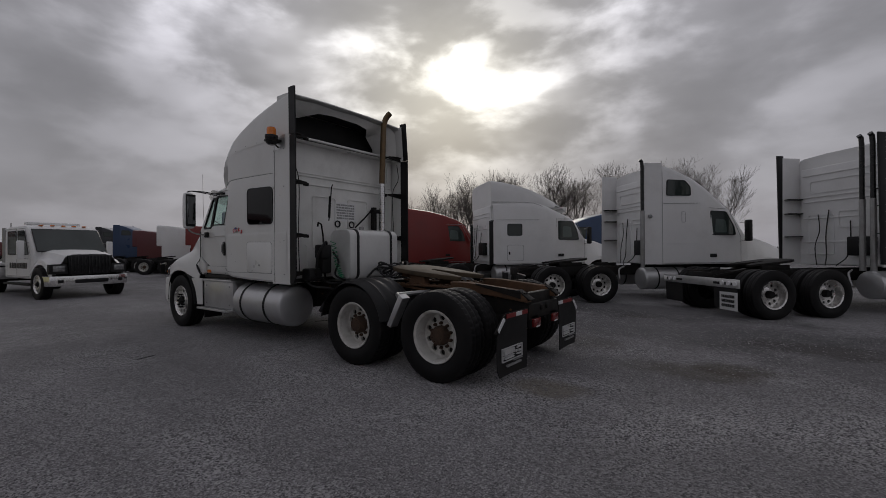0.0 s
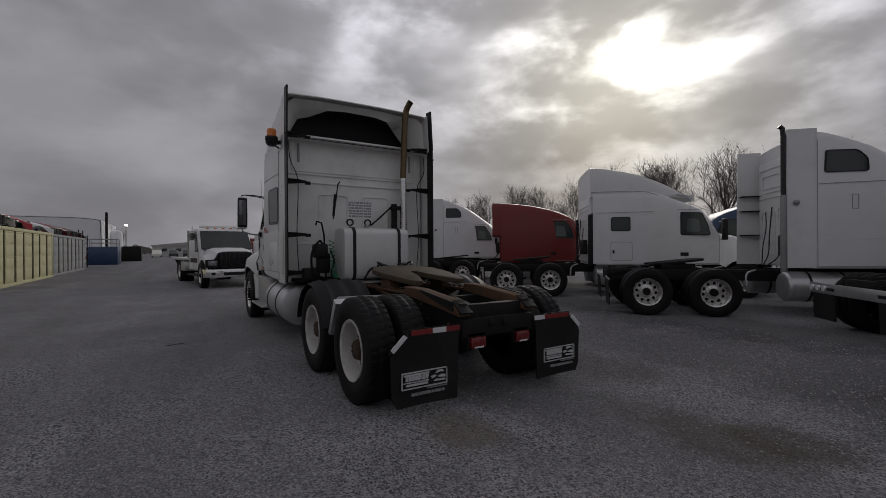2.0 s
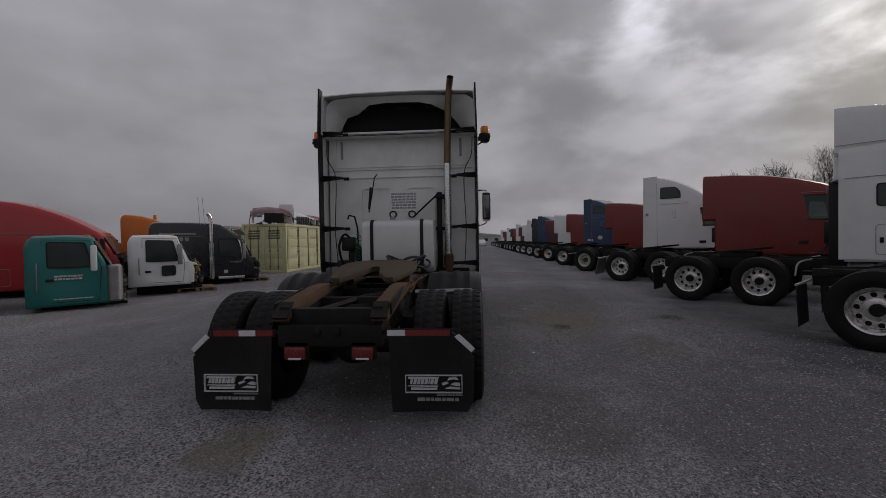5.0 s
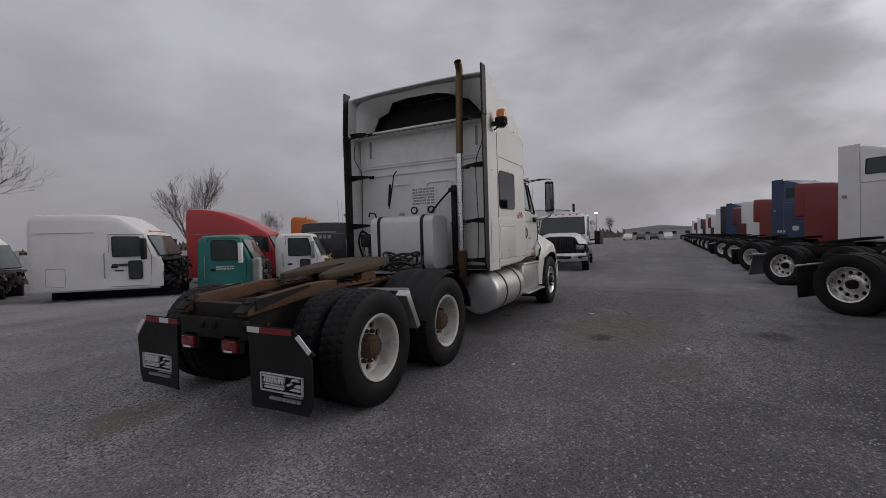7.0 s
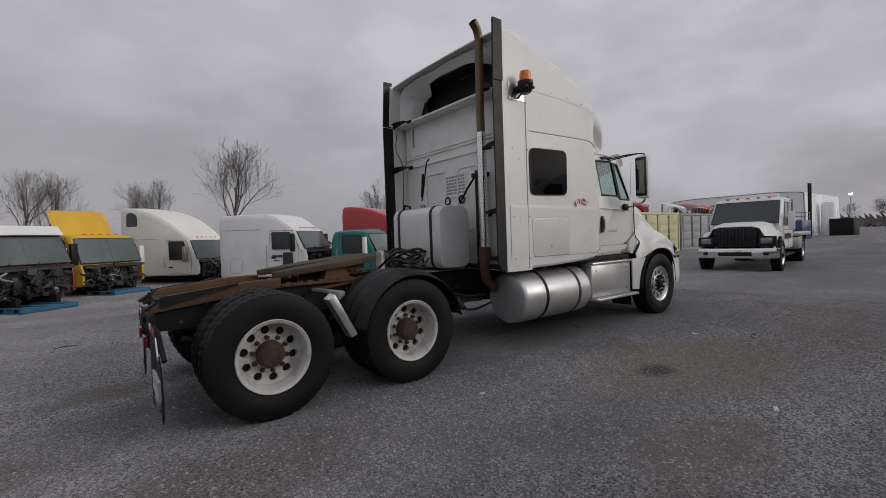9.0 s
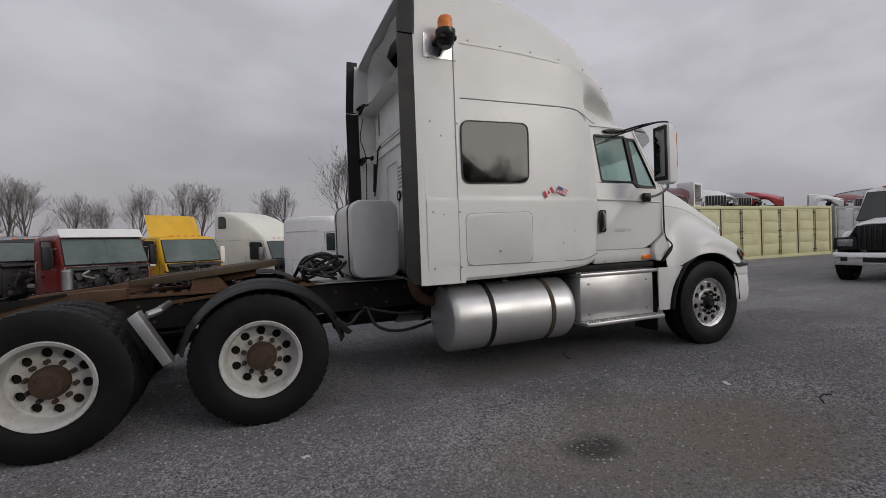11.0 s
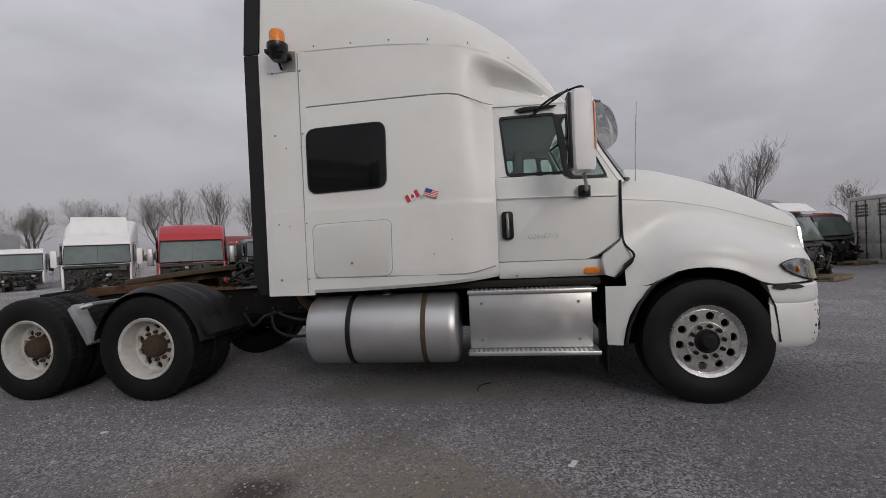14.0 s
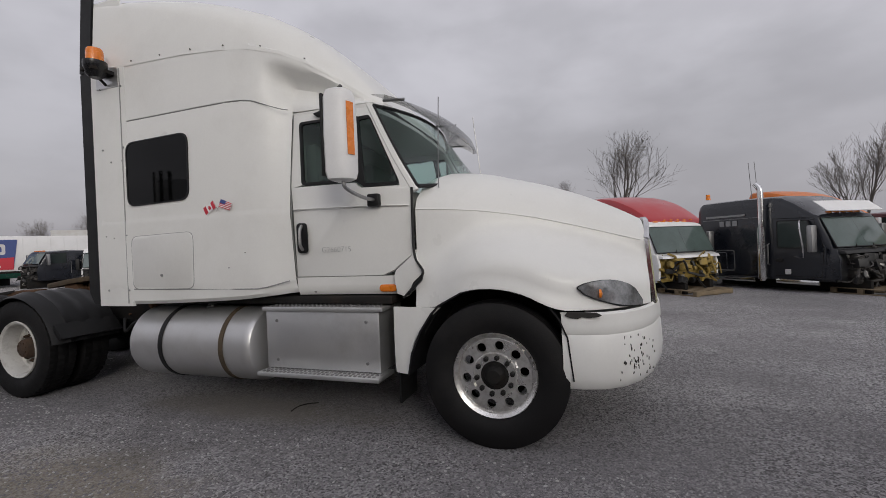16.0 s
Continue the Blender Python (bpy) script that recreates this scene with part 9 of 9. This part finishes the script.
for i, (y, c) in enumerate(((3.5, "pane"), (0.8, "navy_paint"), (-2.0, "white_plain"), (6.5, "cream_paint"))):
    t = thing("parked_car", ["dark grey", "black", "white", "pale yellow"][i] + " car parked before the far building", "car", pose(104 + i, y - 1.5, 0, 0, 0, 180))
    shell(t, c, [-2.1, -2.0, -1.4, -0.9, -0.2, 0.4, 0.9, 1.8, 2.1], [0.8, 1.0, 1.1, 1.5, 1.55, 1.5, 1.05, 0.95, 0.7], 0.85, 0.3, None, "car_body", "", 0.02, 0.1)
    for x in (-1.3, 1.3):
        for s in T3:
            bm = B()
            lathe(bm, [(s * 0.68, 0.33), (s * 0.87, 0.33)], "y", (x, 0, 0.33), 14)
            part("wheel", bm, "rubber", t)
t = thing("shed", "dark open-fronted shed by the drive", "building", pose(68, 6.9, 0))
bm = B()
box(bm, (0, -0.9, 0), (3.4, 1.3, 2.05), 0.03)
part("shed_wall", bm, "frame_black", t)


# ---- bare trees ----
def tree_mesh(name, seed, height, spread, levels=5, trunk=0.2, multi=1, bole=0.22):
    """Two meshes: the stem with its main limbs, and the crown of branches and twigs."""
    rnd = random.Random(seed)
    sets = ([], []), ([], [])

    def limb(p, d, ln, r, lev):
        n_ = 4 if lev < 3 else 3
        k = 6 if lev < 2 else (4 if lev < 3 else 3)
        pts, rad = [p], [r]
        q, dd = p.copy(), d.copy()
        dirs = [dd]
        for i in range(n_):
            dd = (dd + Vector((rnd.gauss(0, 0.11), rnd.gauss(0, 0.11), rnd.gauss(0.07, 0.06)))).normalized()
            q = q + dd * ln / n_
            pts.append(q)
            dirs.append(dd)
            rad.append(r * (1 - (0.3 if lev == 0 else 0.55) * (i + 1) / n_))
        verts, faces = sets[0 if lev < 2 else 1]
        base = len(verts)
        for i, c in enumerate(pts):
            t_ = dirs[i]
            s_ = t_.cross(Vector((0.3, 0.9, 0.1))).normalized()
            u_ = s_.cross(t_)
            for j in range(k):
                a = 2 * math.pi * j / k
                verts.append(c + (s_ * math.cos(a) + u_ * math.sin(a)) * max(rad[i], 0.0055))
        for i in range(n_):
            for j in range(k):
                a, b = base + i * k + j, base + i * k + (j + 1) % k
                faces.append((a, b, b + k, a + k))
        if lev >= levels:
            return
        kids = rnd.randint(8, 10) if lev == 0 else (rnd.randint(5, 6) if lev < 3 else 4)
        turn = rnd.uniform(0, 6.28)
        for c in range(kids):
            f = 0.42 + 0.58 * (c + rnd.random()) / kids if lev == 0 else 0.28 + 0.75 * (c + rnd.random()) / kids
            i = min(int(f * n_), n_ - 1)
            pp = pts[i].lerp(pts[i + 1], f * n_ - i)
            t_ = dirs[i + 1]
            s_ = t_.cross(Vector((0.3, 0.9, 0.1))).normalized()
            u_ = s_.cross(t_)
            turn += 2.4 + rnd.gauss(0, 0.4)
            ang = spread * rnd.uniform(0.6, 1.25)
            nd = t_ * math.cos(ang) + (s_ * math.cos(turn) + u_ * math.sin(turn)) * math.sin(ang)
            nd = (nd + Vector((0, 0, 0.12))).normalized()
            ratio = rnd.uniform(0.62, 0.92) * (1.15 - 0.45 * f) if lev == 0 else rnd.uniform(0.42, 0.72) * (1.15 - 0.35 * f)
            limb(pp, nd, ln * ratio, rad[i] * rnd.uniform(0.36, 0.54), lev + 1)

    for m_ in range(multi):
        lean_ = Vector((rnd.gauss(0, 0.10 * multi), rnd.gauss(0, 0.10 * multi), 1)).normalized()
        limb(Vector((rnd.gauss(0, 0.12 * multi), rnd.gauss(0, 0.12 * multi), -0.1)), lean_, height * bole * rnd.uniform(0.85, 1.2), trunk, 0)
    top_ = max(v.z for v in sets[1][0])
    made = []
    for i, (verts, faces) in enumerate(sets):
        me = bpy.data.meshes.new(name)
        me.from_pydata([tuple(v * (height / top_)) for v in verts], [], faces)
        me.materials.append(M["bark"] if i == 0 else M["twig"])
        made.append(me)
    return made


TREES = [tree_mesh("tree_a", 3, 10, 0.56, 4, 0.13, 1, 0.5), tree_mesh("tree_b", 8, 10, 0.48, 4, 0.12, 2, 0.55), tree_mesh("tree_c", 14, 10, 0.60, 4, 0.125, 1, 0.46), tree_mesh("tree_d", 21, 10, 0.44, 4, 0.08, 2, 0.5)]


def tree_at(x, y, h, kind, seed):
    rnd = random.Random(seed)
    t = thing("bare_tree", ["broad bare deciduous tree in winter", "twin-stemmed bare tree in winter", "wide-crowned bare tree in winter", "many-stemmed bare thicket tree in winter"][kind], "tree", pose(x, y, 0, 0, 0, rnd.uniform(0, 360)), "bare trees round the yard")
    sc = (h / 10 * rnd.uniform(0.9, 1.1), h / 10 * rnd.uniform(0.9, 1.1), h / 10)
    for nm, me in zip(("trunk", "crown"), TREES[kind]):
        link(nm, me, t).scale = sc


# behind the right-hand row
for i, (x, y, h) in enumerate(((28.5, -31.5, 8.3), (25.8, -33.5, 8.8), (24, -35, 8.2), (31, -29.5, 8.4), (33.5, -28, 8.2), (20.5, -33.5, 9.6), (18.2, -35, 10.4), (16, -36, 10.4), (13.5, -37, 10), (9, -38.5, 10.2), (6.8, -39, 9.2), (1.3, -41, 10), (-0.5, -41, 9), (-12.3, -34.5, 8.8), (-14.5, -34, 8.6), (11.2, -38, 8.6), (22.3, -34, 8.8), (29.8, -30.2, 8.0), (4, -40, 8.4), (-17, -33, 8.6), (36, -27, 8.0), (39, -25.5, 7.6))):
    tree_at(x, y, h, (3, 1, 2, 0, 3, 2)[i % 6], 100 + i)
# beyond the left-hand row
for i, (x, y, h) in enumerate(((-6.2, 58, 10.3), (4.7, 61.7, 10.4), (-26.3, 49.4, 9.6), (-24.8, 52.3, 9), (-21.6, 53.6, 9.4), (-16.2, 57.4, 8), (-13.1, 58.2, 9.9), (-8.8, 58.9, 10.3), (2.6, 62.5, 9.9), (-45.5, 33.7, 8), (-41.5, 38.3, 8.3), (-40, 39.8, 7.9), (-36.8, 42.7, 9.2), (-34.5, 44.5, 9.9), (-31.6, 46.7, 10.6), (-28.2, 48.9, 9.4), (-23, 51.5, 10), (-52.4, 28, 6.4), (-46.6, 36.7, 8), (-49, 31, 7), (-19, 56, 8.6))):
    tree_at(x, y, h, (2, 0, 2, 1, 0, 2)[i % 6], 200 + i)
tree_at(47.2, 55, 7.2, 2, 301)
tree_at(11.0, 53.2, 15.0, 2, 302)
tree_at(39.3, 63.5, 14.5, 1, 303)
tree_at(176, 16, 9, 2, 304)
tree_at(180, 24, 8, 0, 305)

# low far woods along the horizon
rnd = random.Random(77)
verts, faces = [], []
for i in range(2600):
    a = rnd.uniform(0, 2 * math.pi)
    r = rnd.uniform(190, 300)
    x, y = r * math.cos(a), r * math.sin(a)
    h = rnd.uniform(2.5, 6.0) * (0.75 + 0.25 * math.sin(a * 9))
    for j in range(3):
        dx, dy = rnd.gauss(0, 1.6), rnd.gauss(0, 1.6)
        w_ = rnd.uniform(0.5, 1.4)
        b = len(verts)
        verts += [(x + dx - w_, y + dy, 0), (x + dx + w_, y + dy, 0), (x + dx + 0.2 * w_, y + dy + w_, h * rnd.uniform(0.6, 1)), (x + dx, y + dy - w_, h * rnd.uniform(0.3, 0.6))]
        faces += [(b, b + 1, b + 2), (b, b + 3, b + 2), (b + 1, b + 2, b + 3)]
me = bpy.data.meshes.new("far_woods")
me.from_pydata(verts, [], faces)
me.materials.append(M["twig"])
tagged(new("far_woods", me), "grey-brown line of distant winter woods", "woods", kind="stuff")

# ---- ground litter ----
rnd = random.Random(9)


def stone_field(name, n_, areas, smin, smax, material, seed):
    r_ = random.Random(seed)
    verts, faces = [], []
    ico = [(0, 0, 1), (0.9, 0, 0.3), (0.28, 0.85, 0.3), (-0.72, 0.53, 0.3), (-0.72, -0.53, 0.3), (0.28, -0.85, 0.3)]
    for i in range(n_):
        x0, x1, y0, y1 = r_.choice(areas)
        x, y = r_.uniform(x0, x1), r_.uniform(y0, y1)
        s_ = r_.uniform(smin, smax) * (0.6 + 0.4 * r_.random())
        a = r_.uniform(0, 6.3)
        ca, sa = math.cos(a), math.sin(a)
        sx, sy, sz = s_ * r_.uniform(0.7, 1.4), s_ * r_.uniform(0.6, 1.1), s_ * r_.uniform(0.4, 0.9)
        b = len(verts)
        for p in ico:
            px, py = p[0] * sx * r_.uniform(0.8, 1.2), p[1] * sy * r_.uniform(0.8, 1.2)
            verts.append((x + px * ca - py * sa, y + px * sa + py * ca, p[2] * sz))
        faces += [(b, b + 1 + j, b + 1 + (j + 1) % 5) for j in range(5)]
        for j in range(5):
            v = verts[b + 1 + j]
            verts.append((v[0], v[1], -0.003))
        faces += [(b + 1 + j, b + 6 + j, b + 6 + (j + 1) % 5, b + 1 + (j + 1) % 5) for j in range(5)]
    me = bpy.data.meshes.new(name)
    me.from_pydata(verts, [], faces)
    me.materials.append(M[material])
    return me


M["stone"] = mat("stone", (0.18, 0.172, 0.182), 0.9, var=0.55, scale=9, fine=90)
M["stone_pale"] = mat("stone_pale", (0.40, 0.395, 0.39), 0.9, var=0.4, scale=9, fine=90)
tagged(new("gravel", stone_field("gravel", 55000, [(-5, 1, -5, 5), (-4, 2, -6, -1.3), (0, 8, -5, -1.3), (0, 8, -4.6, -2), (4, 9, -4, 0)], 0.006, 0.015, "stone", 1)), "loose grey crushed gravel on the yard", "gravel", kind="stuff")
tagged(new("pale_gravel", stone_field("pale_gravel", 16000, [(-5, 1, -5, 5), (-4, 2, -6, -1.3), (0, 8, -5, -1.3)], 0.005, 0.014, "stone_pale", 2)), "scattered pale gravel stones on the yard", "gravel", kind="stuff")
for i, (x, y, sx, sy, rz) in enumerate(((2.3, -3.67, 0.10, 0.03, 20), (4.45, -2.22, 0.09, 0.035, 60), (0.9, -1.9, 0.05, 0.03, 10))):
    t = thing("paper_scrap", "crumpled scrap of white paper on gravel", "litter", pose(x, y, 0.0, 0, 0, rz), "litter on the ground")
    bm = B()
    sheet(bm, [[(sx * (u - 0.5), sy * (v - 0.5), 0.004 + 0.012 * abs(math.sin(5 * u + 3 * v + i))) for u in (0, 0.25, 0.5, 0.75, 1)] for v in (0, 0.5, 1)], 0.001)
    part("sheet", bm, "paper", t)
for i, (x, y, a) in enumerate(((4.78, -2.79, 0.4), (3.85, -0.78, 1.2), (3.3, 2.6, 2.0), (-2.2, 3.6, 0.2))):
    t = thing("twig", "short dark broken twig on gravel", "twig", pose(x, y, 0.0, 0, 0, math.degrees(a)), "litter on the ground")
    bm = B()
    tube(bm, curve_pts([(-0.14, 0, 0.006), (-0.05, 0.03, 0.014), (0.05, 0.02, 0.012), (0.13, -0.03, 0.006)], 4), 0.005, 5)
    part("stem", bm, "frame_black", t)
